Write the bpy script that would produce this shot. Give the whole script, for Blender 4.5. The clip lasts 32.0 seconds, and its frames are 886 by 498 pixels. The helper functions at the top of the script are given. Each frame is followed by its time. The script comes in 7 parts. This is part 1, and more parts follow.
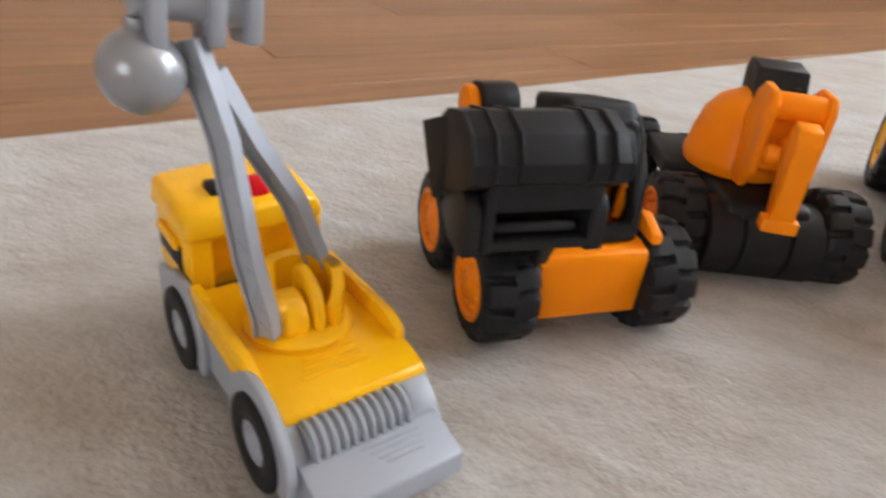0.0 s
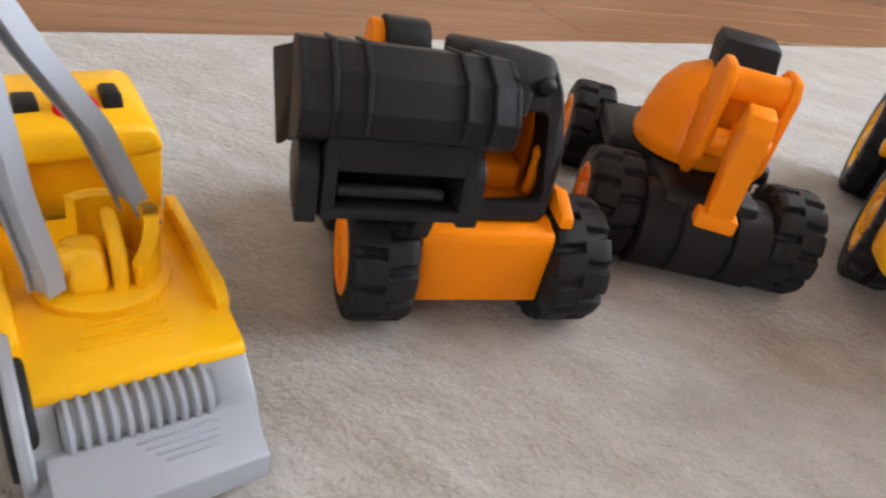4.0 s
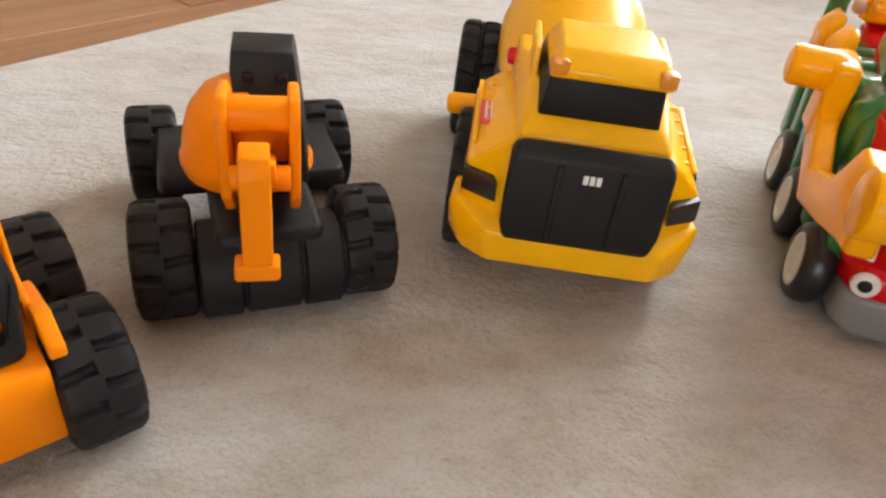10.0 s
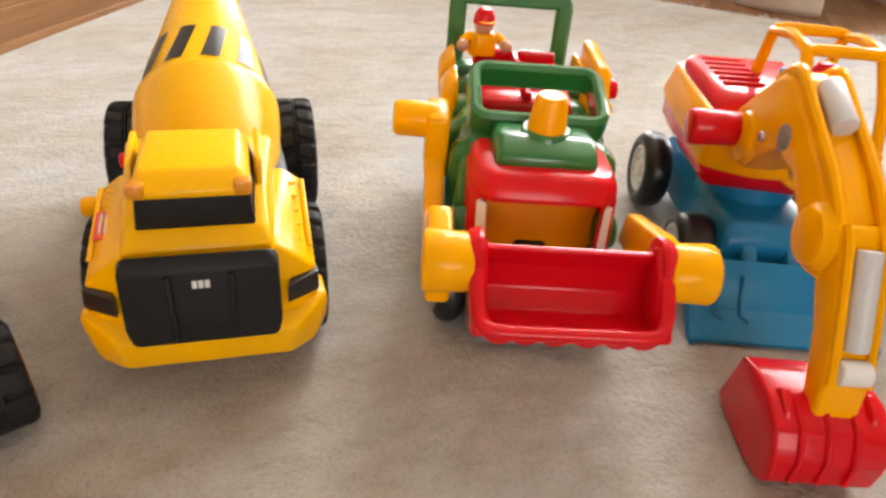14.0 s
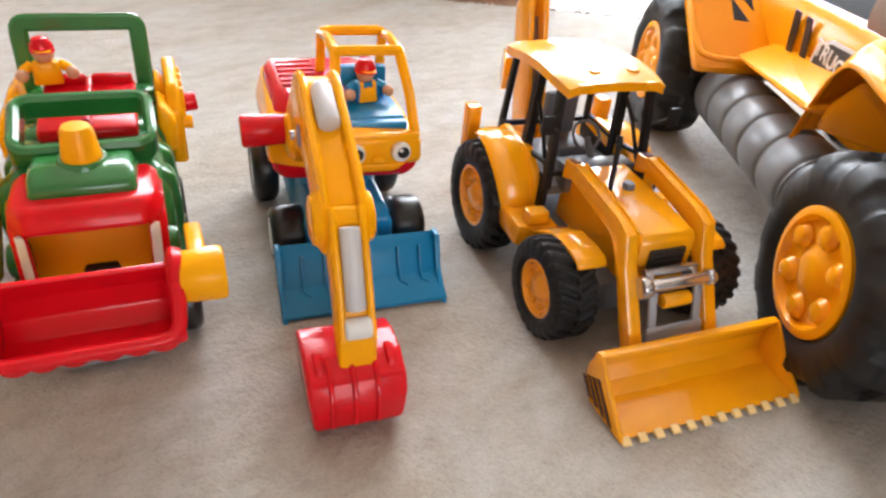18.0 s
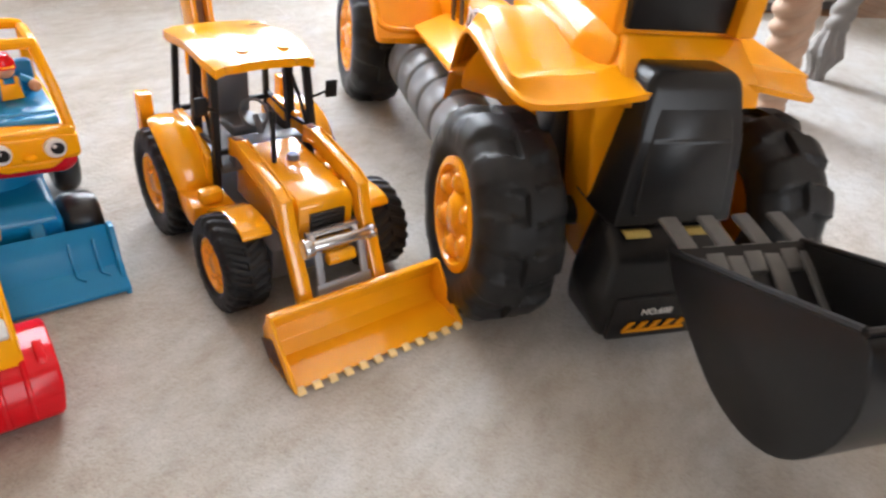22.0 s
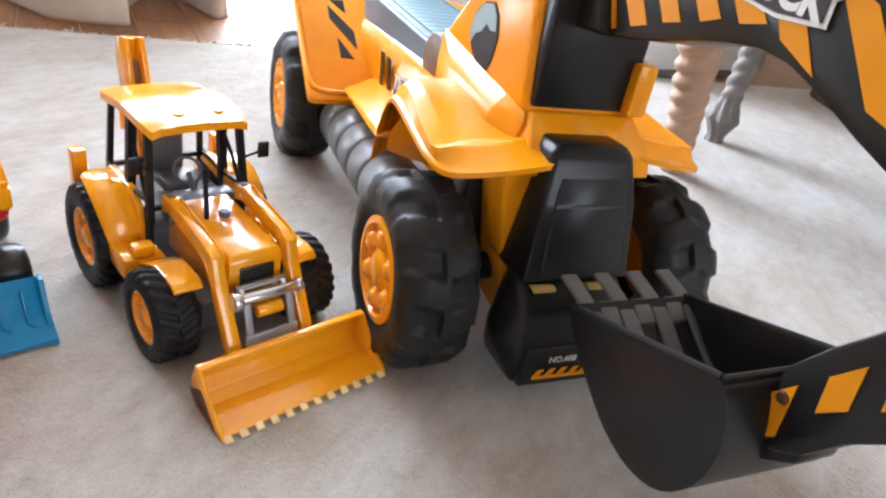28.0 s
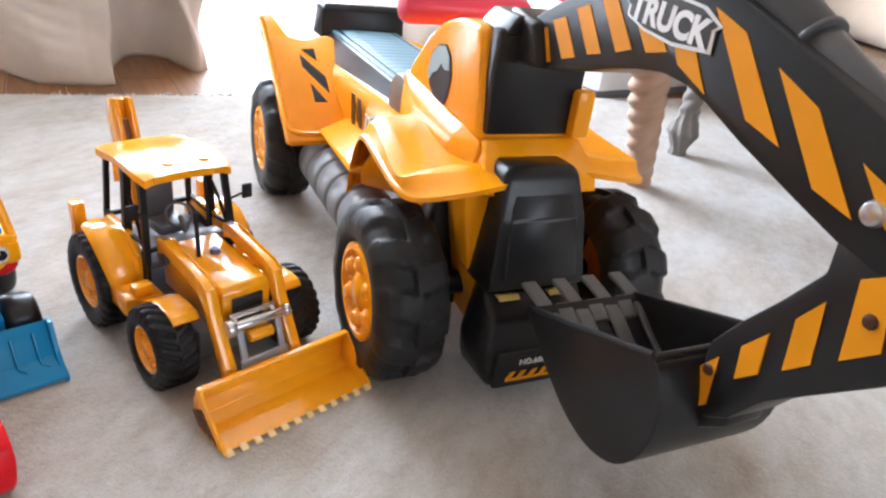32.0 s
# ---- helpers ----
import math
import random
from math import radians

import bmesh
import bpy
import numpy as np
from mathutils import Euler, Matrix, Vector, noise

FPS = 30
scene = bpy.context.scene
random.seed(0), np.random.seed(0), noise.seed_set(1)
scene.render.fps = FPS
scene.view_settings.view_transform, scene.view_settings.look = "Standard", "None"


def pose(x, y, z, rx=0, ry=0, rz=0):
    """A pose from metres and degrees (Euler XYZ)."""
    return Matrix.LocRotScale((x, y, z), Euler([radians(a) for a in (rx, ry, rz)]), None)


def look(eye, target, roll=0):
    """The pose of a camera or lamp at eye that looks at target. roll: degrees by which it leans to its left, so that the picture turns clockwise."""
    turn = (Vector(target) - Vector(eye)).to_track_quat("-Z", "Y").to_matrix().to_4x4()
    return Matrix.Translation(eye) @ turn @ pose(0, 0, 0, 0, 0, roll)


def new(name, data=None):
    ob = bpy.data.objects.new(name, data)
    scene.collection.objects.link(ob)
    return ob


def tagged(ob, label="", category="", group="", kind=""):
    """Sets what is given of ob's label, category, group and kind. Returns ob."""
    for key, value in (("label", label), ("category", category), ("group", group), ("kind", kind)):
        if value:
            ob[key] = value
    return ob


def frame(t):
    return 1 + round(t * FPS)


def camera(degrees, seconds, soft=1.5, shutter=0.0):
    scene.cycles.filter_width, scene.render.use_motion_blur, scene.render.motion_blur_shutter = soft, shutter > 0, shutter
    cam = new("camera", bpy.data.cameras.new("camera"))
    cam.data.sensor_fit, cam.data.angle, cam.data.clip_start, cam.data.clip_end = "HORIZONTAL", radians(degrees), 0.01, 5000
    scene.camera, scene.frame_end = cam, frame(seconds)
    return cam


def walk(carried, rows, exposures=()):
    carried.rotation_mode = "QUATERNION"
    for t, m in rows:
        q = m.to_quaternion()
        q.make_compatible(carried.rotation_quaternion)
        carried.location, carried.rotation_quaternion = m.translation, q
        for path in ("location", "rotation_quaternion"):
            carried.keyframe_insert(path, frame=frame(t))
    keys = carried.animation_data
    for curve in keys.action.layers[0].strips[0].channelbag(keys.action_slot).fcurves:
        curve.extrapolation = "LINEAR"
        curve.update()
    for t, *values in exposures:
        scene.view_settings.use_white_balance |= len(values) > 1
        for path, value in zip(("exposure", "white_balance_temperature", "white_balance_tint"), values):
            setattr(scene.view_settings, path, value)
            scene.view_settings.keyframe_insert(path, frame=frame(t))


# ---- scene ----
SOFT = 2.3
cam = camera(66.66, 32.0, soft=SOFT, shutter=0.5)
# seconds, eye, yaw, pitch, roll
ROWS = [
    (0, 0.0955, -0.0275, 0.2189, 12.57, -29.09, 6.49),
    (0.5, 0.1180, -0.0164, 0.2249, 10.53, -32.98, 9.66),
    (1, 0.1177, -0.0159, 0.2072, 15.39, -29.75, 9.01),
    (1.5, 0.1137, -0.0044, 0.1956, 14.05, -33.17, 11.40),
    (2, 0.1108, -0.0004, 0.1927, 16.53, -30.77, 12.29),
    (2.5, 0.0844, -0.0019, 0.1936, 18.03, -32.55, 15.10),
    (3, 0.0840, 0.0026, 0.2021, 17.18, -33.83, 15.41),
    (3.5, 0.1127, 0.0234, 0.2043, 13.90, -30.64, 15.02),
    (4, 0.1369, 0.0342, 0.2050, 11.19, -32.57, 13.35),
    (4.5, 0.1528, 0.0405, 0.2049, 10.24, -30.90, 12.14),
    (6.5, 0.2042, 0.0860, 0.2018, 2.64, -35.89, 8.91),
    (7, 0.2097, 0.0873, 0.2032, 1.04, -34.62, 8.08),
    (7.5, 0.2144, 0.0895, 0.2081, -1.32, -34.30, 8.44),
    (8, 0.2173, 0.0928, 0.2062, -3.76, -33.71, 8.89),
    (8.5, 0.2230, 0.0962, 0.2086, -6.93, -33.94, 8.50),
    (9, 0.2270, 0.1069, 0.2223, -9.28, -32.79, 8.68),
    (9.5, 0.2337, 0.1102, 0.2372, -10.80, -34.19, 8.31),
    (10, 0.2351, 0.1088, 0.2533, -12.02, -34.55, 7.82),
    (10.5, 0.2455, 0.1070, 0.2627, -15.02, -35.06, 7.79),
    (11, 0.2559, 0.1129, 0.2702, -18.25, -36.15, 7.04),
    (11.5, 0.2751, 0.1110, 0.2812, -22.84, -38.22, 6.89),
    (12, 0.2880, 0.1097, 0.2853, -22.59, -37.49, 5.68),
    (12.5, 0.3031, 0.1073, 0.2965, -24.13, -35.21, 5.29),
    (13, 0.3071, 0.1033, 0.2986, -26.02, -35.66, 5.21),
    (13.5, 0.3193, 0.0963, 0.3073, -28.39, -35.94, 5.26),
    (14, 0.3343, 0.0820, 0.3266, -30.48, -33.89, 5.61),
    (14.5, 0.3461, 0.0665, 0.3406, -32.70, -33.09, 4.95),
    (15, 0.3561, 0.0554, 0.3481, -36.72, -33.56, 5.50),
    (15.5, 0.3736, 0.0343, 0.3514, -38.05, -32.67, 4.46),
    (17.5, 0.4254, -0.0294, 0.3737, -48.76, -32.13, 6.40),
    (18, 0.4420, -0.0440, 0.3785, -51.28, -33.65, 6.32),
    (18.5, 0.4538, -0.0642, 0.3761, -52.87, -33.89, 6.31),
    (19, 0.4558, -0.0794, 0.3791, -56.29, -32.94, 7.13),
    (19.5, 0.4628, -0.0857, 0.3796, -58.89, -33.26, 7.63),
    (20, 0.4691, -0.1051, 0.3767, -60.67, -33.16, 7.16),
    (20.5, 0.4783, -0.1212, 0.3803, -61.98, -33.39, 7.20),
    (21, 0.4856, -0.1298, 0.3776, -63.65, -34.26, 6.88),
    (21.5, 0.4875, -0.1426, 0.3889, -66.19, -33.26, 7.44),
    (22, 0.4790, -0.1652, 0.4028, -69.94, -33.33, 8.34),
    (22.5, 0.4701, -0.1827, 0.4155, -73.18, -32.83, 9.70),
    (23, 0.4632, -0.1822, 0.4281, -73.42, -29.18, 10.14),
    (23.5, 0.4501, -0.1799, 0.4416, -76.15, -27.08, 11.40),
    (24, 0.4490, -0.1800, 0.4426, -76.73, -27.27, 11.30),
    (24.5, 0.4477, -0.1759, 0.4417, -76.46, -27.56, 12.04),
    (25, 0.4471, -0.1761, 0.4421, -76.73, -27.67, 12.14),
    (25.5, 0.4485, -0.1854, 0.4415, -77.79, -27.63, 11.59),
    (27.5, 0.4475, -0.1822, 0.4368, -75.69, -28.54, 11.71),
    (28, 0.4488, -0.1836, 0.4365, -75.71, -28.62, 11.65),
    (28.5, 0.4461, -0.1972, 0.4438, -78.93, -27.74, 11.93),
    (29, 0.4360, -0.2034, 0.4516, -79.76, -26.77, 11.89),
    (29.5, 0.4259, -0.2028, 0.4602, -79.46, -23.62, 11.92),
    (30, 0.4272, -0.2089, 0.4569, -79.45, -24.66, 10.58),
    (30.5, 0.4251, -0.2088, 0.4555, -78.43, -25.09, 9.82),
    (31, 0.4151, -0.2082, 0.4596, -77.19, -27.27, 9.00),
    (31.5, 0.3975, -0.2161, 0.4651, -76.51, -26.36, 9.05),
    (32, 0.3943, -0.2219, 0.4592, -75.93, -25.90, 7.57),
]


def row_pose(x, y, z, yaw, pitch, roll):
    return pose(x, y, z, 0, 0, yaw) @ pose(0, 0, 0, 90 + pitch) @ pose(0, 0, 0, 0, 0, roll)


EXPOSURES = [(0.0, -0.25, 6280, 10), (4.0, -0.2, 6180, 10), (9.0, -0.08, 6420, 10), (11.0, -0.02, 6950, 10), (13.0, 0.0, 7100, 10), (15.0, 0.0, 6950, 10), (17.5, 0.0, 6450, 10), (20.0, 0.0, 6500, 10), (22.0, 0.0, 6300, 10), (24.0, 0.0, 6020, 10), (32.0, 0.0, 5950, 10)]
walk(cam, [(t, row_pose(*r)) for t, *r in ROWS], EXPOSURES)

# ---- light ----
world = bpy.data.worlds.new("sky")
world.use_nodes = True
scene.world = world
wn = world.node_tree.nodes
sky = wn.new("ShaderNodeTexSky")
sky.sky_type, sky.sun_disc = "NISHITA", False
sky.sun_elevation, sky.sun_rotation = radians(35), radians(200)
wn["Background"].inputs[1].default_value = 0.12
world.node_tree.links.new(sky.outputs[0], wn["Background"].inputs[0])


def window_or_fill_lamp(m, w, h, watts, colour):
    ld = bpy.data.lights.new("window_or_fill_light", "AREA")
    ld.shape, ld.size, ld.size_y, ld.energy, ld.color = "RECTANGLE", w, h, watts, colour
    lo = new("window_or_fill_light", ld)
    lo.matrix_world = m
    return lo


S_DIR, R_DIR = Vector((0.6909, 0.723, 0)), Vector((0.723, -0.6909, 0))  # the room's two directions


def at_room(s, r, z=0.0):
    p = S_DIR * s + R_DIR * r
    return Vector((p.x, p.y, z))


window_or_fill_lamp(look(at_room(2.84, 0.5, 1.05), at_room(0.0, 0.5, 0.6)), 1.9, 1.95, 336, (0.86, 0.92, 1.0))
# fill from behind the camera, set in an added window that is never seen
window_or_fill_lamp(look(at_room(-2.62, 1.75, 1.1), at_room(0.5, 0.6, 0.2)), 1.6, 1.3, 31, (0.92, 0.95, 1.0))


# ---- materials ----
def mat(name, rgb, rough=0.4, metal=0.0, spread=0.0, vary=0.06, scale=40.0, bump=0.0, bump_scale=400.0, spec=0.5, coat=0.0, sss=0.0):
    """A surface with a little two-scale variation of colour and gloss and fine relief."""
    m = bpy.data.materials.new(name)
    m.use_nodes = True
    nt = m.node_tree
    n, l = nt.nodes, nt.links
    b = n["Principled BSDF"]
    b.inputs["Metallic"].default_value = metal
    b.inputs["Specular IOR Level"].default_value = spec
    b.inputs["Coat Weight"].default_value = coat
    b.inputs["Coat Roughness"].default_value = 0.15
    tc = n.new("ShaderNodeTexCoord")
    big = n.new("ShaderNodeTexNoise")
    big.inputs["Scale"].default_value, big.inputs["Detail"].default_value = scale, 6.0
    l.new(tc.outputs["Object"], big.inputs["Vector"])
    fine = n.new("ShaderNodeTexNoise")
    fine.inputs["Scale"].default_value, fine.inputs["Detail"].default_value = bump_scale, 4.0
    l.new(tc.outputs["Object"], fine.inputs["Vector"])
    mix = n.new("ShaderNodeMix")
    mix.data_type = "RGBA"
    l.new(big.outputs[0], mix.inputs[0])
    mix.inputs[6].default_value = (*[c * (1 - vary) for c in rgb], 1)
    mix.inputs[7].default_value = (*[min(1, c * (1 + vary)) for c in rgb], 1)
    l.new(mix.outputs[2], b.inputs["Base Color"])
    mr = n.new("ShaderNodeMapRange")
    l.new(fine.outputs[0], mr.inputs[0])
    mr.inputs[3].default_value, mr.inputs[4].default_value = max(0.02, rough - 0.025), rough + 0.035
    l.new(mr.outputs[0], b.inputs["Roughness"])
    if bump:
        bp = n.new("ShaderNodeBump")
        bp.inputs["Strength"].default_value, bp.inputs["Distance"].default_value = bump, 0.0006
        l.new(fine.outputs[0], bp.inputs["Height"])
        l.new(bp.outputs[0], b.inputs["Normal"])
    return m


YELLOW = mat("yellow_plastic", (0.97, 0.49, 0.002), 0.26, spec=0.3)
ORANGE = mat("orange_plastic", (0.98, 0.265, 0.002), 0.34, spec=0.14)
AMBER = mat("amber_plastic", (0.97, 0.41, 0.003), 0.28, spec=0.26)
CREAM_YELLOW = mat("warm_yellow_plastic", (0.97, 0.42, 0.002), 0.19, spec=0.17)
BLACK = mat("black_plastic", (0.0115, 0.0115, 0.0125), 0.5, bump=0.2, spec=0.25)
TYRE = mat("black_tyre_rubber", (0.013, 0.013, 0.014), 0.55, bump=0.3, spec=0.25)
CHARCOAL = mat("charcoal_plastic", (0.022, 0.022, 0.024), 0.5, spec=0.3)
SILVER = mat("silver_grey_plastic", (0.34, 0.36, 0.395), 0.42, metal=0.1)
GREY = mat("grey_plastic", (0.22, 0.22, 0.23), 0.4)
RED = mat("red_plastic", (0.66, 0.004, 0.012), 0.2, spec=0.27, coat=0.08)
GREEN = mat("green_plastic", (0.02, 0.16, 0.035), 0.22, coat=0.3)
BLUE = mat("blue_plastic", (0.005, 0.205, 0.44), 0.28, spec=0.42)
WHITE = mat("white_plastic", (0.75, 0.75, 0.74), 0.35)
CHROME = mat("silver_chrome_plastic", (0.6, 0.6, 0.62), 0.2, metal=0.85)
AMBER_CLEAR = mat("amber_lamp_plastic", (0.7, 0.25, 0.01), 0.2)
SKIN = mat("beige_figure_plastic", (0.6, 0.33, 0.2), 0.4)


# ---- mesh helpers ----
def link_mesh(name, bm, material, sharp=38):
    me = bpy.data.meshes.new(name)
    bmesh.ops.recalc_face_normals(bm, faces=bm.faces)
    bm.to_mesh(me)
    bm.free()
    for p in me.polygons:
        p.use_smooth = True
    me.set_sharp_from_angle(angle=radians(sharp))
    me.materials.append(material)
    return new(name, me)


def part(name, bm, material, parent=None, label="", sharp=38):
    ob = link_mesh(name, bm, material, sharp)
    ob.parent = parent
    return tagged(ob, label)


def thing(name, m, label, category, group=""):
    ob = new(name)
    ob.empty_display_size = 0.02
    ob.matrix_world = m
    return tagged(ob, label, category, group)


I4 = Matrix.Identity(4)


def B():
    return bmesh.new()


def box(bm, c, s, bev=0.0015, m=I4, seg=2):
    r = bmesh.ops.create_cube(bm, size=1.0, matrix=m @ Matrix.Translation(c) @ Matrix.Diagonal((*s, 1)))
    if bev:
        es = list({e for v in r["verts"] for e in v.link_edges})
        bmesh.ops.bevel(bm, geom=es, offset=min(bev, min(s) * 0.45), segments=seg, profile=0.5, affect="EDGES")
    return bm


def hull(bm, pts, bev=0.0015, m=I4, seg=2):
    """A rounded convex block round the given corners."""
    vs = [bm.verts.new(m @ Vector(p)) for p in pts]
    r = bmesh.ops.convex_hull(bm, input=vs)
    fs = [g for g in r["geom"] if isinstance(g, bmesh.types.BMFace)]
    es = list({e for f in fs for e in f.edges})
    bmesh.ops.dissolve_limit(bm, angle_limit=radians(2), verts=list({v for f in fs for v in f.verts}), edges=es)
    if bev:
        vv = [v for v in vs if v.is_valid]
        es = list({e for v in vv for e in v.link_edges})
        bmesh.ops.bevel(bm, geom=es, offset=bev, segments=seg, profile=0.5, affect="EDGES", clamp_overlap=True)
    return bm


def frustum(bm, z0, z1, a, b, bev=0.0015, m=I4, seg=2):
    """a, b: x0, x1, y0, y1 at the heights z0 and z1."""
    return hull(bm, [(x, y, z0) for x in a[:2] for y in a[2:]] + [(x, y, z1) for x in b[:2] for y in b[2:]], bev, m, seg)


def prism(bm, pts, x0, x1, bev=0.0012, m=I4, seg=2):
    """A side outline of (y, z) points, drawn from x0 to x1."""
    a = [bm.verts.new(m @ Vector((x0, y, z))) for y, z in pts]
    b = [bm.verts.new(m @ Vector((x1, y, z))) for y, z in pts]
    n = len(pts)
    fs = [bm.faces.new(a), bm.faces.new(b[::-1])]
    fs += [bm.faces.new((a[i], b[i], b[(i + 1) % n], a[(i + 1) % n])) for i in range(n)]
    bmesh.ops.recalc_face_normals(bm, faces=fs)
    if bev:
        es = list({e for f in fs for e in f.edges})
        bmesh.ops.bevel(bm, geom=es, offset=bev, segments=seg, profile=0.5, affect="EDGES", clamp_overlap=True)
    return bm


def to_axis(p0, p1):
    d = Vector(p1) - Vector(p0)
    return Matrix.Translation(p0) @ d.to_track_quat("Z", "Y").to_matrix().to_4x4(), d.length


def lathe(bm, prof, m=I4, seg=28):
    """prof: (radius, height) pairs from the bottom to the top."""
    rings = []
    for r, h in prof:
        if r < 1e-6:
            rings.append([bm.verts.new(m @ Vector((0, 0, h)))])
        else:
            rings.append([bm.verts.new(m @ Vector((r * math.cos(2 * math.pi * i / seg), r * math.sin(2 * math.pi * i / seg), h))) for i in range(seg)])
    for a, b in zip(rings, rings[1:]):
        for i in range(seg):
            j = (i + 1) % seg
            if len(a) == 1 and len(b) > 1:
                bm.faces.new((a[0], b[i], b[j]))
            elif len(b) == 1 and len(a) > 1:
                bm.faces.new((a[i], a[j], b[0]))
            elif len(a) > 1:
                bm.faces.new((a[i], a[j], b[j], b[i]))
    return bm


def cyl(bm, p0, p1, r0, r1=None, bev=0.001, m=I4, seg=24):
    r1 = r0 if r1 is None else r1
    t, h = to_axis(p0, p1)
    e = min(bev, r0 * 0.6, r1 * 0.6, h * 0.4)
    return lathe(bm, [(0, 0), (r0 - e, 0), (r0 - e * 0.3, e * 0.3), (r0, e), (r1, h - e), (r1 - e * 0.3, h - e * 0.3), (r1 - e, h), (0, h)], m @ t, seg)


def ball(bm, c, s, m=I4, u=24, v=14):
    bmesh.ops.create_uvsphere(bm, u_segments=u, v_segments=v, radius=1.0, matrix=m @ Matrix.Translation(c) @ Matrix.Diagonal((*s, 1)))
    return bm


def sweep(bm, pts, prof, m=I4, closed=False, up=(0, 0, 1)):
    """A cross-section of (side, up) points along a path."""
    pts = [Vector(p) for p in pts]
    n, rings = len(pts), []
    for i, p in enumerate(pts):
        a = pts[(i - 1) % n] if closed or i else p
        b = pts[(i + 1) % n] if closed or i < n - 1 else p
        d = (b - a).normalized()
        side = d.cross(Vector(up))
        side = side.normalized() if side.length > 1e-4 else Vector((1, 0, 0))
        top = side.cross(d)
        rings.append([bm.verts.new(m @ (p + side * u + top * w)) for u, w in prof])
    k = len(prof)
    for i in range(n if closed else n - 1):
        a, b = rings[i], rings[(i + 1) % n]
        for j in range(k):
            bm.faces.new((a[j], a[(j + 1) % k], b[(j + 1) % k], b[j]))
    if not closed:
        bm.faces.new(rings[0][::-1])
        bm.faces.new(rings[-1])
    return bm


def ring_prof(r, k=10):
    return [(r * math.cos(2 * math.pi * i / k), r * math.sin(2 * math.pi * i / k)) for i in range(k)]


def rect_prof(w, h, e=0.001):
    x, y = w / 2, h / 2
    return [(x, -y + e), (x, y - e), (x - e, y), (-x + e, y), (-x, y - e), (-x, -y + e), (-x + e, -y), (x - e, -y)]


def tube(bm, pts, r, m=I4, k=10, closed=False, up=(0, 0, 1)):
    return sweep(bm, pts, ring_prof(r, k), m, closed, up)


def arc(c, r, a0, a1, n, x=None):
    """Points (y, z) on an arc, degrees from +y; with x, as (x, y, z)."""
    out = []
    for i in range(n + 1):
        a = radians(a0 + (a1 - a0) * i / n)
        p = (c[0] + r * math.cos(a), c[1] + r * math.sin(a))
        out.append(p if x is None else (x, *p))
    return out


def sheet(bm, rows, thick, m=I4):
    """A curved panel through a grid of points, thickened downwards along its normals."""
    g = np.array([[m @ Vector(p) for p in r] for r in rows], float)
    du, dv = np.gradient(g, axis=1), np.gradient(g, axis=0)
    n = np.cross(du, dv)
    n /= np.linalg.norm(n, axis=2, keepdims=True) + 1e-12
    if n[..., 2].mean() < 0:
        n = -n
    a = [[bm.verts.new(p) for p in r] for r in g]
    b = [[bm.verts.new(p) for p in r] for r in g - n * thick]
    h, w = len(a), len(a[0])
    for i in range(h - 1):
        for j in range(w - 1):
            bm.faces.new((a[i][j], a[i][j + 1], a[i + 1][j + 1], a[i + 1][j]))
            bm.faces.new((b[i][j], b[i + 1][j], b[i + 1][j + 1], b[i][j + 1]))
    rim = [(0, j) for j in range(w)] + [(i, w - 1) for i in range(1, h)] + [(h - 1, j) for j in range(w - 2, -1, -1)] + [(i, 0) for i in range(h - 2, 0, -1)]
    for (i, j), (k, l) in zip(rim, rim[1:] + rim[:1]):
        bm.faces.new((a[i][j], b[i][j], b[k][l], a[k][l]))
    return bm


def smooth_path(pts, n=6):
    """Catmull-Rom points through a list of points."""
    p = [Vector(q) for q in pts]
    p = [p[0] * 2 - p[1]] + p + [p[-1] * 2 - p[-2]]
    out = []
    for i in range(1, len(p) - 2):
        for k in range(n):
            u = k / n
            a, b, c, d = p[i - 1 : i + 3]
            out.append(0.5 * (2 * b + (c - a) * u + (2 * a - 5 * b + 4 * c - d) * u**2 + (3 * b - a - 3 * c + d) * u**3))
    return out + [p[-2]]


def mesh_of(name, bm, material, sharp=38):
    ob = link_mesh(name, bm, material, sharp)
    me = ob.data
    bpy.data.objects.remove(ob)
    return me


def put_mesh(name, me, parent, m=I4, label=""):
    ob = new(name, me)
    ob.parent = parent
    ob.matrix_local = m
    return tagged(ob, label)


# ---- room ----
def node_mat(name, rough, build):
    """A material whose colour and relief come from build(nodes, links, object coordinates)."""
    m = bpy.data.materials.new(name)
    m.use_nodes = True
    n, l = m.node_tree.nodes, m.node_tree.links
    b = n["Principled BSDF"]
    b.inputs["Roughness"].default_value = rough
    tc = n.new("ShaderNodeTexCoord")
    build(n, l, tc.outputs["Object"], b)
    return m


def noise_node(n, l, vec, scale, detail=5.0, rough=0.55):
    t = n.new("ShaderNodeTexNoise")
    t.inputs["Scale"].default_value, t.inputs["Detail"].default_value, t.inputs["Roughness"].default_value = scale, detail, rough
    l.new(vec, t.inputs["Vector"])
    return t.outputs[0]


def stretched(n, l, vec, scale, turn=0.0):
    mp = n.new("ShaderNodeMapping")
    mp.inputs["Scale"].default_value, mp.inputs["Rotation"].default_value = scale, (0, 0, radians(turn))
    l.new(vec, mp.inputs["Vector"])
    return mp.outputs[0]


def ramp(n, l, fac, stops):
    r = n.new("ShaderNodeValToRGB")
    while len(r.color_ramp.elements) < len(stops):
        r.color_ramp.elements.new(0.5)
    for e, (p, c) in zip(r.color_ramp.elements, stops):
        e.position, e.color = p, (*c, 1)
    l.new(fac, r.inputs[0])
    return r.outputs[0]


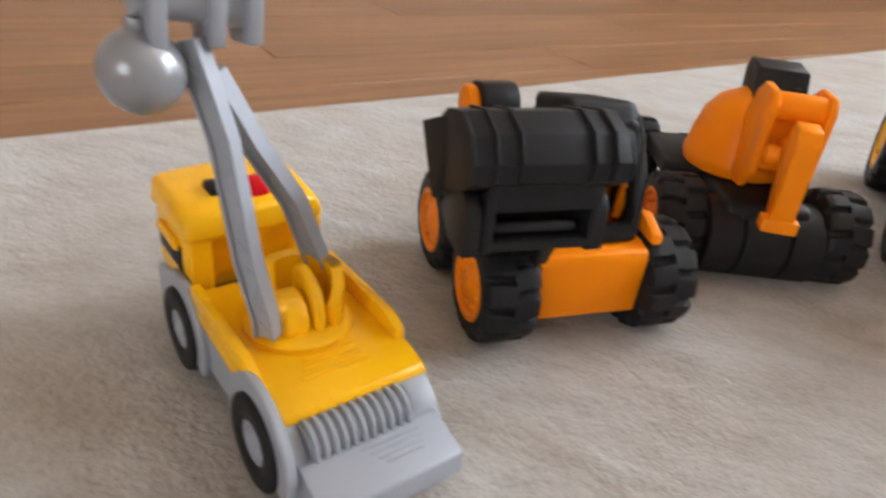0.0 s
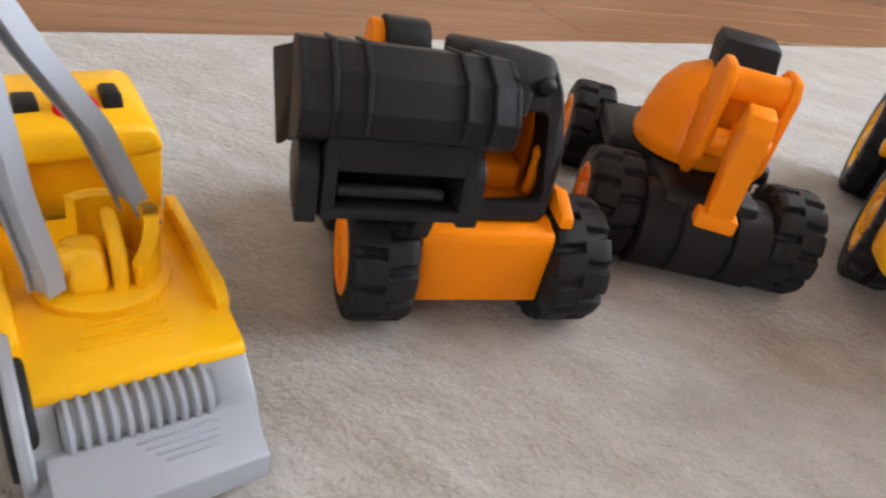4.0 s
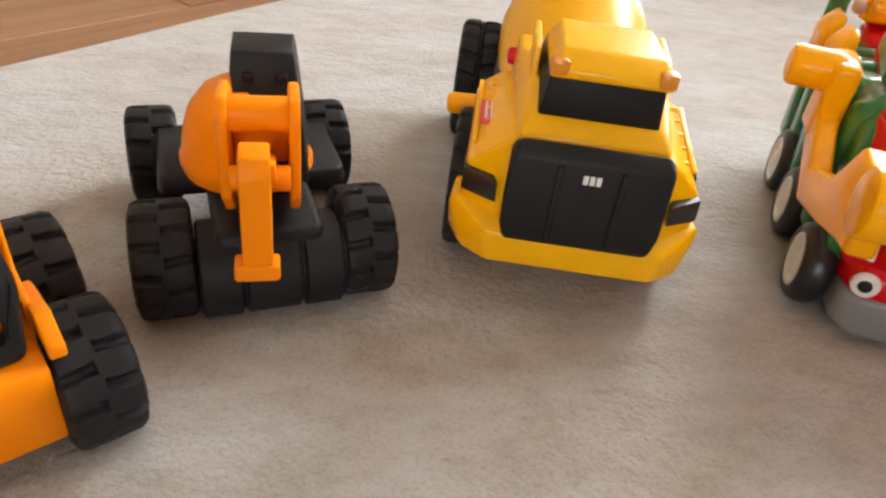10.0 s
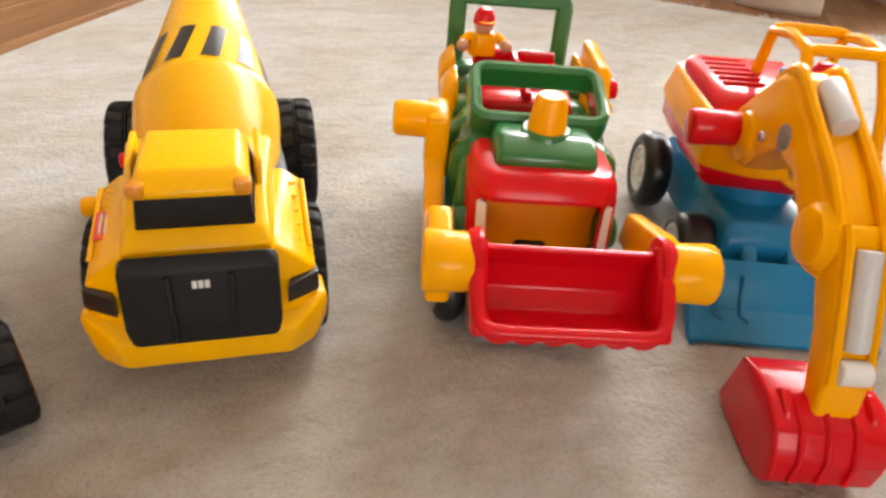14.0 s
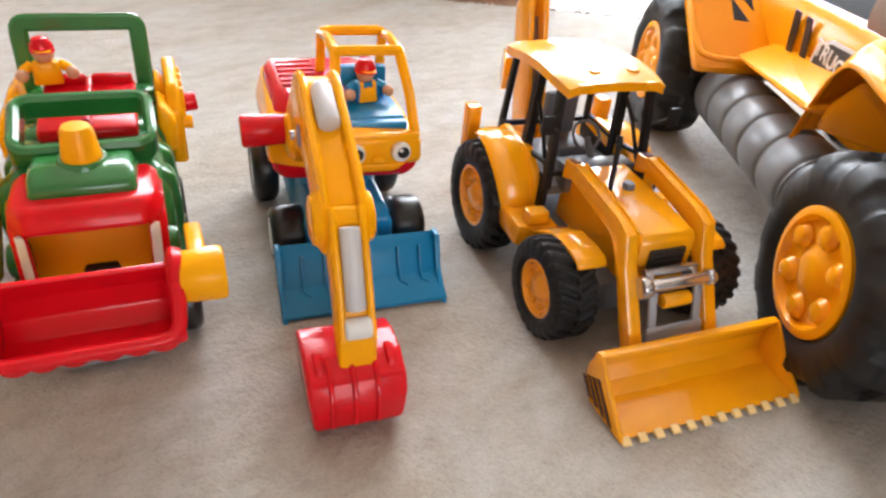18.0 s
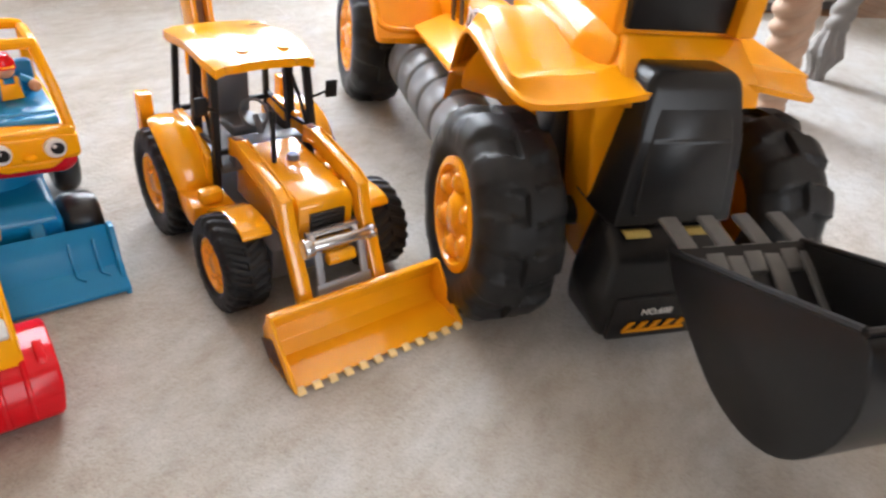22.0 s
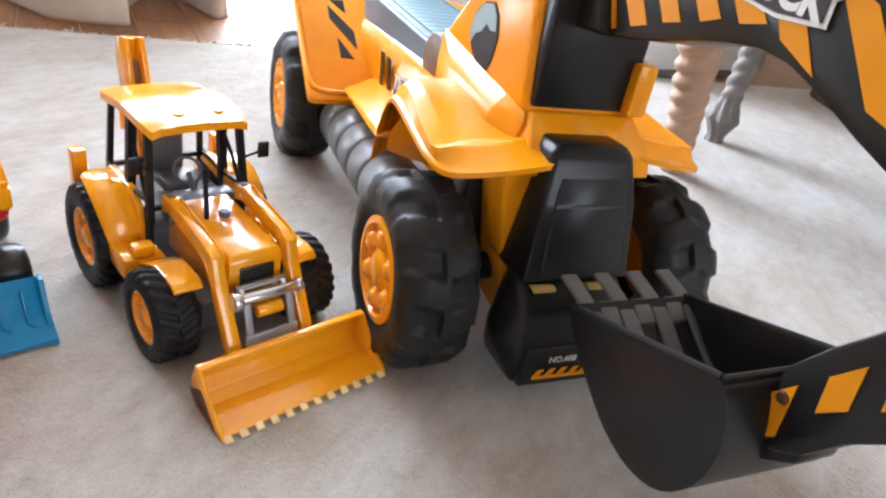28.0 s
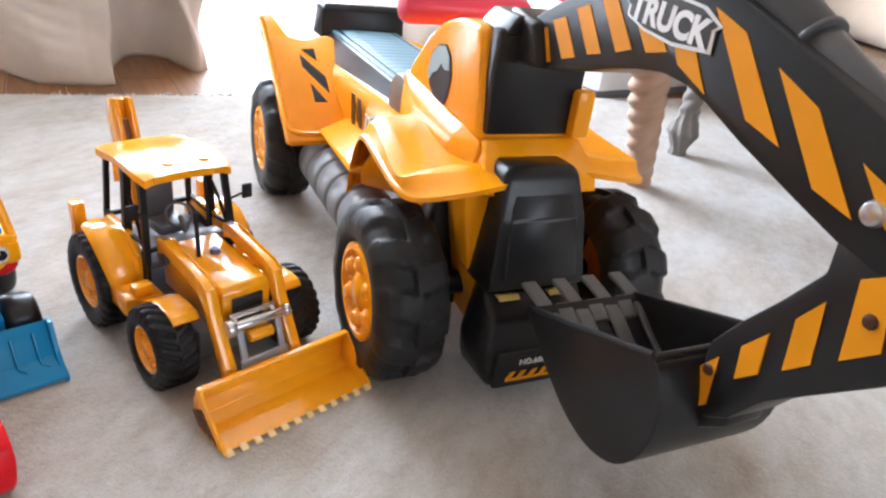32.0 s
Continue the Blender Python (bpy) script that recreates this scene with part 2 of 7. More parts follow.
def blend(n, l, kind, fac, a, b):
    mx = n.new("ShaderNodeMix")
    mx.data_type, mx.blend_type = "RGBA", kind
    if isinstance(fac, float):
        mx.inputs[0].default_value = fac
    else:
        l.new(fac, mx.inputs[0])
    l.new(a, mx.inputs[6]), l.new(b, mx.inputs[7])
    return mx.outputs[2]


def bumped(n, l, b, layers):
    last = None
    for height, strength, dist in layers:
        bp = n.new("ShaderNodeBump")
        bp.inputs["Strength"].default_value, bp.inputs["Distance"].default_value = strength, dist
        l.new(height, bp.inputs["Height"])
        if last:
            l.new(last, bp.inputs["Normal"])
        last = bp.outputs[0]
    l.new(last, b.inputs["Normal"])


def rug_look(n, l, vec, b):
    patch = ramp(n, l, noise_node(n, l, stretched(n, l, vec, (1, 2.2, 1), 20), 5.0, 5), [(0.32, (0.37, 0.324, 0.272)), (0.5, (0.422, 0.396, 0.357)), (0.68, (0.462, 0.459, 0.444))])
    streak = ramp(n, l, noise_node(n, l, stretched(n, l, vec, (40, 55, 60), 25), 1.0, 6, 0.65), [(0.32, (0.72, 0.70, 0.68)), (0.55, (1, 1, 1))])
    speck = ramp(n, l, noise_node(n, l, vec, 420, 3, 0.7), [(0.3, (0.66, 0.63, 0.6)), (0.5, (1, 1, 1)), (0.74, (1.06, 1.06, 1.06))])
    mottle = ramp(n, l, noise_node(n, l, stretched(n, l, vec, (1, 1.7, 1), 35), 24, 6, 0.62), [(0.33, (0.84, 0.795, 0.74)), (0.5, (0.99, 0.985, 0.975)), (0.66, (1.1, 1.115, 1.13))])
    c = blend(n, l, "MULTIPLY", 0.3, patch, streak)
    c = blend(n, l, "MULTIPLY", 0.75, c, mottle)
    c = blend(n, l, "MULTIPLY", 0.6, c, speck)
    l.new(c, b.inputs["Base Color"])
    b.inputs["Sheen Weight"].default_value = 0.35
    b.inputs["Sheen Roughness"].default_value = 0.55
    b.inputs["Specular IOR Level"].default_value = 0.15
    bumped(n, l, b, [(noise_node(n, l, stretched(n, l, vec, (1, 1.25, 1), 25), 38, 3), 0.4, 0.006), (noise_node(n, l, vec, 190, 3, 0.6), 0.75, 0.0025), (noise_node(n, l, vec, 600, 3, 0.6), 0.5, 0.001)])


def wood_look(n, l, vec, b):
    oi = n.new("ShaderNodeObjectInfo")
    grain = noise_node(n, l, stretched(n, l, vec, (3, 55, 20)), 1.0, 8, 0.6)
    c = ramp(n, l, grain, [(0.25, (0.16, 0.07, 0.026)), (0.5, (0.26, 0.12, 0.046)), (0.75, (0.34, 0.165, 0.068))])
    tone = ramp(n, l, oi.outputs["Random"], [(0.0, (0.78, 0.76, 0.74)), (1.0, (1.08, 1.08, 1.08))])
    l.new(blend(n, l, "MULTIPLY", 1.0, c, tone), b.inputs["Base Color"])
    b.inputs["Coat Weight"].default_value = 0.08
    b.inputs["Specular IOR Level"].default_value = 0.35
    bumped(n, l, b, [(grain, 0.12, 0.001)])


def cloth_look(c0, c1):
    def build(n, l, vec, b):
        weave = noise_node(n, l, stretched(n, l, vec, (300, 300, 900)), 1.0, 3)
        big = noise_node(n, l, vec, 4, 4)
        l.new(ramp(n, l, big, [(0.3, c0), (0.7, c1)]), b.inputs["Base Color"])
        b.inputs["Sheen Weight"].default_value = 0.3
        bumped(n, l, b, [(weave, 0.25, 0.001)])

    return build


def paint_look(c):
    def build(n, l, vec, b):
        big = noise_node(n, l, vec, 1.3, 5)
        l.new(ramp(n, l, big, [(0.3, tuple(v * 0.95 for v in c)), (0.7, c)]), b.inputs["Base Color"])
        bumped(n, l, b, [(noise_node(n, l, vec, 160, 4), 0.1, 0.001)])

    return build


RUG = node_mat("beige_wool_rug", 0.95, rug_look)
WOOD = node_mat("brown_wood_plank", 0.45, wood_look)
PAINT = node_mat("cream_wall_paint", 0.85, paint_look((0.74, 0.65, 0.55)))
WHITE_PAINT = node_mat("white_painted_wood", 0.4, paint_look((0.76, 0.75, 0.73)))
CLOTH = node_mat("beige_heavy_cotton", 0.9, cloth_look((0.66, 0.6, 0.55), (0.74, 0.68, 0.63)))
CUSHION = node_mat("cream_cushion_fabric", 0.9, cloth_look((0.62, 0.5, 0.38), (0.68, 0.56, 0.44)))
FLOOR_Z = -0.012


def room_box(bm, s0, s1, r0, r1, z0, z1):
    c = [at_room(s, r, z) for z in (z0, z1) for s in (s0, s1) for r in (r0, r1)]
    hull(bm, c, 0)
    return bm


def structure(name, bm, material, label, category):
    return tagged(link_mesh(name, bm, material), label, category, kind="structure")


S0, S1, R0, R1, TOP, WT = -2.6, 2.76, -2.4, 3.5, 2.5, 0.14
floor = structure("floor", room_box(B(), S0, S1, R0, R1, -0.12, FLOOR_Z - 0.004), PAINT, "brown wooden plank floor under the rug", "floor")
structure("ceiling", room_box(B(), S0 - WT, S1 + WT, R0 - WT, R1 + WT, TOP, TOP + 0.1), PAINT, "plain pale ceiling", "ceiling")
structure("wall_side", room_box(B(), S0, S1, R0 - WT, R0, -0.12, TOP), PAINT, "plain cream painted wall", "wall")
structure("wall_end", room_box(B(), S0, S1, R1, R1 + WT, -0.12, TOP), PAINT, "plain cream painted wall", "wall")


def wall_with_opening(name, s0, s1, a, b, z0, z1, label):
    bm = B()
    room_box(bm, s0, s1, R0 - WT, a, -0.12, TOP)
    room_box(bm, s0, s1, b, R1 + WT, -0.12, TOP)
    room_box(bm, s0, s1, a, b, z1, TOP)
    room_box(bm, s0, s1, a, b, -0.12, z0)
    return structure(name, bm, PAINT, label, "wall")


wall_with_opening("wall_window", S1, S1 + WT, -0.5, 1.5, 0.02, 2.12, "cream wall with a tall window opening")
# this opening is added to hold the fill lamp
wall_with_opening("wall_back", S0 - WT, S0, 0.9, 2.6, 0.4, 1.8, "cream wall with an added window opening, out of view")


def window_frame(name, s, a, b, z0, z1):
    w = tagged(new(name), "white painted window frame in the wall", "window", kind="structure")
    for k, (r0, r1, h0, h1) in enumerate(((a, a + 0.06, z0, z1), (b - 0.06, b, z0, z1), (a, b, z0, z0 + 0.06), (a, b, z1 - 0.06, z1), ((a + b) / 2 - 0.03, (a + b) / 2 + 0.03, z0, z1))):
        part("frame_bar", room_box(B(), s + 0.004 * (k > 1), s + 0.05 - 0.004 * (k > 1), r0, r1, h0, h1), WHITE_PAINT, w)


window_frame("window_1", S1 + 0.03, -0.5, 1.5, 0.02, 2.12)
# unseen frame round the added fill opening
window_frame("added_window", S0 - 0.08, 0.9, 2.6, 0.4, 1.8)

# the rug: a thick sheet with a gently uneven top and rounded edges
bm = B()
rs, rr = (-0.66, 1.885), (-0.492, 2.9)
RUG_SKEW = 0.06  # the rug lies slightly askew to the boards
nu, nv = 66, 86
grid = []
for i in range(nu + 1):
    row = []
    for j in range(nv + 1):
        s = rs[0] + (rs[1] - rs[0]) * i / nu
        r0 = -0.53 - 0.063 * s
        r = r0 + (rr[1] - r0) * j / nv
        s -= RUG_SKEW * max(0.0, r) * i / nu
        edge = min(i, nu - i, j, nv - j)
        wob = 0.006 * noise.noise(Vector((s * 5, r * 5, 1.7)))
        p = at_room(s + (wob if edge == 0 else 0), r + (wob if edge == 0 else 0), -0.0035 if edge == 0 else -0.0004 + 0.0007 * noise.noise(Vector((s * 9, r * 9, 0))))
        row.append(bm.verts.new(p))
    grid.append(row)
for i in range(nu):
    for j in range(nv):
        bm.faces.new((grid[i][j], grid[i + 1][j], grid[i + 1][j + 1], grid[i][j + 1]))
ring = [grid[i][0] for i in range(nu + 1)] + [grid[nu][j] for j in range(1, nv + 1)] + [grid[i][nv] for i in range(nu - 1, -1, -1)] + [grid[0][j] for j in range(nv - 1, 0, -1)]
low = [bm.verts.new((v.co.x, v.co.y, FLOOR_Z)) for v in ring]
for k in range(len(ring)):
    q = (k + 1) % len(ring)
    bm.faces.new((ring[k], ring[q], low[q], low[k]))
rug = structure("rug", bm, RUG, "beige short-pile wool rug lying on the wooden floor", "rug")
rng = random.Random(5)



# ---- shared wheel forms ----
RX = pose(0, 0, 0, 0, 90, 0)  # turns the lathe's axis to x


def tyre_bm(r, w, ri, lug_n=0, lug_h=0.0, lug_w=0.46, lug_l=0.62, shoulder=0.16, skew=0.0, seg=40):
    """A moulded tyre about the x axis: one skin with two rows of staggered blocks and a ridge round the middle."""
    bm, h = B(), w / 2
    s = shoulder * w
    ro = r - lug_h
    side = [(ri, h * 0.8), (ri + (ro - ri) * 0.3, h), (ro - s * 0.75, h * 0.985), (ro - s * 0.25, h - s * 0.4), (ro, h - s)]
    flat = [(ro, (h - s) * k) for k in (0.85, 0.68, 0.5, 0.34, 0.2, 0.1, 0.05)]
    half = side + flat if lug_n else side
    prof = [(q, -x) for q, x in half] + [(ro, 0.0)] + [(q, x) for q, x in reversed(half)]
    if not lug_n:
        return lathe(bm, prof + [(ri, -h * 0.8)], RX, seg)
    n = lug_n * 16
    rings = []
    for i in range(n):
        a = 2 * math.pi * i / n
        ring = []
        for q, x in prof:
            u = abs(x) / h
            ph = (i / 16 + (0.5 if x < 0 else 0.0) + skew * u) % 1.0
            on = max(0.0, min(1.0, (lug_l / 2 - abs(ph - 0.5)) * 14 + 0.5))
            on *= 1.0 if u > 1 - 2 * lug_w + 0.02 or lug_w >= 0.5 else 0.0
            if q < ro - s * 0.8:
                on = 0.0
            elif q < ro - s * 0.5:
                on *= 0.5
            if u < 0.06:
                on = 1.0
            k = q + on * lug_h * 2
            ring.append(bm.verts.new((x, k * math.cos(a), k * math.sin(a))))
        rings.append(ring)
    m = len(prof)
    for i in range(n):
        p, q = rings[i], rings[(i + 1) % n]
        for j in range(m - 1):
            bm.faces.new((p[j], p[j + 1], q[j + 1], q[j]))
        bm.faces.new((p[m - 1], p[0], q[0], q[m - 1]))
    return bm


def rim_bm(r, x, depth=0.004, bolts=6, cap=0.3, seg=32):
    """A dished wheel disc whose outer face looks to -x at the place x."""
    bm = B()
    m = Matrix.Translation((x, 0, 0)) @ pose(0, 0, 0, 0, -90, 0)
    d = depth
    lathe(bm, [(0, -d * 2.2), (r, -d * 2.2), (r, -d * 0.2), (r * 0.94, 0), (r * 0.86, 0), (r * 0.8, -d * 0.8), (r * 0.45, -d * 0.9), (r * cap, -d * 0.2), (r * cap * 0.8, 0), (0, 0)], m, seg)
    for i in range(bolts):
        a = 2 * math.pi * i / bolts
        c = Vector((r * 0.62 * math.cos(a), r * 0.62 * math.sin(a), -d))
        cyl(bm, c, c + Vector((0, 0, d * 0.7)), r * 0.11, r * 0.09, 0.0003, m, 10)
    return bm


def wheels(parent, tyre, rim, places, tyre_label="", rim_label=""):
    """places: x, y, z of each wheel's middle; the rim looks outward."""
    for x, y, z in places:
        w = put_mesh("wheel", tyre, parent, pose(x, y, z, 7 * (y * 91 % 5), 0, 0 if x < 0 else 180), tyre_label)
        put_mesh("rim", rim, w, I4, rim_label)


def decal(name, poly, material, parent, x, thick=0.0008, label=""):
    """A flat sticker: a (y, z) outline on the side plane x."""
    return part(name, prism(B(), poly, x - thick, x, 0), material, parent, label)


def text_part(name, body, size, m, material, parent, label="", depth=0.0004, shear=0.0, bold=0.02):
    cu = bpy.data.curves.new(name, "FONT")
    cu.body, cu.size, cu.extrude, cu.align_x, cu.align_y, cu.shear, cu.offset = body, size, depth, "CENTER", "CENTER", shear, size * bold
    tmp = new(name, cu)
    me = bpy.data.meshes.new_from_object(tmp)
    bpy.data.objects.remove(tmp)
    me.materials.clear()
    me.materials.append(material)
    return put_mesh(name, me, parent, m, label)


def mirror_x(f):
    for s in (-1, 1):
        f(s)


def rounded_outline(pts, r, n=4):
    """A closed (u, v) outline with its corners rounded."""
    out, k = [], len(pts)
    for i in range(k):
        p, a, b = Vector(pts[i]), Vector(pts[i - 1]), Vector(pts[(i + 1) % k])
        u, v = p + (a - p).normalized() * min(r, (a - p).length * 0.45), p + (b - p).normalized() * min(r, (b - p).length * 0.45)
        out += [tuple(u.lerp(p, j / n).lerp(p.lerp(v, j / n), j / n)) for j in range(n + 1)]
    return out


# ---- crane truck with a wrecking ball ----
def crane_truck():
    t = thing("toy_crane_truck", pose(0.0221, 0.1649, 0, 0, 0, 52.5), "yellow and grey plastic toy crane truck with wrecking ball", "toy truck", "toy vehicles on the rug")
    # grey chassis: side skirts with wheel arches, winch housing and ramp
    bm = B()
    for s in (-1, 1):
        prism(bm, [(0.004, 0.012), (0.002, 0.036), (0.13, 0.036), (0.138, 0.03), (0.138, 0.012)], s * 0.033, s * 0.026, 0.001)
    box(bm, (0, 0.07, 0.022), (0.056, 0.13, 0.02), 0.002)
    part("chassis", bm, SILVER, t, "silver-grey plastic chassis")
    for y in (0.0095, 0.094):
        part("wheel_arch", sweep(B(), [(-0.0342, *p) for p in arc((y, 0.0205), 0.0238, 205, -25, 22)], rect_prof(0.0085, 0.0042, 0.001), up=(1, 0, 0)), SILVER, t, "round silver-grey wheel arch")
    for x0, x1 in ((-0.0345, -0.0243), (0.0222, 0.0362)):
        bm = B()
        back = 0.008 if x0 < 0 else 0.034
        prism(bm, [(back, 0.0352)] + arc((0.012, 0.006), 0.0295, 100, 160, 8) + [(-0.022, 0.008), (back, 0.008)], x0, x1, 0.0016, seg=3)
        part("cheek", bm, SILVER, t, "rounded silver-grey front cheek")
    bm = B()
    prism(bm, [(-0.0145, 0.0235), (-0.0335, 0.0178), (-0.0348, 0.0172), (-0.0352, 0.0068), (-0.033, 0.005), (-0.005, 0.004), (-0.005, 0.0225)], -0.0295, 0.0325, 0.0007)
    prism(bm, [(-0.002, 0.012), (-0.002, 0.032), (0.004, 0.034), (0.004, 0.012)], -0.03, 0.03, 0.0006)
    ramp_part = part("ramp", bm, SILVER, t, "silver-grey front ramp with raised lip")
    for i in range(4):
        y = -0.0178 - 0.0026 * i
        part("grip_line", box(B(), (0.008 + 0.0008 * i, y, 0.0234 + 0.3 * (y + 0.0145)), (0.026 - 0.003 * i, 0.001, 0.0012), 0.0003), SILVER, ramp_part)
    bm = B()
    prof = [(0, 0), (0.0085, 0)]
    for i in range(11):
        x = 0.0008 + 0.00412 * i
        prof += [(0.0084, x), (0.0104, x + 0.0009), (0.0104, x + 0.0021), (0.0082, x + 0.0029), (0.0082, x + 0.0037)]
    prof += [(0.0085, 0.0462), (0, 0.0462)]
    lathe(bm, prof, pose(-0.0241, -0.005, 0.0242, 0, 90, 0), 28)
    part("winch_drum", bm, SILVER, t, "ribbed silver-grey winch drum")
    # yellow deck
    bm = B()
    prism(bm, [(-0.002, 0.0325), (0.0, 0.0365), (0.012, 0.0395), (0.03, 0.041), (0.087, 0.043), (0.087, 0.036), (0.004, 0.031)], -0.0345, 0.0362, 0.0014)
    deck = part("deck", bm, YELLOW, t)
    for i in range(4):
        part("grip_line", box(B(), (0.001 * i, 0.0125 + 0.0045 * i, 0.0395 + 0.0006 * i), (0.03 - 0.003 * i, 0.0016, 0.002), 0.0006), YELLOW, deck)
    for s in (-1, 1):
        bm = B()
        prism(bm, [(0.016, 0.039), (0.0165, 0.0445), (0.024, 0.0485), (0.05, 0.0495), (0.083, 0.05), (0.083, 0.041)], s * 0.0345 + 0.0018 * (s > 0), s * 0.0295 + 0.0018 * (s > 0), 0.0012)
        part("side_rail", bm, YELLOW, t)
    bm = B()
    lathe(bm, [(0, 0.04), (0.0235, 0.04), (0.0235, 0.0435), (0.022, 0.0445), (0.0, 0.0445)], pose(0, 0.047, 0), 32)
    part("turret_ring", bm, YELLOW, t)
    bm = B()
    # cupped wall round the far side, a hump on the near side and a fin between them
    cup = [(0.0015 + 0.0185 * math.cos(radians(a)), 0.047 + 0.0185 * math.sin(radians(a)), 0.0) for a in range(-62, 119, 12)]
    for q, p0 in enumerate(zip(cup, cup[1:])):
        h0, h1 = (0.0535 + 0.0135 * min(1.0, max(0.0, (q + e) / 5)) for e in (0, 1))
        vs = []
        for (x, y, _), h in zip(p0, (h0, h1)):
            for k in (1.0, 0.72):
                vs += [(0.0015 + (x - 0.0015) * k, 0.047 + (y - 0.047) * k, z) for z in (0.043, h)]
        hull(bm, vs, 0)
    bmesh.ops.remove_doubles(bm, verts=bm.verts, dist=1e-5)
    part("turret_cup", bm, YELLOW, t, "cupped yellow turret wall", 45)
    bm = B()
    prism(bm, [(0.031, 0.043), (0.0315, 0.052), (0.035, 0.0605), (0.041, 0.0655), (0.049, 0.068), (0.055, 0.066), (0.058, 0.043)], 0.0015, 0.0065, 0.0022, seg=3)
    part("turret_fin", bm, YELLOW, t)
    bm = B()
    prism(bm, [(0.033, 0.043), (0.033, 0.05), (0.037, 0.0575), (0.043, 0.0605), (0.05, 0.0595), (0.054, 0.043)], -0.0125, 0.0005, 0.0036, seg=3)
    cyl(bm, (-0.02, 0.041, 0.0535), (-0.008, 0.042, 0.0545), 0.0055, bev=0.002)
    part("turret_boss", bm, YELLOW, t)
    # cab at the back
    bm = B()
    for x0, x1 in ((-0.0315, -0.0205), (0.02, 0.033)):
        prism(bm, [(0.0895, 0.036), (0.0875, 0.068), (0.136, 0.068), (0.134, 0.036)], x0, x1, 0.0018, seg=3)
    prism(bm, [(0.097, 0.036), (0.095, 0.068), (0.13, 0.068), (0.13, 0.036)], -0.022, 0.0215, 0.001)
    hull(bm, [(x, y, z) for x, y, z in ((-0.0335, 0.0855, 0.067), (0.034, 0.0855, 0.0665), (-0.0335, 0.139, 0.067), (0.0365, 0.139, 0.067), (-0.032, 0.0865, 0.0795), (0.031, 0.0875, 0.0795), (-0.0315, 0.137, 0.082), (0.031, 0.137, 0.084), (0.022, 0.12, 0.0865))], 0.0032, seg=4)
    prism(bm, [(0.1, 0.058), (0.1, 0.063), (0.126, 0.063), (0.126, 0.058)], -0.0345, -0.031, 0.001)
    part("cab", bm, YELLOW, t, "", 48)
    bm = B()
    box(bm, (-0.0318, 0.114, 0.054), (0.0012, 0.03, 0.013), 0.0005)
    part("side_window", bm, BLACK, t)
    for x0, x1, z in ((-0.0165, -0.0065, 0.083), (0.014, 0.0225, 0.0855)):
        bm = B()
        frustum(bm, z - 0.007, z + 0.0025, (x0, x1, 0.099, 0.113), (x0 + 0.001, x1 - 0.001, 0.1, 0.112), 0.0012)
        part("cab_vent", bm, BLACK, t)
    bm = B()
    ball(bm, (0.005, 0.1, 0.0815), (0.0085, 0.0065, 0.0075))
    part("beacon", bm, RED, t, "red dome beacon")
    # crane legs: two flanges and a web with diagonal ribs
    legs = (((-0.0185, 0.036, 0.0475), (-0.0188, 0.0365, 0.0555), (-0.0232, 0.0415, 0.082), (-0.0268, 0.0495, 0.128), (-0.0335, 0.057, 0.162)), ((0.018, 0.0555, 0.054), (0.0135, 0.056, 0.066), (0.0035, 0.057, 0.095), (-0.0125, 0.058, 0.122), (-0.0265, 0.059, 0.15)))
    channel = [(0.0036, -0.0046), (0.0036, -0.0034), (0.0018, -0.0034), (0.0018, 0.0034), (0.0036, 0.0034), (0.0036, 0.0046), (-0.0034, 0.0046), (-0.0034, -0.0046)]
    for pts in legs:
        bm = B()
        aim = Vector((-0.6, 0.8, 0.2))
        sweep(bm, pts, channel, up=aim)
        leg = part("crane_leg", bm, SILVER, t, "silver-grey crane leg with diagonal ribs", 30)
        for p, q in zip([Vector(p) for p in pts], [Vector(p) for p in pts[1:]]):
            d = (q - p).normalized()
            side = d.cross(aim).normalized()
            top = side.cross(d)
            n = max(1, round((q - p).length / 0.009))
            for k in range(n):
                u, v = p.lerp(q, k / n), p.lerp(q, (k + 1) / n)
                e = top * (0.0034 if k % 2 else -0.0034)
                part("rib", sweep(B(), [u + side * 0.0017 + e, v + side * 0.0017 - e], rect_prof(0.0022, 0.0009, 0.0003), up=side), SILVER, leg)
    bm = B()
    cyl(bm, (-0.05, 0.06, 0.178), (-0.012, 0.06, 0.172), 0.0085)
    head = part("crane_head", bm, SILVER, t)
    for x in (-0.045, -0.026, -0.013):
        part("head_plate", prism(B(), [(0.05, 0.16), (0.047, 0.178), (0.055, 0.19), (0.068, 0.188), (0.074, 0.174), (0.068, 0.158)], x - 0.0028, x + 0.0028, 0.0015), SILVER, head)
    bm = B()
    tube(bm, [(-0.038, 0.062, 0.176), (-0.045, 0.06, 0.168), (-0.048, 0.06, 0.16)], 0.0012)
    part("cord", bm, GREY, t)
    bm = B()
    ball(bm, (-0.049, 0.06, 0.1515), (0.0145, 0.0145, 0.0145))
    cyl(bm, (-0.049, 0.06, 0.1635), (-0.049, 0.06, 0.1695), 0.004)
    part("wrecking_ball", bm, mat("glossy_silver_plastic", (0.3, 0.305, 0.32), 0.22, metal=0.3), t, "shiny silver-grey wrecking ball")
    tyre = mesh_of("wheel", tyre_bm(0.0205, 0.009, 0.0095), TYRE)
    rim = mesh_of("rim", rim_bm(0.0105, -0.0035, 0.002, 5), SILVER)
    wheels(t, tyre, rim, [(-0.034, 0.0095, 0.0202), (-0.034, 0.094, 0.0202), (0.0275, 0.094, 0.0202)], "black plastic wheel", "silver hub")


crane_truck()


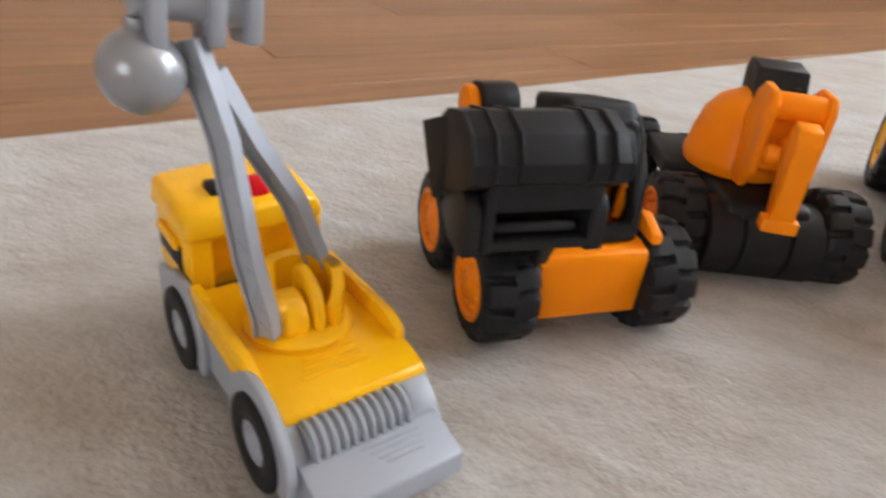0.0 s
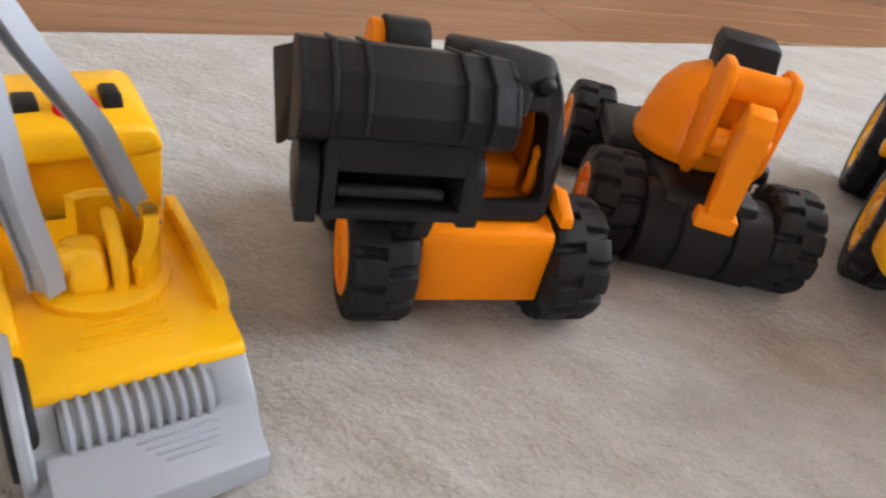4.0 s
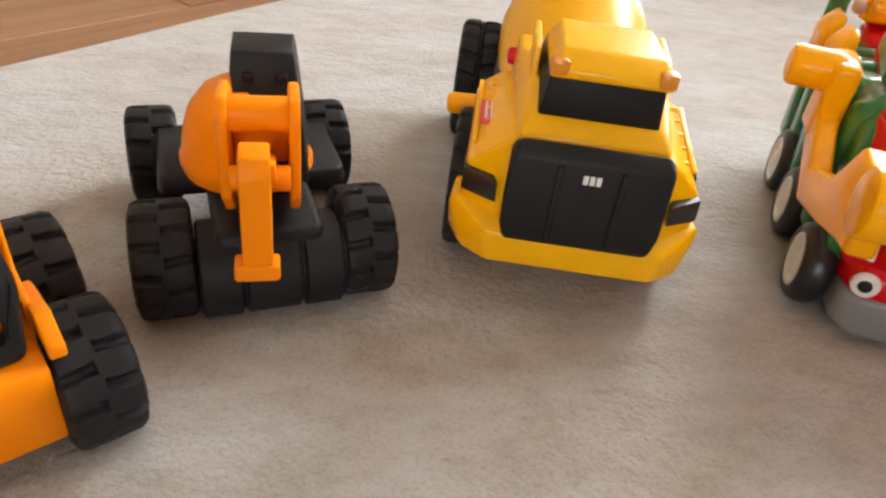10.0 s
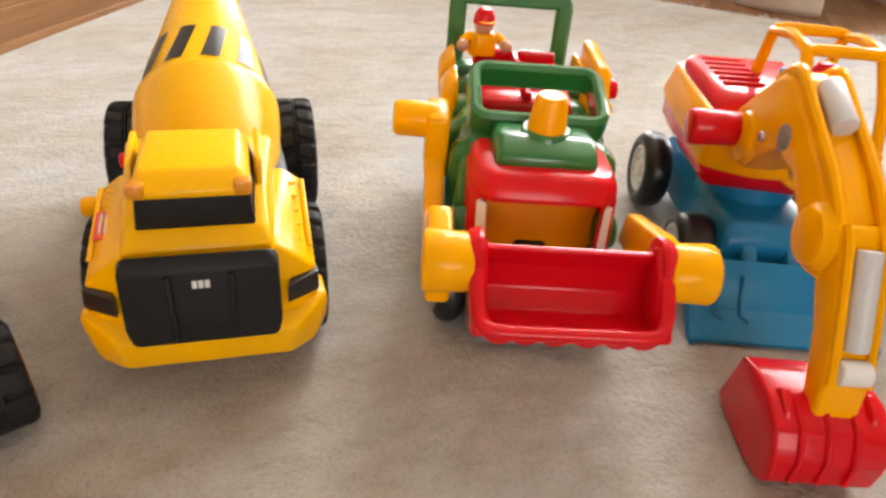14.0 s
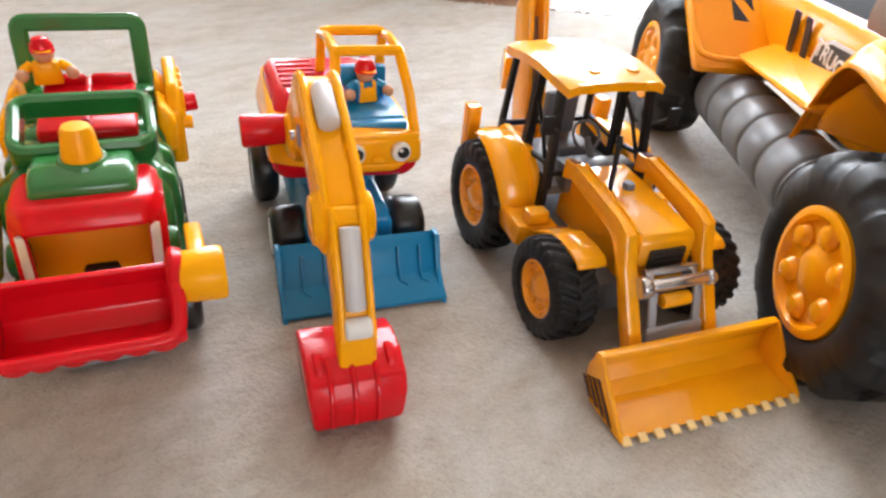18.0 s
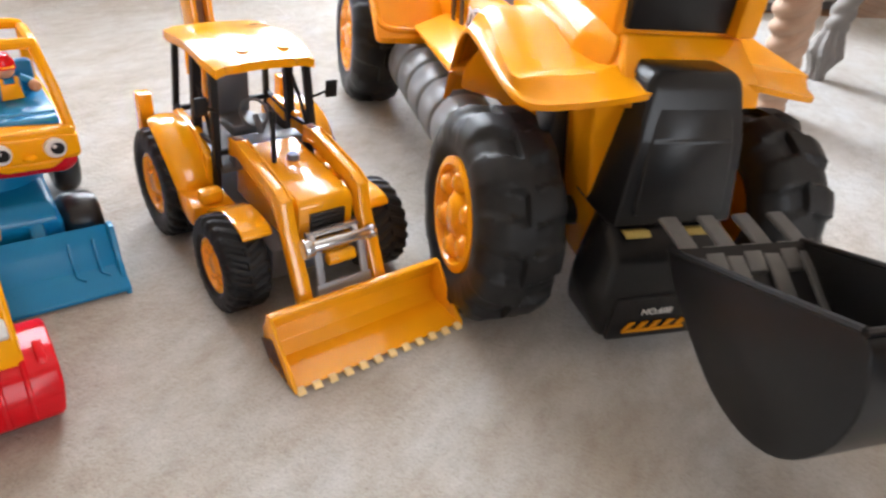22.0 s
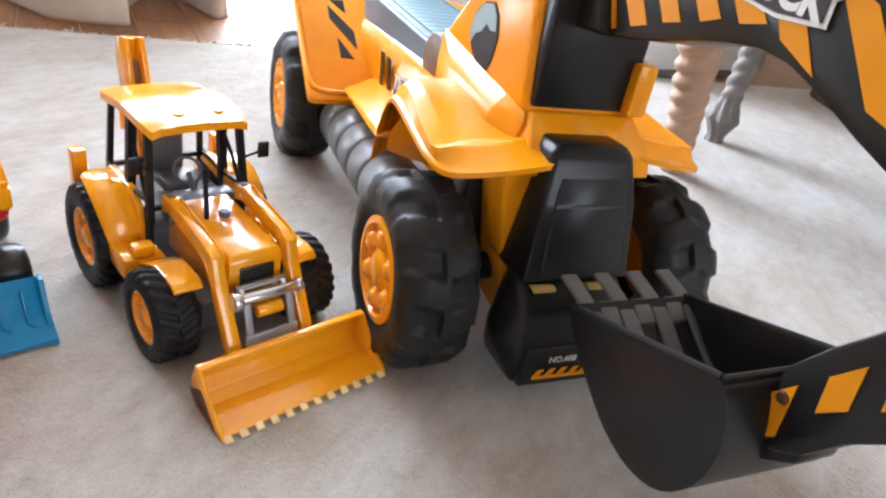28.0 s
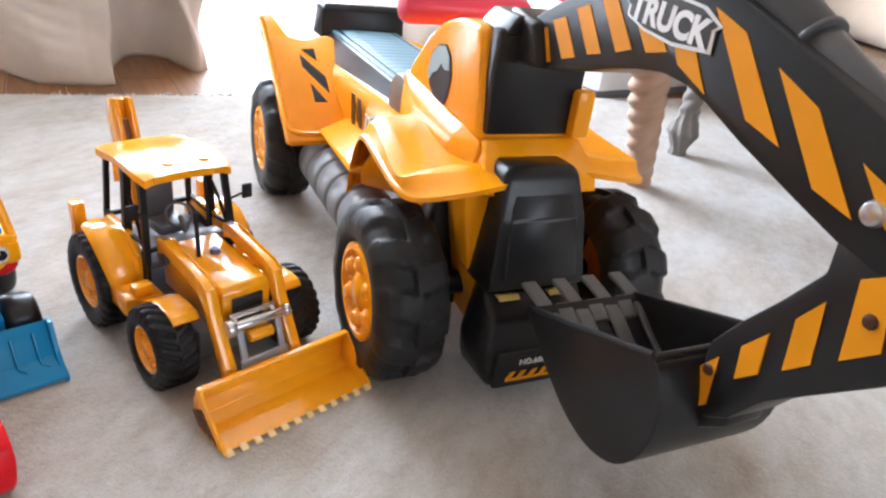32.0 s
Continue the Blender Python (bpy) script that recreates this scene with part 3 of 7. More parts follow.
# ---- chunky wheels of the two orange machines ----
CHUNK = mesh_of("wheel", tyre_bm(0.0303, 0.031, 0.017, 12, 0.0017, 0.5, 0.76, skew=0.1), TYRE)
CHUNK_RIM = mesh_of("rim", rim_bm(0.0205, -0.0158, 0.0025, 8, 0.25), ORANGE)


# ---- skid-steer loader with raised bucket ----
def skid_loader():
    t = thing("toy_skid_loader", pose(0.1064, 0.2907, 0, 0, 0, 32.5), "orange and black plastic toy loader with raised bucket", "toy loader", "toy vehicles on the rug")
    bm = B()
    prism(bm, [(0.0, 0.016), (-0.0015, 0.05), (0.0, 0.0545), (0.01, 0.057), (0.03, 0.058), (0.03, 0.016)], -0.0315, 0.0315, 0.0015)
    part("front_plate", bm, ORANGE, t, "plain bright orange front plate")
    bm = B()
    frustum(bm, 0.018, 0.05, (-0.03, 0.03, 0.028, 0.12), (-0.031, 0.031, 0.03, 0.118), 0.002)
    prism(bm, [(0.012, 0.052), (0.02, 0.0585), (0.06, 0.061), (0.1, 0.07), (0.122, 0.066), (0.122, 0.045), (0.012, 0.045)], -0.034, 0.034, 0.002)
    part("body", bm, ORANGE, t)
    for s in (-1, 1):
        bm = B()
        prism(bm, [(0.001, 0.057), (0.002, 0.0625), (0.016, 0.0695), (0.03, 0.066), (0.05, 0.062), (0.03, 0.06), (0.02, 0.06)], s * 0.0325, s * 0.039, 0.001)
        part("mudguard", bm, ORANGE, t)
    # cab: a rounded black front shell round one open window, orange housing behind
    def front(x, z):
        """A place on the sloping windscreen."""
        return Vector((x, 0.005 + 0.28 * (z - 0.057), z))

    def rounded(pts, r, n=4):
        out, k = [], len(pts)
        for i in range(k):
            p, a, b = Vector(pts[i]), Vector(pts[i - 1]), Vector(pts[(i + 1) % k])
            u, v = p + (a - p).normalized() * r, p + (b - p).normalized() * r
            out += [u.lerp(p, j / n).lerp(p.lerp(v, j / n), j / n) for j in range(n + 1)]
        return out

    outer = rounded([(-0.0145, 0.0565), (0.0265, 0.0575), (0.031, 0.088), (0.0265, 0.113), (0.019, 0.128), (-0.021, 0.13), (-0.019, 0.1)], 0.005)
    inner = rounded([(-0.0062, 0.0655), (0.0225, 0.0675), (0.019, 0.1045), (-0.0085, 0.106)], 0.004)
    bm = B()
    back = Vector((0, 0.007, -0.0015))
    n = len(outer)
    ring = [inner[round(i * len(inner) / n) % len(inner)] for i in range(n)]
    rows = []
    for p_list, off, grow in ((outer, back * 5, 0.0), (outer, back * 0.35, 0.0), (outer, Vector((0, 0, 0)), -0.0022), (ring, Vector((0, 0, 0)), 0.0012), (ring, back * 0.3, 0.0), (ring, back, 0.0)):
        c = sum(p_list, Vector((0, 0))) / n
        rows.append([bm.verts.new(front(*(p + (p - c).normalized() * grow)) + off) for p in p_list])
    for r0, r1 in zip(rows, rows[1:]):
        for i in range(n):
            j = (i + 1) % n
            bm.faces.new((r0[i], r0[j], r1[j], r1[i]))
    bmesh.ops.remove_doubles(bm, verts=bm.verts, dist=1e-6)
    cab = part("cab_frame", bm, BLACK, t, "rounded black cab front with one open window", 50)
    part("cab_roof", hull(B(), [(-0.02, 0.028, 0.121), (0.0185, 0.028, 0.12), (-0.02, 0.026, 0.1275), (0.0185, 0.026, 0.126), (-0.022, 0.075, 0.1), (0.024, 0.075, 0.1), (-0.02, 0.056, 0.119), (0.02, 0.056, 0.118)], 0.003), BLACK, t)
    for x in (-0.008, 0.0155):
        p = front(x, 0.116)
        part("work_lamp", ball(B(), p + Vector((0, -0.001, 0)), (0.0048, 0.003, 0.0042), u=14, v=8), BLACK, cab)
    bm = B()
    prism(bm, [(0.022, 0.05), (0.032, 0.09), (0.038, 0.113), (0.06, 0.106), (0.1, 0.07), (0.1, 0.05)], -0.03, -0.0265, 0.0012)
    prism(bm, [(0.022, 0.05), (0.026, 0.068), (0.046, 0.072), (0.052, 0.107), (0.06, 0.106), (0.1, 0.07), (0.1, 0.05)], 0.031, 0.0345, 0.0012)
    prism(bm, [(0.05, 0.05), (0.054, 0.106), (0.064, 0.104), (0.1, 0.068), (0.1, 0.05)], -0.027, 0.0315, 0.0012)
    part("cab_housing", bm, ORANGE, t, "orange housing behind the cab front")
    bm = B()
    box(bm, (0.006, 0.043, 0.066), (0.03, 0.026, 0.014), 0.004)
    prism(bm, [(0.052, 0.06), (0.046, 0.066), (0.05, 0.1), (0.056, 0.102), (0.062, 0.066)], -0.009, 0.02, 0.003)
    cyl(bm, (0.0235, 0.026, 0.062), (0.0225, 0.022, 0.084), 0.0028)
    ball(bm, (0.0225, 0.0215, 0.085), (0.0038, 0.0038, 0.0042), u=12, v=8)
    part("seat", bm, ORANGE, t)
    # lift arm and raised bucket beside the cab
    shift = pose(0.003, -0.0105, -0.0035)
    bm = hull(B(), [(x, y, z) for x in (-0.08, -0.037) for y, z in ((-0.024, 0.088), (-0.012, 0.09), (0.012, 0.062), (0.02, 0.062), (0.016, 0.08), (0.0, 0.094))], 0.002, shift)
    arm = part("lift_arm", bm, BLACK, t, "black lift arm with an open slot")
    for x, far in ((-0.0835, 0.0), (-0.0355, 1.0)):
        cheek = [(-0.029, 0.118), (-0.027, 0.122), (0.004, 0.122), (0.008 + 0.004 * far, 0.1), (0.008 + 0.022 * far, 0.084), (0.006 + 0.054 * far, 0.076), (0.006 + 0.054 * far, 0.062 + 0.012 * (1 - far)), (0.004 + 0.008 * far, 0.064 + 0.01 * (1 - far)), (-0.012, 0.08), (-0.03, 0.087)]
        part("arm_cheek", prism(B(), cheek, x - 0.0022, x + 0.0022, 0.001, shift), BLACK, arm)
    part("top_plate", prism(B(), [(-0.026, 0.12), (0.0, 0.122), (0.0, 0.117), (-0.026, 0.115)], -0.083, -0.036, 0.0008, shift), BLACK, arm)
    for c, size, r in (((-0.0595, -0.0265, 0.1125), (0.05, 0.005, 0.015), 0.0012), ((-0.0595, -0.006, 0.1), (0.046, 0.003, 0.04), 0.0005), ((-0.0595, -0.0235, 0.0895), (0.05, 0.0125, 0.0045), 0.0012)):
        part("cross_plate", box(B(), c, size, r, shift), BLACK, arm)
    part("cross_tube", cyl(B(), (-0.081, -0.0255, 0.0968), (-0.043, -0.0255, 0.0968), 0.0024, m=shift), BLACK, arm)
    for x in (-0.0905, -0.033):
        bm = B()
        prism(bm, rounded_outline([(-0.03, 0.0845), (-0.029, 0.106), (-0.022, 0.112), (-0.006, 0.11), (0.004, 0.094), (-0.008, 0.084)], 0.004), x - 0.0035, x + 0.0035, 0.0012, shift)
        part("pivot_ear", bm, BLACK, arm)
    bm = B()
    prism(bm, [(-0.006, 0.084), (-0.004, 0.095), (0.004, 0.096), (0.02, 0.06), (0.006, 0.057)], -0.042, -0.034, 0.0012, shift)
    part("tilt_link", bm, BLACK, arm)
    outer = [(0.019, 0.1265), (0.004, 0.1385), (-0.012, 0.1425), (-0.0255, 0.1375), (-0.032, 0.127), (-0.031, 0.1185), (-0.024, 0.1135), (-0.008, 0.106), (0.003, 0.0995)]
    inner = [(0.002, 0.1025), (-0.008, 0.109), (-0.023, 0.1165), (-0.028, 0.12), (-0.029, 0.127), (-0.024, 0.135), (-0.012, 0.1395), (0.003, 0.1355), (0.017, 0.1245)]
    bm = B()
    prism(bm, outer + inner, -0.0935, -0.0255, 0.0006)
    for x0, x1 in ((-0.0955, -0.0928), (-0.0262, -0.0235)):
        prism(bm, outer, x0, x1, 0.0008)
    hull(bm, [(x, y, z) for x, y, z in ((-0.093, -0.004, 0.137), (-0.093, -0.006, 0.108), (-0.1015, 0.018, 0.128), (-0.0995, 0.001, 0.0985), (-0.0985, 0.02, 0.128), (-0.0965, 0.003, 0.0985), (-0.0945, 0.0, 0.137), (-0.0945, -0.004, 0.108))], 0.0006)
    hull(bm, [(x, y, z) for x, y, z in ((-0.026, -0.03, 0.128), (-0.026, -0.02, 0.141), (-0.02, -0.026, 0.138), (-0.021, -0.029, 0.13), (-0.025, -0.012, 0.131))], 0.001)
    bmesh.ops.transform(bm, matrix=shift, verts=bm.verts)
    bucket = part("bucket", bm, BLACK, t, "wide black bucket turned up with its ribbed back outwards")
    for x in (-0.085, -0.0745, -0.0425, -0.033):
        bm = B()
        rib = [(y - 0.0014 * (y < 0), z + 0.0012) for y, z in outer[1:7]]
        prism(bm, rib + [(y + 0.003, z - 0.003) for y, z in reversed(outer[1:7])], x - 0.0009, x + 0.0009, 0.0004, shift)
        part("rib", bm, BLACK, bucket)
    # rear arm pivot that stands up behind the bucket
    bm = B()
    prism(bm, rounded_outline([(0.07, 0.06), (0.074, 0.112), (0.082, 0.1195), (0.1, 0.117), (0.112, 0.1), (0.118, 0.06)], 0.006), -0.042, -0.0215, 0.002)
    pv = part("rear_pivot", bm, BLACK, t, "black rear arm pivot")
    part("pivot_disc", cyl(B(), (-0.049, 0.092, 0.104), (-0.042, 0.092, 0.104), 0.012, 0.012, 0.002), ORANGE, pv, "orange pivot disc")
    wheels(t, CHUNK, CHUNK_RIM, [(s * 0.0468, y, 0.0295) for s in (-1, 1) for y in (0.0195, 0.0945)], "chunky black treaded wheel", "orange hub")


skid_loader()


# ---- wheeled excavator ----
def wheeled_digger():
    t = thing("toy_wheeled_digger", pose(0.2003, 0.423, 0, 0, 0, 4), "orange and black plastic toy digger on chunky wheels", "toy digger", "toy vehicles on the rug")
    under = pose(0.0028, 0.001, 0, 0, 0, 8.5)
    bm = B()
    frustum(bm, 0.038, 0.0555, (-0.0265, 0.0265, -0.026, 0.1), (-0.0285, 0.0285, -0.0205, 0.118), 0.005, under, seg=3)
    hull(bm, [(s * x, y, z) for s in (-1, 1) for x, y, z in ((0.05, 0.036, 0.046), (0.054, 0.042, 0.046), (0.054, 0.11, 0.046), (0.049, 0.038, 0.0565), (0.052, 0.044, 0.0565), (0.052, 0.108, 0.0565))], 0.002, under)
    box(bm, (0, -0.002, 0.03), (0.075, 0.02, 0.02), 0.003, under)
    part("chassis", bm, BLACK, t, "black chassis plate")
    bm = B()
    prof = [(0, 0)]
    for x, w in ((0.0, 0.021), (0.0225, 0.029), (0.053, 0.021)):
        prof += [(0.0238, x), (0.0264, x + 0.0012), (0.0264, x + w - 0.0012), (0.0238, x + w), (0.0238, x + w + 0.0014)]
    prof += [(0, 0.074)]
    lathe(bm, prof, under @ pose(-0.037, -0.008, 0.0268, 0, 90, 0), 32)
    part("roller", bm, BLACK, t, "grooved black roller between the wheels")
    bm = B()
    dome = [(0, 0.112), (0.011, 0.111), (0.0225, 0.105), (0.0305, 0.094), (0.0345, 0.08), (0.036, 0.069), (0.0372, 0.067), (0.0372, 0.063), (0.0355, 0.058), (0.028, 0.054), (0, 0.054)][::-1]
    lathe(bm, dome, pose(-0.007, 0.046, 0), 48)
    bmesh.ops.bisect_plane(bm, geom=list(bm.verts) + list(bm.edges) + list(bm.faces), plane_co=(-0.004, 0, 0), plane_no=(1, 0, 0), clear_outer=True)
    bmesh.ops.holes_fill(bm, edges=[e for e in bm.edges if e.is_boundary])
    part("dome", bm, ORANGE, t, "smooth orange half-dome housing")
    bm = B()
    lathe(bm, [(0, 0.054), (0.028, 0.054), (0.0352, 0.058), (0.0368, 0.062), (0.0368, 0.0655), (0.0355, 0.0675), (0, 0.0675)], pose(-0.007, 0.046, 0), 48)
    part("turntable_rim", bm, ORANGE, t)
    cab = part("cab", hull(B(), [(-0.006, 0.016, 0.062), (0.0265, 0.018, 0.062), (-0.006, 0.08, 0.062), (0.0285, 0.07, 0.062), (-0.0135, 0.034, 0.118), (0.0205, 0.034, 0.118), (-0.0135, 0.07, 0.122), (0.0215, 0.07, 0.122), (-0.0125, 0.037, 0.1285), (0.0195, 0.037, 0.1285), (-0.0125, 0.066, 0.1295), (0.02, 0.066, 0.1295)], 0.0028, seg=3), BLACK, t, "tall black cab with a rounded roof")
    for x in (-0.004, 0.013):
        part("work_lamp", box(B(), (x, 0.0325, 0.1165), (0.006, 0.004, 0.005), 0.0012), BLACK, cab)
    for x in (-0.014, 0.0182):
        bm = B()
        prism(bm, [(0.02, 0.06), (0.028, 0.09), (0.012, 0.12), (0.0, 0.128), (-0.022, 0.128), (-0.028, 0.12), (-0.026, 0.078), (-0.01, 0.062)], x - 0.0027, x + 0.0027, 0.0018)
        part("yoke_plate", bm, ORANGE, t)
    bm = B()
    cyl(bm, (-0.016, -0.016, 0.118), (0.02, -0.016, 0.118), 0.0085)
    cyl(bm, (-0.016, -0.018, 0.085), (0.02, -0.018, 0.085), 0.0065)
    box(bm, (0.002, 0.004, 0.1), (0.028, 0.014, 0.03), 0.003)
    part("yoke_bar", bm, ORANGE, t)
    bm = B()
    hull(bm, [(x, y, z) for x in (-0.0062, 0.0072) for y, z in ((-0.056, 0.116), (-0.044, 0.118), (-0.036, 0.104), (-0.062, 0.057), (-0.051, 0.057), (-0.06, 0.108))], 0.0014)
    box(bm, (0.0, -0.057, 0.06), (0.0205, 0.012, 0.0085), 0.0016)
    cyl(bm, (-0.012, -0.03, 0.092), (0.016, -0.03, 0.092), 0.006)
    prism(bm, [(-0.02, 0.086), (-0.05, 0.1), (-0.05, 0.11), (-0.02, 0.1)], -0.0045, 0.0095, 0.0015)
    part("boom", bm, ORANGE, t, "straight orange digger boom")
    wheels(t, CHUNK, CHUNK_RIM, [(s * x, y, 0.0302) for s in (-1, 1) for x, y in ((0.053, 0.0), (0.0555, 0.12))], "chunky black treaded wheel", "orange hub")
    for w in t.children:
        if w.name.startswith("wheel"):
            w.matrix_basis = under @ w.matrix_basis


wheeled_digger()


# ---- concrete mixer truck ----
STICKER_RED = mat("printed_red_sticker", (0.8, 0.09, 0.05), 0.45)
STRIPE_BLACK = mat("black_sticker", (0.02, 0.018, 0.016), 0.35)


def mixer_truck():
    t = thing("toy_mixer_truck", pose(0.365, 0.382, 0, 0, 0, -13), "yellow plastic toy concrete mixer truck with black grille", "toy truck", "toy vehicles on the rug")
    bm = B()
    hull(bm, [(s * x, y, z) for s in (-1, 1) for x, y, z in ((0.047, 0.018, 0.034), (0.062, 0.028, 0.035), (0.0705, 0.044, 0.04), (0.0715, 0.038, 0.058), (0.05, 0.0165, 0.054), (0.0695, 0.036, 0.064), (0.067, 0.11, 0.06), (0.06, 0.11, 0.03))], 0.002)
    part("bumper", bm, YELLOW, t)
    bm = B()
    hull(bm, [(s * x, y, z) for s in (-1, 1) for x, y, z in ((0.066, 0.036, 0.058), (0.064, 0.038, 0.084), (0.064, 0.118, 0.1), (0.066, 0.125, 0.06), (0.045, 0.026, 0.06), (0.042, 0.03, 0.106), (0.05, 0.115, 0.112))], 0.0025)
    part("bonnet", bm, YELLOW, t)
    bm = B()
    hull(bm, [(s * x, y, z) for s in (-1, 1) for x, y, z in ((0.041, 0.026, 0.09), (0.04, 0.028, 0.11), (0.034, 0.035, 0.118), (0.046, 0.12, 0.09), (0.044, 0.12, 0.134), (0.038, 0.06, 0.128))], 0.0022)
    part("cowl", bm, YELLOW, t)
    bm = B()
    hull(bm, [(s * x, y, z) for s in (-1, 1) for x, y, z in ((0.032, 0.036, 0.116), (0.029, 0.034, 0.142), (0.036, 0.1, 0.116), (0.029, 0.098, 0.144))], 0.0015)
    part("windscreen", bm, BLACK, t, "black cab windows")
    bm = B()
    hull(bm, [(s * x, y, z) for s in (-1, 1) for x, y, z in ((0.031, 0.027, 0.141), (0.03, 0.025, 0.146), (0.026, 0.035, 0.155), (0.025, 0.082, 0.156), (0.031, 0.096, 0.142))], 0.0022)
    for s in (-1, 1):
        prism(bm, [(0.098, 0.112), (0.06, 0.115), (0.066, 0.143), (0.1, 0.148)], s * 0.0335, s * 0.037, 0.001)
    part("cab_roof", bm, YELLOW, t)
    for s in (-1, 1):
        bm = B()
        box(bm, (s * 0.0265, 0.029, 0.147), (0.0095, 0.009, 0.0085), 0.0022)
        part("beacon", bm, AMBER_CLEAR, t, "translucent amber cab beacon")
    grille = B()
    hull(grille, [(s * x, y, z) for s in (-1, 1) for x, y, z in ((0.0425, 0.026, 0.106), (0.0375, 0.019, 0.112), (0.0415, 0.0135, 0.104), (0.0425, 0.0125, 0.066), (0.04, 0.0135, 0.055), (0.038, 0.016, 0.0515), (0.042, 0.026, 0.056))], 0.0018)
    for s in (-1, 1):
        box(grille, (s * 0.0165, 0.0125, 0.08), (0.0035, 0.003, 0.044), 0.0008)
    g = part("grille", grille, BLACK, t, "large matt black front grille")
    for k in range(3):
        part("badge", box(B(), (-0.0031 + 0.0034 * k, 0.0132, 0.0955), (0.0027, 0.0014, 0.005), 0.0004), WHITE, g, "small plain white badge mark")
    for s in (-1, 1):
        bm = B()
        hull(bm, [(s * x, y, z) for x, y, z in ((0.046, 0.021, 0.07), (0.066, 0.034, 0.069), (0.0465, 0.022, 0.082), (0.0655, 0.035, 0.0825), (0.05, 0.04, 0.07), (0.05, 0.04, 0.082), (0.0655, 0.045, 0.07), (0.065, 0.045, 0.082))], 0.0012)
        part("headlight", bm, STRIPE_BLACK, t, "glossy black headlight")
        for k in range(5):
            part("vent", box(B(), (s * 0.0545, 0.052 + 0.0125 * k, 0.0952 + 0.0029 * k), (0.006, 0.003, 0.002), 0.0006), YELLOW, t)
        bm = B()
        prism(bm, [(0.05, 0.09), (0.112, 0.1025), (0.112, 0.1045), (0.05, 0.092)], s * 0.0605, s * 0.0635, 0.0006)
        part("trim_ridge", bm, YELLOW, t)
    m_side = pose(-0.0525, 0.073, 0.1005, 0, -8, 0) @ pose(0, 0, 0, 9.5)
    st = part("warning_sticker", box(B(), (0, 0, 0), (0.0165, 0.024, 0.0012), 0, m_side), STICKER_RED, t, "small red and white sticker")
    for k in range(4):
        part("print_bar", box(B(), (-0.0048 + 0.0032 * k, 0.0 if k % 2 else 0.001, 0.001), (0.0014, 0.017, 0.0006), 0, m_side), WHITE, st)
    bm = B()
    cyl(bm, (-0.06, 0.138, 0.077), (-0.083, 0.139, 0.075), 0.0068, 0.0072, 0.003)
    part("lever", bm, AMBER, t, "stubby yellow side lever")
    bm = B()
    cyl(bm, (-0.04, 0.118, 0.12), (-0.049, 0.118, 0.1195), 0.0055, 0.005, 0.002)
    part("button", bm, RED, t, "round red push button")
    # drum
    ax = Vector((0, math.cos(radians(24)), math.sin(radians(24))))
    c0 = Vector((0, 0.112, 0.062))
    m_drum, _ = to_axis(c0, c0 + ax)
    prof = [(0, 0.004), (0.03, 0.004), (0.037, 0.012), (0.046, 0.04), (0.0515, 0.075), (0.0533, 0.098), (0.0533, 0.112), (0.0528, 0.117), (0.0515, 0.1195), (0.0505, 0.121), (0.0415, 0.168), (0.0405, 0.17), (0.027, 0.235), (0.0265, 0.246), (0.0305, 0.259), (0.032, 0.266), (0.0295, 0.267), (0.024, 0.248), (0.0, 0.243)]
    drum = part("drum", lathe(B(), prof, m_drum, 48), YELLOW, t, "yellow tilted mixer drum with hazard stripes")
    for k in range(12):
        bm = B()
        vs = []
        for u in (0, 1):
            for v in range(5):
                h = 0.1235 + 0.041 * v / 4
                r = 0.0505 - 0.009 * (h - 0.121) / 0.047 + 0.0005
                a = 2 * math.pi * (k + 0.5 * u + 0.09 * v) / 12
                vs.append(bm.verts.new(m_drum @ Vector((r * math.cos(a), r * math.sin(a), h))))
        mid = []
        for v in range(5):
            h = 0.1235 + 0.041 * v / 4
            r = 0.0505 - 0.009 * (h - 0.121) / 0.047 + 0.0009
            a = 2 * math.pi * (k + 0.25 + 0.09 * v) / 12
            mid.append(bm.verts.new(m_drum @ Vector((r * math.cos(a), r * math.sin(a), h))))
        for v in range(4):
            bm.faces.new((vs[v], mid[v], mid[v + 1], vs[v + 1]))
            bm.faces.new((mid[v], vs[5 + v], vs[6 + v], mid[v + 1]))
        part("stripe", bm, STRIPE_BLACK, drum, "slanted black hazard stripe" if k == 0 else "")
    bm = B()
    box(bm, (0, 0.2, 0.045), (0.06, 0.2, 0.025), 0.003)
    hull(bm, [(s * x, y, z) for s in (-1, 1) for x, y, z in ((0.056, 0.125, 0.05), (0.056, 0.14, 0.09), (0.05, 0.3, 0.05), (0.05, 0.23, 0.085), (0.05, 0.125, 0.095), (0.05, 0.3, 0.075))], 0.003)
    cyl(bm, (0, 0.11, 0.07), (0, 0.135, 0.078), 0.034)
    prism(bm, [(0.28, 0.06), (0.285, 0.12), (0.3, 0.14), (0.312, 0.13), (0.31, 0.06)], -0.03, 0.03, 0.002)
    part("chassis", bm, CHARCOAL, t, "charcoal chassis and drum cradle")
    tyre = mesh_of("wheel", tyre_bm(0.047, 0.034, 0.027, 18, 0.0015, 0.47, 0.7, skew=0.3), TYRE)
    rim = mesh_of("rim", rim_bm(0.031, -0.0165, 0.004, 8), YELLOW)
    wheels(t, tyre, rim, [(s * 0.0665, 0.268, 0.0465) for s in (-1, 1)], "black treaded wheel", "yellow hub")
    tyre = mesh_of("wheel", tyre_bm(0.043, 0.03, 0.025, 18, 0.0015, 0.47, 0.7, skew=0.3), TYRE)
    rim = mesh_of("rim", rim_bm(0.028, -0.0145, 0.004, 8), YELLOW)
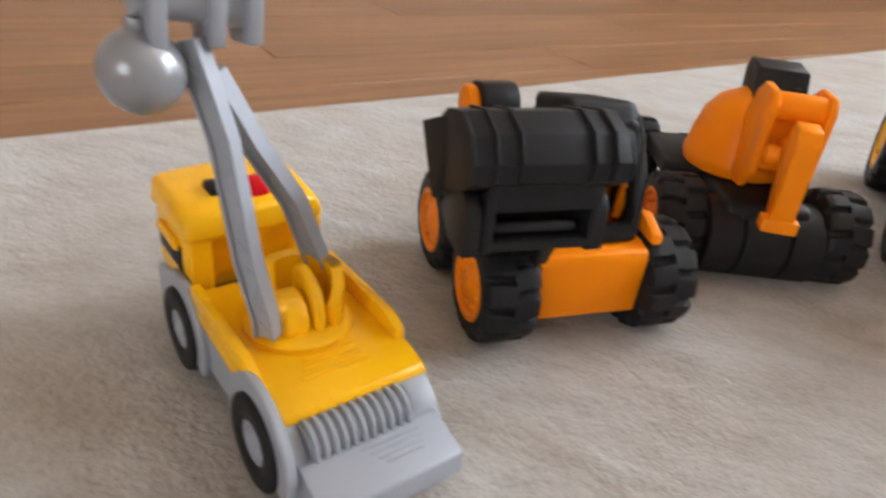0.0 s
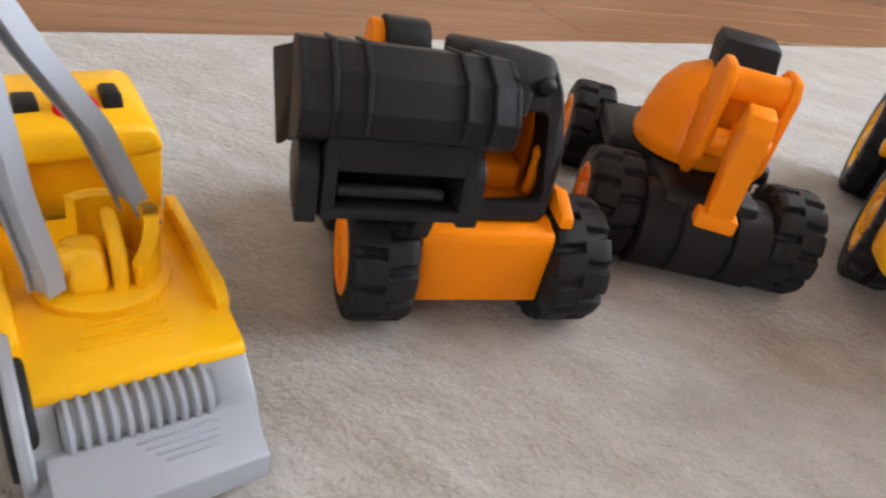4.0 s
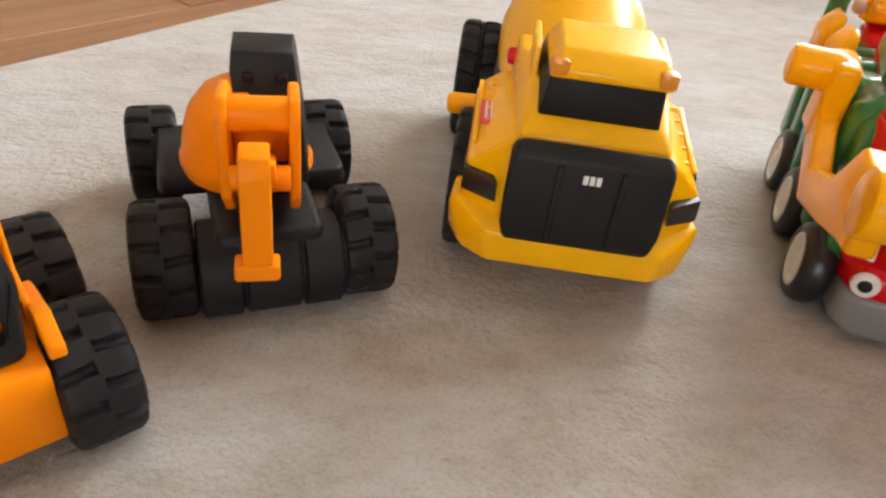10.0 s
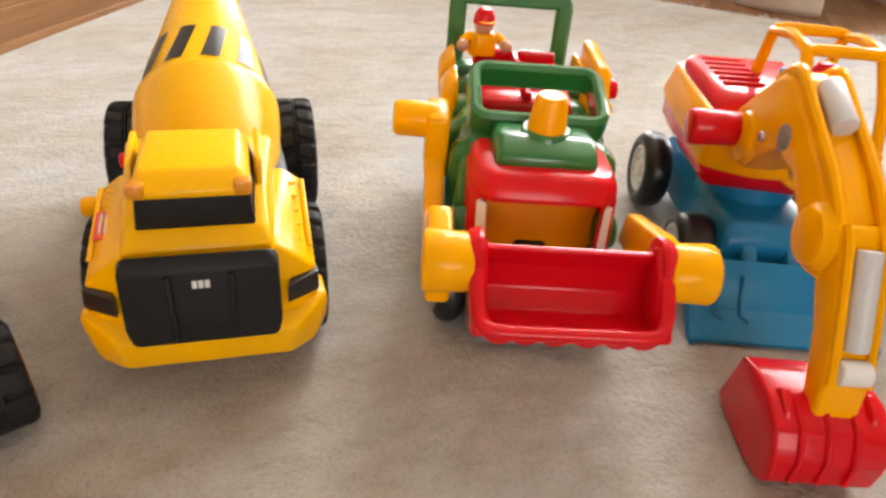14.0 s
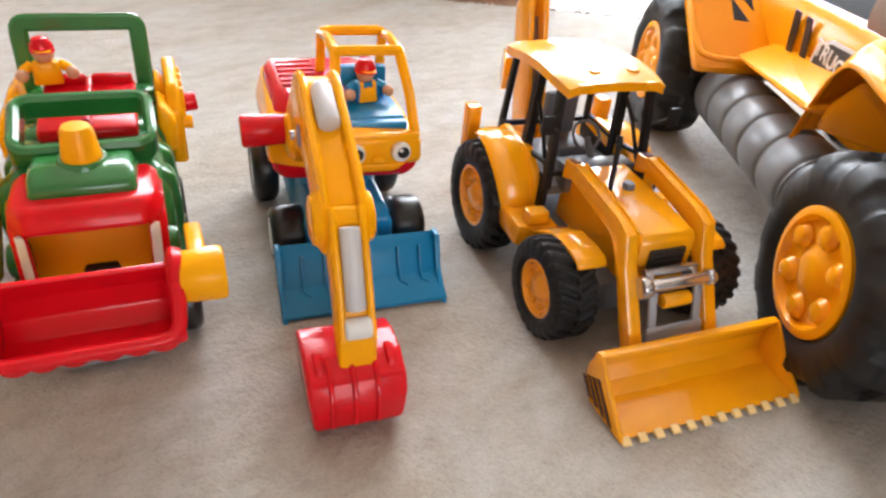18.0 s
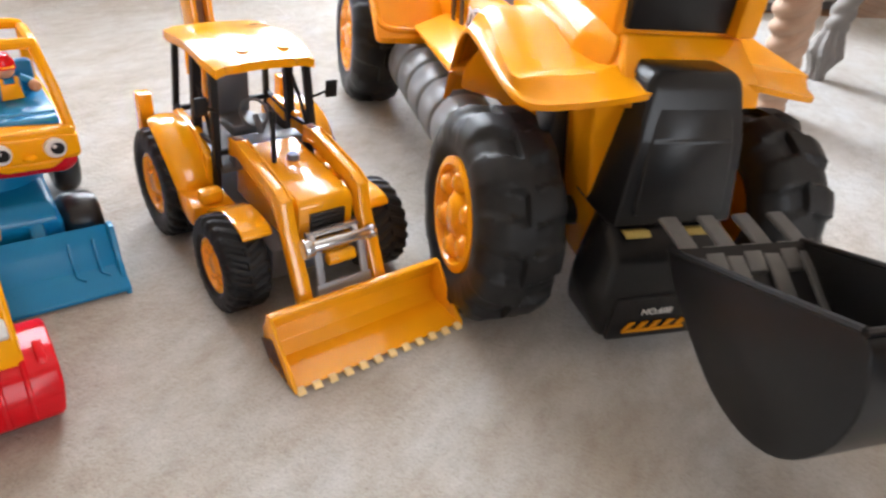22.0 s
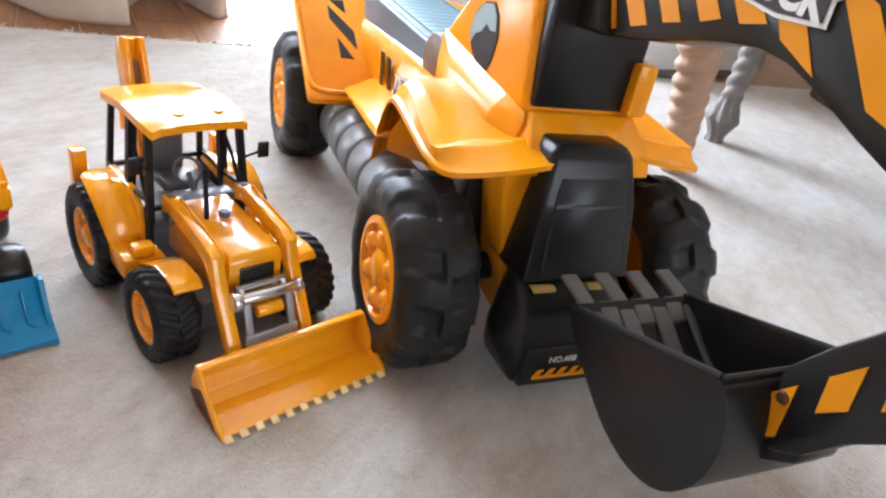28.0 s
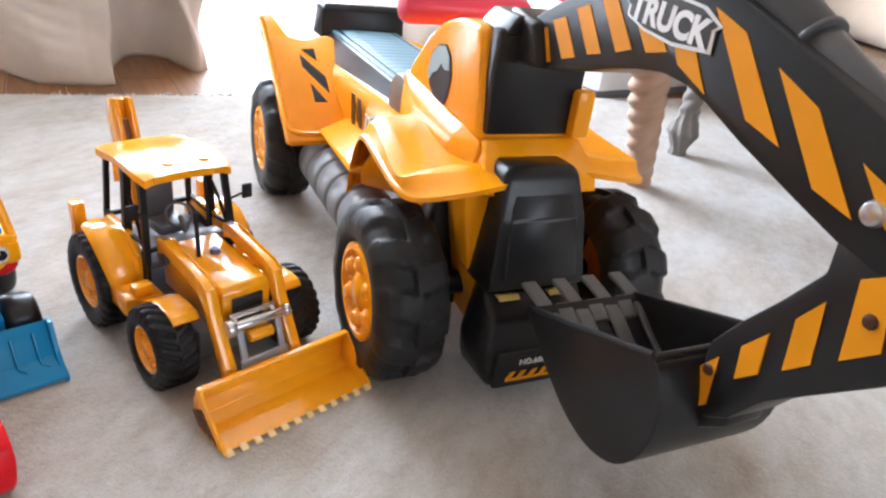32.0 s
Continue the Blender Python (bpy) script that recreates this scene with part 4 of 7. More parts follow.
    wheels(t, tyre, rim, [(s * 0.059, 0.098, 0.0425) for s in (-1, 1)], "black treaded wheel", "yellow hub")


mixer_truck()


def figure(name, m, suit, label, bib=None):
    """A small moulded figure with a cap, in one plain mesh of a few colours."""
    bm = B()
    hull(bm, [(s * x, y, z) for s in (-1, 1) for x, y, z in ((0.009, -0.006, 0.0), (0.009, 0.006, 0.0), (0.008, -0.005, 0.015), (0.008, 0.005, 0.015))], 0.002)
    for s in (-1, 1):
        tube(bm, [(s * 0.008, 0, 0.013), (s * 0.0135, -0.002, 0.01), (s * 0.0145, -0.006, 0.008)], 0.0033)
    n_suit = len(bm.faces)
    ball(bm, (0, 0, 0.021), (0.0068, 0.0066, 0.0072), u=16, v=10)
    for s in (-1, 1):
        ball(bm, (s * 0.0148, -0.0075, 0.0085), (0.0042, 0.0042, 0.0042), u=12, v=8)
    n_skin = len(bm.faces)
    lathe(bm, [(0, 0.0215), (0.0075, 0.0215), (0.0072, 0.026), (0.0045, 0.0305), (0.0, 0.032)], I4, 16)
    hull(bm, [(s * x, y, z) for s in (-1, 1) for x, y, z in ((0.006, -0.005, 0.0225), (0.004, -0.0105, 0.0225), (0.006, -0.005, 0.024), (0.004, -0.0105, 0.0235))], 0.0005)
    n_cap = len(bm.faces)
    hull(bm, [(s * x, y, z) for s in (-1, 1) for x, y, z in ((0.0072, -0.0072, 0.001), (0.0058, -0.0066, 0.0115), (0.0072, -0.004, 0.001), (0.0058, -0.004, 0.0115))], 0.0008)
    for s in (-1, 1):
        hull(bm, [(s * x, y, z) for x in (0.0035, 0.006) for y, z in ((-0.0066, 0.0105), (-0.0058, 0.0158), (-0.004, 0.0105), (-0.003, 0.0158))], 0.0004)
    bm.faces.ensure_lookup_table()
    for k, f in enumerate(bm.faces):
        f.material_index = 0 if k < n_suit else 1 if k < n_skin else 2 if k < n_cap else 3
    ob = link_mesh(name, bm, suit)
    ob.data.materials.append(SKIN)
    ob.data.materials.append(RED)
    ob.data.materials.append(bib or suit)
    ob.matrix_world = m @ Matrix.Scale(1.3, 4)
    return tagged(ob, label, "toy figure", "little figures in the toys")


ROUND_BLACK = mat("glossy_black_tyre", (0.012, 0.012, 0.013), 0.3)
REAR_TOY_TYRE = mesh_of("wheel", tyre_bm(0.037, 0.026, 0.022, shoulder=0.34), ROUND_BLACK)
REAR_TOY_RIM = mesh_of("rim", rim_bm(0.023, -0.0115, 0.004, 5), WHITE)
BIG_TOY_TYRE = mesh_of("wheel", tyre_bm(0.0265, 0.02, 0.016, 0, 0.0, shoulder=0.34), ROUND_BLACK)
BIG_TOY_RIM = mesh_of("rim", rim_bm(0.0178, -0.0098, 0.0022, 5, 0.34), WHITE)


# ---- green and red bulldozer ----
def dozer():
    base = pose(0.5533, 0.3177, 0, 0, 0, -26)
    t = thing("toy_dozer", base, "green and red plastic toy loader with yellow arms", "toy loader", "toy vehicles on the rug")
    bm = B()
    hull(bm, [(s * x, y, z) for s in (-1, 1) for x, y, z in ((0.034, 0.05, 0.006), (0.044, 0.058, 0.01), (0.044, 0.056, 0.034), (0.036, 0.048, 0.034), (0.046, 0.31, 0.01), (0.046, 0.31, 0.036))], 0.004, seg=3)
    part("chassis", bm, GREY, t, "grey plastic base")
    bm = B()
    hull(bm, [(s * x, y, z) for s in (-1, 1) for x, y, z in ((0.038, 0.05, 0.03), (0.046, 0.075, 0.03), (0.04, 0.052, 0.05), (0.047, 0.08, 0.055), (0.05, 0.14, 0.03), (0.05, 0.14, 0.055))], 0.006, seg=3)
    # cab front: posts, brow and sill round an open window
    for s in (-1, 1):
        hull(bm, [(s * x, y, z) for x, y, z in ((0.034, 0.056, 0.045), (0.049, 0.066, 0.045), (0.037, 0.07, 0.115), (0.05, 0.08, 0.115), (0.048, 0.1, 0.045), (0.05, 0.105, 0.115))], 0.003, seg=3)
    hull(bm, [(s * x, y, z) for s in (-1, 1) for x, y, z in ((0.039, 0.062, 0.1135), (0.05, 0.078, 0.1125), (0.037, 0.072, 0.131), (0.048, 0.084, 0.128), (0.05, 0.13, 0.113), (0.046, 0.13, 0.13))], 0.005, seg=3)
    for s in (-1, 1):
        hull(bm, [(s * x, y, z) for x in (0.045, 0.05) for y in (0.09, 0.135) for z in (0.045, 0.12)], 0.002)
    part("cab", bm, RED, t, "glossy red cab with an open front window")
    bm = B()
    hull(bm, [(s * x, y, z) for s in (-1, 1) for x, y, z in ((0.044, 0.096, 0.05), (0.044, 0.1, 0.114), (0.044, 0.108, 0.05), (0.044, 0.11, 0.114))], 0.001)
    part("cab_lining", bm, AMBER, t, "orange inside of the cab")
    for s in (-1, 1):
        bm = B()
        hull(bm, [(s * x, y, z) for x, y, z in ((0.036, 0.0545, 0.055), (0.0435, 0.0585, 0.055), (0.0385, 0.0675, 0.111), (0.0455, 0.072, 0.111), (0.039, 0.06, 0.055), (0.042, 0.074, 0.111))], 0.0008)
        part("cab_pillar_trim", bm, WHITE, t, "white trim strip on the cab post")
    bm = B()
    hull(bm, [(s * x, y, z) for s in (-1, 1) for x, y, z in ((0.014, 0.088, 0.05), (0.011, 0.09, 0.066), (0.016, 0.098, 0.05), (0.011, 0.098, 0.066))], 0.002)
    ball(bm, (0, 0.088, 0.058), (0.007, 0.006, 0.008))
    part("engine_detail", bm, BLACK, t)
    # green hull
    bm = B()
    hull(bm, [(s * x, y, z) for s in (-1, 1) for x, y, z in ((0.054, 0.1, 0.03), (0.057, 0.1, 0.09), (0.055, 0.112, 0.118), (0.049, 0.13, 0.13), (0.056, 0.31, 0.03), (0.057, 0.31, 0.09), (0.054, 0.31, 0.112))], 0.008, seg=3)
    for k in range(5):
        y = 0.135 + 0.04 * k
        hull(bm, [(s * x, y + d, z) for s in (-1, 1) for x, z, e in ((0.06, 0.03, 1), (0.063, 0.09, 1), (0.06, 0.118, 1), (0.047, 0.127, 1)) for d in (-0.012, 0.012)], 0.006, seg=3)
    for s in (-1, 1):
        cyl(bm, (s * 0.042, 0.088, 0.052), (s * 0.057, 0.088, 0.052), 0.017, 0.016, 0.004)
        cyl(bm, (s * 0.042, 0.092, 0.08), (s * 0.057, 0.092, 0.08), 0.014, 0.013, 0.004)
    part("hull", bm, GREEN, t, "ribbed green body")
    bm = B()
    hull(bm, [(s * x, y, z) for s in (-1, 1) for x, y, z in ((0.034, 0.084, 0.127), (0.034, 0.083, 0.138), (0.033, 0.1, 0.146), (0.037, 0.13, 0.122), (0.033, 0.13, 0.142))], 0.007, seg=3)
    lathe(bm, [(0, 0.13), (0.019, 0.13), (0.019, 0.142), (0.016, 0.147), (0.0, 0.147)], pose(0.001, 0.112, 0), 28)
    part("roof", bm, GREEN, t, "rounded green cab roof")
    bm = B()
    lathe(bm, [(0, 0.145), (0.0135, 0.145), (0.0108, 0.167), (0.009, 0.1702), (0, 0.171)], pose(0.001, 0.111, 0), 28)
    part("chimney", bm, AMBER, t, "yellow tapered chimney")

    def loop(cx, cy, cz, w, h, tilt, r, wide):
        b = B()
        pts = []
        for (sx, sz) in ((1, 1), (-1, 1), (-1, -1), (1, -1)):
            for k in range(5):
                a = radians({(1, 1): 0, (-1, 1): 90, (-1, -1): 180, (1, -1): 270}[(sx, sz)] + 22.5 * k)
                pts.append((sx * (w / 2 - r) + r * math.cos(a), 0, sz * (h / 2 - r) + r * math.sin(a)))
        sweep(b, pts, rect_prof(wide, 0.009 if wide > 0.01 else 0.022, 0.003), pose(cx, cy, cz, tilt), closed=True, up=(0, 1, 0))
        return b

    part("roll_bar", loop(0.001, 0.162, 0.146, 0.092, 0.054, -70, 0.01, 0.009), GREEN, t, "green frame behind the cab")
    part("rear_handle", loop(-0.003, 0.322, 0.145, 0.098, 0.068, -6, 0.007, 0.0155), GREEN, t, "green rear carrying handle")
    for y, w in ((0.21, 0.038), (0.272, 0.04)):
        bm = B()
        hull(bm, [(s * x, y + d * w / 2, z) for s in (-1, 1) for x, d, z in ((0.036, -1, 0.118), (0.036, 1, 0.118), (0.038, -1, 0.132), (0.038, 1, 0.137))], 0.004, seg=3)
        for s in (-1, 1):
            box(bm, (s * 0.019, y + 0.014, 0.139), (0.034, 0.008, 0.01), 0.003)
        box(bm, (0, y, 0.137), (0.006, w, 0.008), 0.002)
        part("seat_tub", bm, RED, t, "red double seat")
    # lift arms with big pins
    for s in (-1, 1):
        bm = B()
        if s < 0:
            prism(bm, [(-0.012, 0.09), (-0.01, 0.122), (0.03, 0.13), (0.055, 0.1), (0.1, 0.085), (0.17, 0.13), (0.172, 0.118), (0.14, 0.085), (0.1, 0.062), (0.05, 0.074), (0.01, 0.086)], -0.078, -0.064, 0.003, seg=3)
            prism(bm, [(0.135, 0.09), (0.135, 0.138), (0.168, 0.142), (0.168, 0.09)], -0.079, -0.062, 0.004, seg=3)
            cyl(bm, (-0.07, 0.152, 0.13), (-0.103, 0.152, 0.13), 0.013, 0.013, 0.004)
        else:
            prism(bm, [(-0.006, 0.1), (-0.004, 0.126), (0.03, 0.118), (0.085, 0.1), (0.09, 0.075), (0.06, 0.076)], 0.06, 0.072, 0.003, seg=3)
        cyl(bm, (s * 0.053, -0.008, 0.117), (s * 0.081, -0.008, 0.117), 0.0165, 0.0175, 0.003)
        part("lift_arm", bm, CREAM_YELLOW, t, "yellow lift arm with a round pin")
        for k in range(2):
            bm = B()
            y = 0.225 + 0.055 * k
            hull(bm, [(s * x, y + d, z) for x, z in ((0.052, 0.1), (0.066, 0.098), (0.068, 0.13), (0.054, 0.146)) for d in (-0.022, 0.022)], 0.007, seg=3)
            part("side_tank", bm, CREAM_YELLOW, t, "rounded yellow side tank")
    bm = B()
    prism(bm, [(0.22, 0.08), (0.22, 0.13), (0.235, 0.15), (0.3, 0.154), (0.302, 0.075)], 0.062, 0.074, 0.004, seg=3)
    for k in range(4):
        box(bm, (0.0745, 0.24 + 0.018 * k, 0.13), (0.005, 0.006, 0.03), 0.002)
    cyl(bm, (0.07, 0.24, 0.112), (0.082, 0.24, 0.112), 0.006)
    part("side_ladder", bm, CREAM_YELLOW, t)
    bm = B()
    cyl(bm, (0.072, 0.255, 0.124), (0.088, 0.255, 0.126), 0.0085, 0.0085, 0.002)
    part("side_knob", bm, RED, t)
    # bucket
    bm = B()
    outer = [(-0.004, 0.128), (0.003, 0.114), (0.0, 0.097), (-0.012, 0.085), (-0.028, 0.084), (-0.044, 0.096), (-0.0405, 0.0995), (-0.027, 0.0895), (-0.014, 0.0905), (-0.0055, 0.1), (-0.003, 0.114), (-0.009, 0.1275)]
    prism(bm, outer, -0.049, 0.049, 0.0015, seg=3)
    for s in (-1, 1):
        prism(bm, [(-0.002, 0.131), (0.005, 0.115), (0.002, 0.096), (-0.012, 0.083), (-0.029, 0.082), (-0.045, 0.096), (-0.042, 0.101), (-0.032, 0.106), (-0.02, 0.122), (-0.012, 0.13)], s * 0.046, s * 0.0535, 0.0028, seg=3)
        cyl(bm, (s * 0.048, -0.006, 0.12), (s * 0.057, -0.006, 0.12), 0.0165, 0.0155, 0.003)
    tube(bm, smooth_path([(-0.0505, -0.006, 0.131), (-0.0515, -0.022, 0.117), (-0.05, -0.036, 0.103), (-0.043, -0.0425, 0.0985), (-0.02, -0.043, 0.098), (0.02, -0.043, 0.098), (0.043, -0.0425, 0.0985), (0.05, -0.036, 0.103), (0.0515, -0.022, 0.117), (0.0505, -0.006, 0.131)], 4), 0.0045, k=10, up=(0, 1, 0.3))
    scoop = part("bucket", bm, RED, t, "wide glossy red loader bucket")
    for x in (-0.038, -0.024, -0.008, 0.01, 0.026, 0.04):
        part("scallop", ball(B(), (x, -0.036, 0.0915), (0.0092, 0.0065, 0.006), pose(0, 0, 0), 14, 8), RED, scoop)
    wheels(t, BIG_TOY_TYRE, BIG_TOY_RIM, [(s * 0.056, y, 0.0265) for s in (-1, 1) for y in (0.09, 0.175, 0.25)], "small black wheel", "white hub")
    for s in (-1, 1):
        bm = B()
        cyl(bm, (s * 0.036, 0.051, 0.043), (s * 0.037, 0.0475, 0.043), 0.008, 0.0075, 0.001, seg=20)
        e = part("painted_eye", bm, WHITE, t, "painted cartoon eye")
        part("pupil", cyl(B(), (s * 0.0365, 0.0485, 0.043), (s * 0.0367, 0.0468, 0.043), 0.0042, 0.004, 0.0005, seg=16), BLACK, e)
    figure("toy_figure", base @ pose(-0.031, 0.281, 0.139, 0, 0, 8), CREAM_YELLOW, "small toy figure in yellow with a red cap")


dozer()


# ---- yellow excavator with a face ----
def face_digger():
    base = pose(0.7568, 0.284, 0, 0, 0, -29)
    t = thing("toy_face_digger", base, "yellow, red and blue plastic toy excavator with painted eyes", "toy excavator", "toy vehicles on the rug")
    bm = B()
    hull(bm, [(s * x, y, z) for s in (-1, 1) for x, y, z in ((0.04, 0.07, 0.018), (0.04, 0.07, 0.052), (0.034, 0.08, 0.066), (0.042, 0.26, 0.018), (0.042, 0.26, 0.05), (0.036, 0.25, 0.066))], 0.004, seg=3)
    for s in (-1, 1):
        hull(bm, [(s * x, y, z) for x, y, z in ((0.012, 0.05, 0.02), (0.024, 0.05, 0.02), (0.012, 0.05, 0.036), (0.024, 0.05, 0.036), (0.012, 0.085, 0.03), (0.024, 0.085, 0.03), (0.012, 0.085, 0.06), (0.024, 0.085, 0.06))], 0.002)
    cyl(bm, (0, 0.15, 0.05), (0, 0.15, 0.084), 0.04)
    part("chassis", bm, BLUE, t, "blue plastic chassis")
    bm = B()
    fwd = pose(0, -0.007, 0)
    prism(bm, [(0.056, 0.05), (0.06, 0.044), (0.048, 0.018), (0.018, 0.002), (0.012, 0.002), (0.012, 0.006), (0.036, 0.018), (0.046, 0.034)], -0.071, 0.075, 0.001, fwd)
    for s in (-0.0685, 0.0725):
        prism(bm, [(0.058, 0.051), (0.06, 0.044), (0.05, 0.016), (0.02, 0.0), (0.01, 0.0), (0.034, 0.022), (0.046, 0.051)], s - 0.0025, s + 0.0025, 0.0012, fwd)
    blade = part("blade", bm, BLUE, t, "blue dozer blade with raised ribs")
    for x in (-0.05, -0.03, 0.036, 0.056):
        bm = B()
        sweep(bm, [(x, 0.0465, 0.042), (x, 0.0395, 0.026), (x, 0.031, 0.0155), (x + 0.006, 0.0265, 0.0135)], rect_prof(0.0022, 0.003, 0.0006), fwd, up=(0, -1, 1))
        part("rib", bm, BLUE, blade)
    # upper body: red tub below, yellow above
    bm = B()
    hull(bm, [(x, y, z) for x, y, z in ((-0.062, 0.1, 0.09), (0.064, 0.09, 0.09), (-0.066, 0.1, 0.112), (0.067, 0.085, 0.11), (-0.06, 0.235, 0.088), (0.058, 0.235, 0.088), (-0.06, 0.245, 0.12), (0.06, 0.245, 0.12), (-0.05, 0.11, 0.08), (0.055, 0.1, 0.08), (-0.048, 0.22, 0.08), (0.05, 0.22, 0.08))], 0.007, seg=3)
    part("lower_tub", bm, RED, t, "red lower body")
    bm = B()
    hull(bm, [(x, y, z) for x, y, z in ((-0.067, 0.1, 0.1), (0.068, 0.083, 0.1), (-0.064, 0.1, 0.138), (0.068, 0.088, 0.126), (-0.063, 0.247, 0.108), (0.062, 0.247, 0.108), (-0.056, 0.24, 0.142), (0.056, 0.24, 0.142), (-0.03, 0.086, 0.1), (-0.03, 0.088, 0.126))], 0.007, seg=3)
    part("upper_body", bm, CREAM_YELLOW, t, "yellow upper body with a face")
    bm = B()
    hull(bm, [(x, y, z) for x, y, z in ((-0.008, 0.0865, 0.102), (0.056, 0.0845, 0.102), (0.006, 0.087, 0.0925), (0.044, 0.086, 0.0925), (0.0, 0.1, 0.1), (0.05, 0.1, 0.1), (0.01, 0.098, 0.094), (0.04, 0.098, 0.094))], 0.003, seg=3)
    part("chin", bm, CREAM_YELLOW, t)
    bm = B()
    hull(bm, [(x, y, z) for x, y, z in ((-0.06, 0.12, 0.134), (0.0, 0.12, 0.134), (-0.06, 0.235, 0.138), (0.05, 0.235, 0.138), (-0.05, 0.13, 0.152), (-0.01, 0.13, 0.152), (-0.05, 0.225, 0.154), (0.04, 0.225, 0.154))], 0.007, seg=3)
    cover = part("engine_cover", bm, RED, t, "red engine cover with raised slats")
    for k in range(6):
        part("slat", sweep(B(), [(-0.046, 0.15 + 0.012 * k, 0.1535), (-0.012, 0.152 + 0.012 * k, 0.1537)], rect_prof(0.0035, 0.002, 0.0006)), RED, cover)
    for x in (0.006, 0.0475):
        bm = B()
        cyl(bm, (x, 0.086, 0.1135), (x, 0.0805, 0.1135), 0.0092, 0.0085, 0.001, seg=24)
        e = part("painted_eye", bm, WHITE, t, "painted round eye")
        part("pupil", cyl(B(), (x + 0.0015, 0.082, 0.114), (x + 0.0015, 0.0797, 0.114), 0.0056, 0.0054, 0.0004, seg=20), BLACK, e)
        part("glint", cyl(B(), (x - 0.0008, 0.0805, 0.1165), (x - 0.0008, 0.0793, 0.1165), 0.0019, 0.0018, 0.0002, seg=14), WHITE, e)
    part("nose", ball(B(), (0.027, 0.083, 0.107), (0.006, 0.004, 0.003)), CREAM_YELLOW, t)
    # cab frame
    bm = B()
    w = rect_prof(0.0085, 0.0085, 0.0025)
    for x0, x1, lean in ((-0.011, -0.006, 0.0), (0.064, 0.052, 0.0)):
        sweep(bm, [(x0, 0.096, 0.122), (x0 * 0.5 + x1 * 0.5, 0.104, 0.16), (x1, 0.114, 0.186), (x1 * 0.98, 0.121, 0.1935), (x1 * 0.96, 0.15, 0.196), (x1, 0.18, 0.19), (x1, 0.19, 0.14)], w, up=(1, 0, 0))
    for y, z in ((0.119, 0.192), (0.18, 0.191)):
        sweep(bm, [(-0.006, y, z), (0.0, y - 0.001, z + 0.002), (0.046, y - 0.001, z + 0.002), (0.052, y, z)], w, up=(0, 1, 0))
    box(bm, (0.026, 0.094, 0.124), (0.08, 0.012, 0.01), 0.003)
    part("cab_frame", bm, CREAM_YELLOW, t, "yellow open cab frame")
    bm = B()
    box(bm, (0.0275, 0.107, 0.13), (0.06, 0.014, 0.01), 0.003)
    box(bm, (0.0275, 0.14, 0.131), (0.06, 0.06, 0.012), 0.003)
    box(bm, (0.0275, 0.165, 0.148), (0.05, 0.01, 0.036), 0.004)
    part("cab_seat", bm, BLUE, t, "blue seat and dashboard")
    # arm
    ax = -0.034
    bm = B()
    upper = [(0.1, 0.12), (0.104, 0.15), (0.066, 0.186), (0.05, 0.199), (0.036, 0.198), (0.012, 0.186), (-0.03, 0.166), (-0.054, 0.15), (-0.066, 0.132), (-0.068, 0.116), (-0.058, 0.11), (-0.036, 0.122), (0.0, 0.146), (0.03, 0.152), (0.05, 0.138), (0.07, 0.116)]
    prism(bm, upper, ax - 0.0168, ax + 0.0168, 0.0055, seg=3)
    arm = part("boom", bm, CREAM_YELLOW, t, "bent yellow digger boom")
    for s in (-1, 1):
        part("pivot_disc", cyl(B(), (ax + s * 0.012, 0.074, 0.14), (ax + s * 0.0205, 0.074, 0.14), 0.021, 0.018, 0.003), CREAM_YELLOW, arm)
        part("pivot_disc", cyl(B(), (ax + s * 0.012, -0.048, 0.133), (ax + s * 0.0215, -0.048, 0.133), 0.022, 0.018, 0.003), CREAM_YELLOW, arm)
    emblem = part("emblem", cyl(B(), (ax - 0.0163, 0.022, 0.163), (ax - 0.0174, 0.022, 0.163), 0.0085, 0.0085, 0.0003, seg=24), GREY, arm, "round grey printed emblem")
    part("bolt", cyl(B(), (ax - 0.016, 0.048, 0.152), (ax - 0.02, 0.048, 0.152), 0.004, 0.0035, 0.0008, seg=14), CHROME, arm)
    bm = B()
    prism(bm, [(-0.036, 0.14), (-0.062, 0.15), (-0.07, 0.14), (-0.094, 0.1), (-0.108, 0.075), (-0.112, 0.05), (-0.104, 0.047), (-0.094, 0.056), (-0.076, 0.09), (-0.056, 0.115)], ax - 0.0132, ax + 0.0132, 0.003, seg=3)
    part("stick", bm, CREAM_YELLOW, t, "yellow digger stick")
    for a, b, r in (((0.026, 0.198), (-0.008, 0.184), 0.008), ((-0.074, 0.142), (-0.1, 0.092), 0.007)):
        bm = B()
        cyl(bm, (ax, *a), (ax, *b), r, r, 0.002)
        part("ram", bm, mat("pale_silver_plastic", (0.58, 0.58, 0.6), 0.34), arm, "pale silver hydraulic ram")
    for e in (-0.0125, 0.0125):
        part("edge_rail", sweep(B(), smooth_path([(ax + e, 0.062, 0.188), (ax + e, 0.046, 0.2), (ax + e, 0.034, 0.2), (ax + e, 0.012, 0.189), (ax + e, -0.03, 0.169), (ax + e, -0.055, 0.152), (ax + e, -0.067, 0.134)], 3), rect_prof(0.0065, 0.008, 0.0022)), CREAM_YELLOW, arm)
        part("edge_rail", sweep(B(), smooth_path([(ax + e * 0.8, -0.062, 0.1495), (ax + e * 0.8, -0.0725, 0.14), (ax + e * 0.8, -0.096, 0.1), (ax + e * 0.8, -0.109, 0.074)], 3), rect_prof(0.005, 0.006, 0.0018)), CREAM_YELLOW, arm)
    part("ram_end", cyl(B(), (ax - 0.009, -0.106, 0.082), (ax + 0.009, -0.106, 0.082), 0.0075, 0.0075, 0.002), WHITE, arm)
    bm = B()
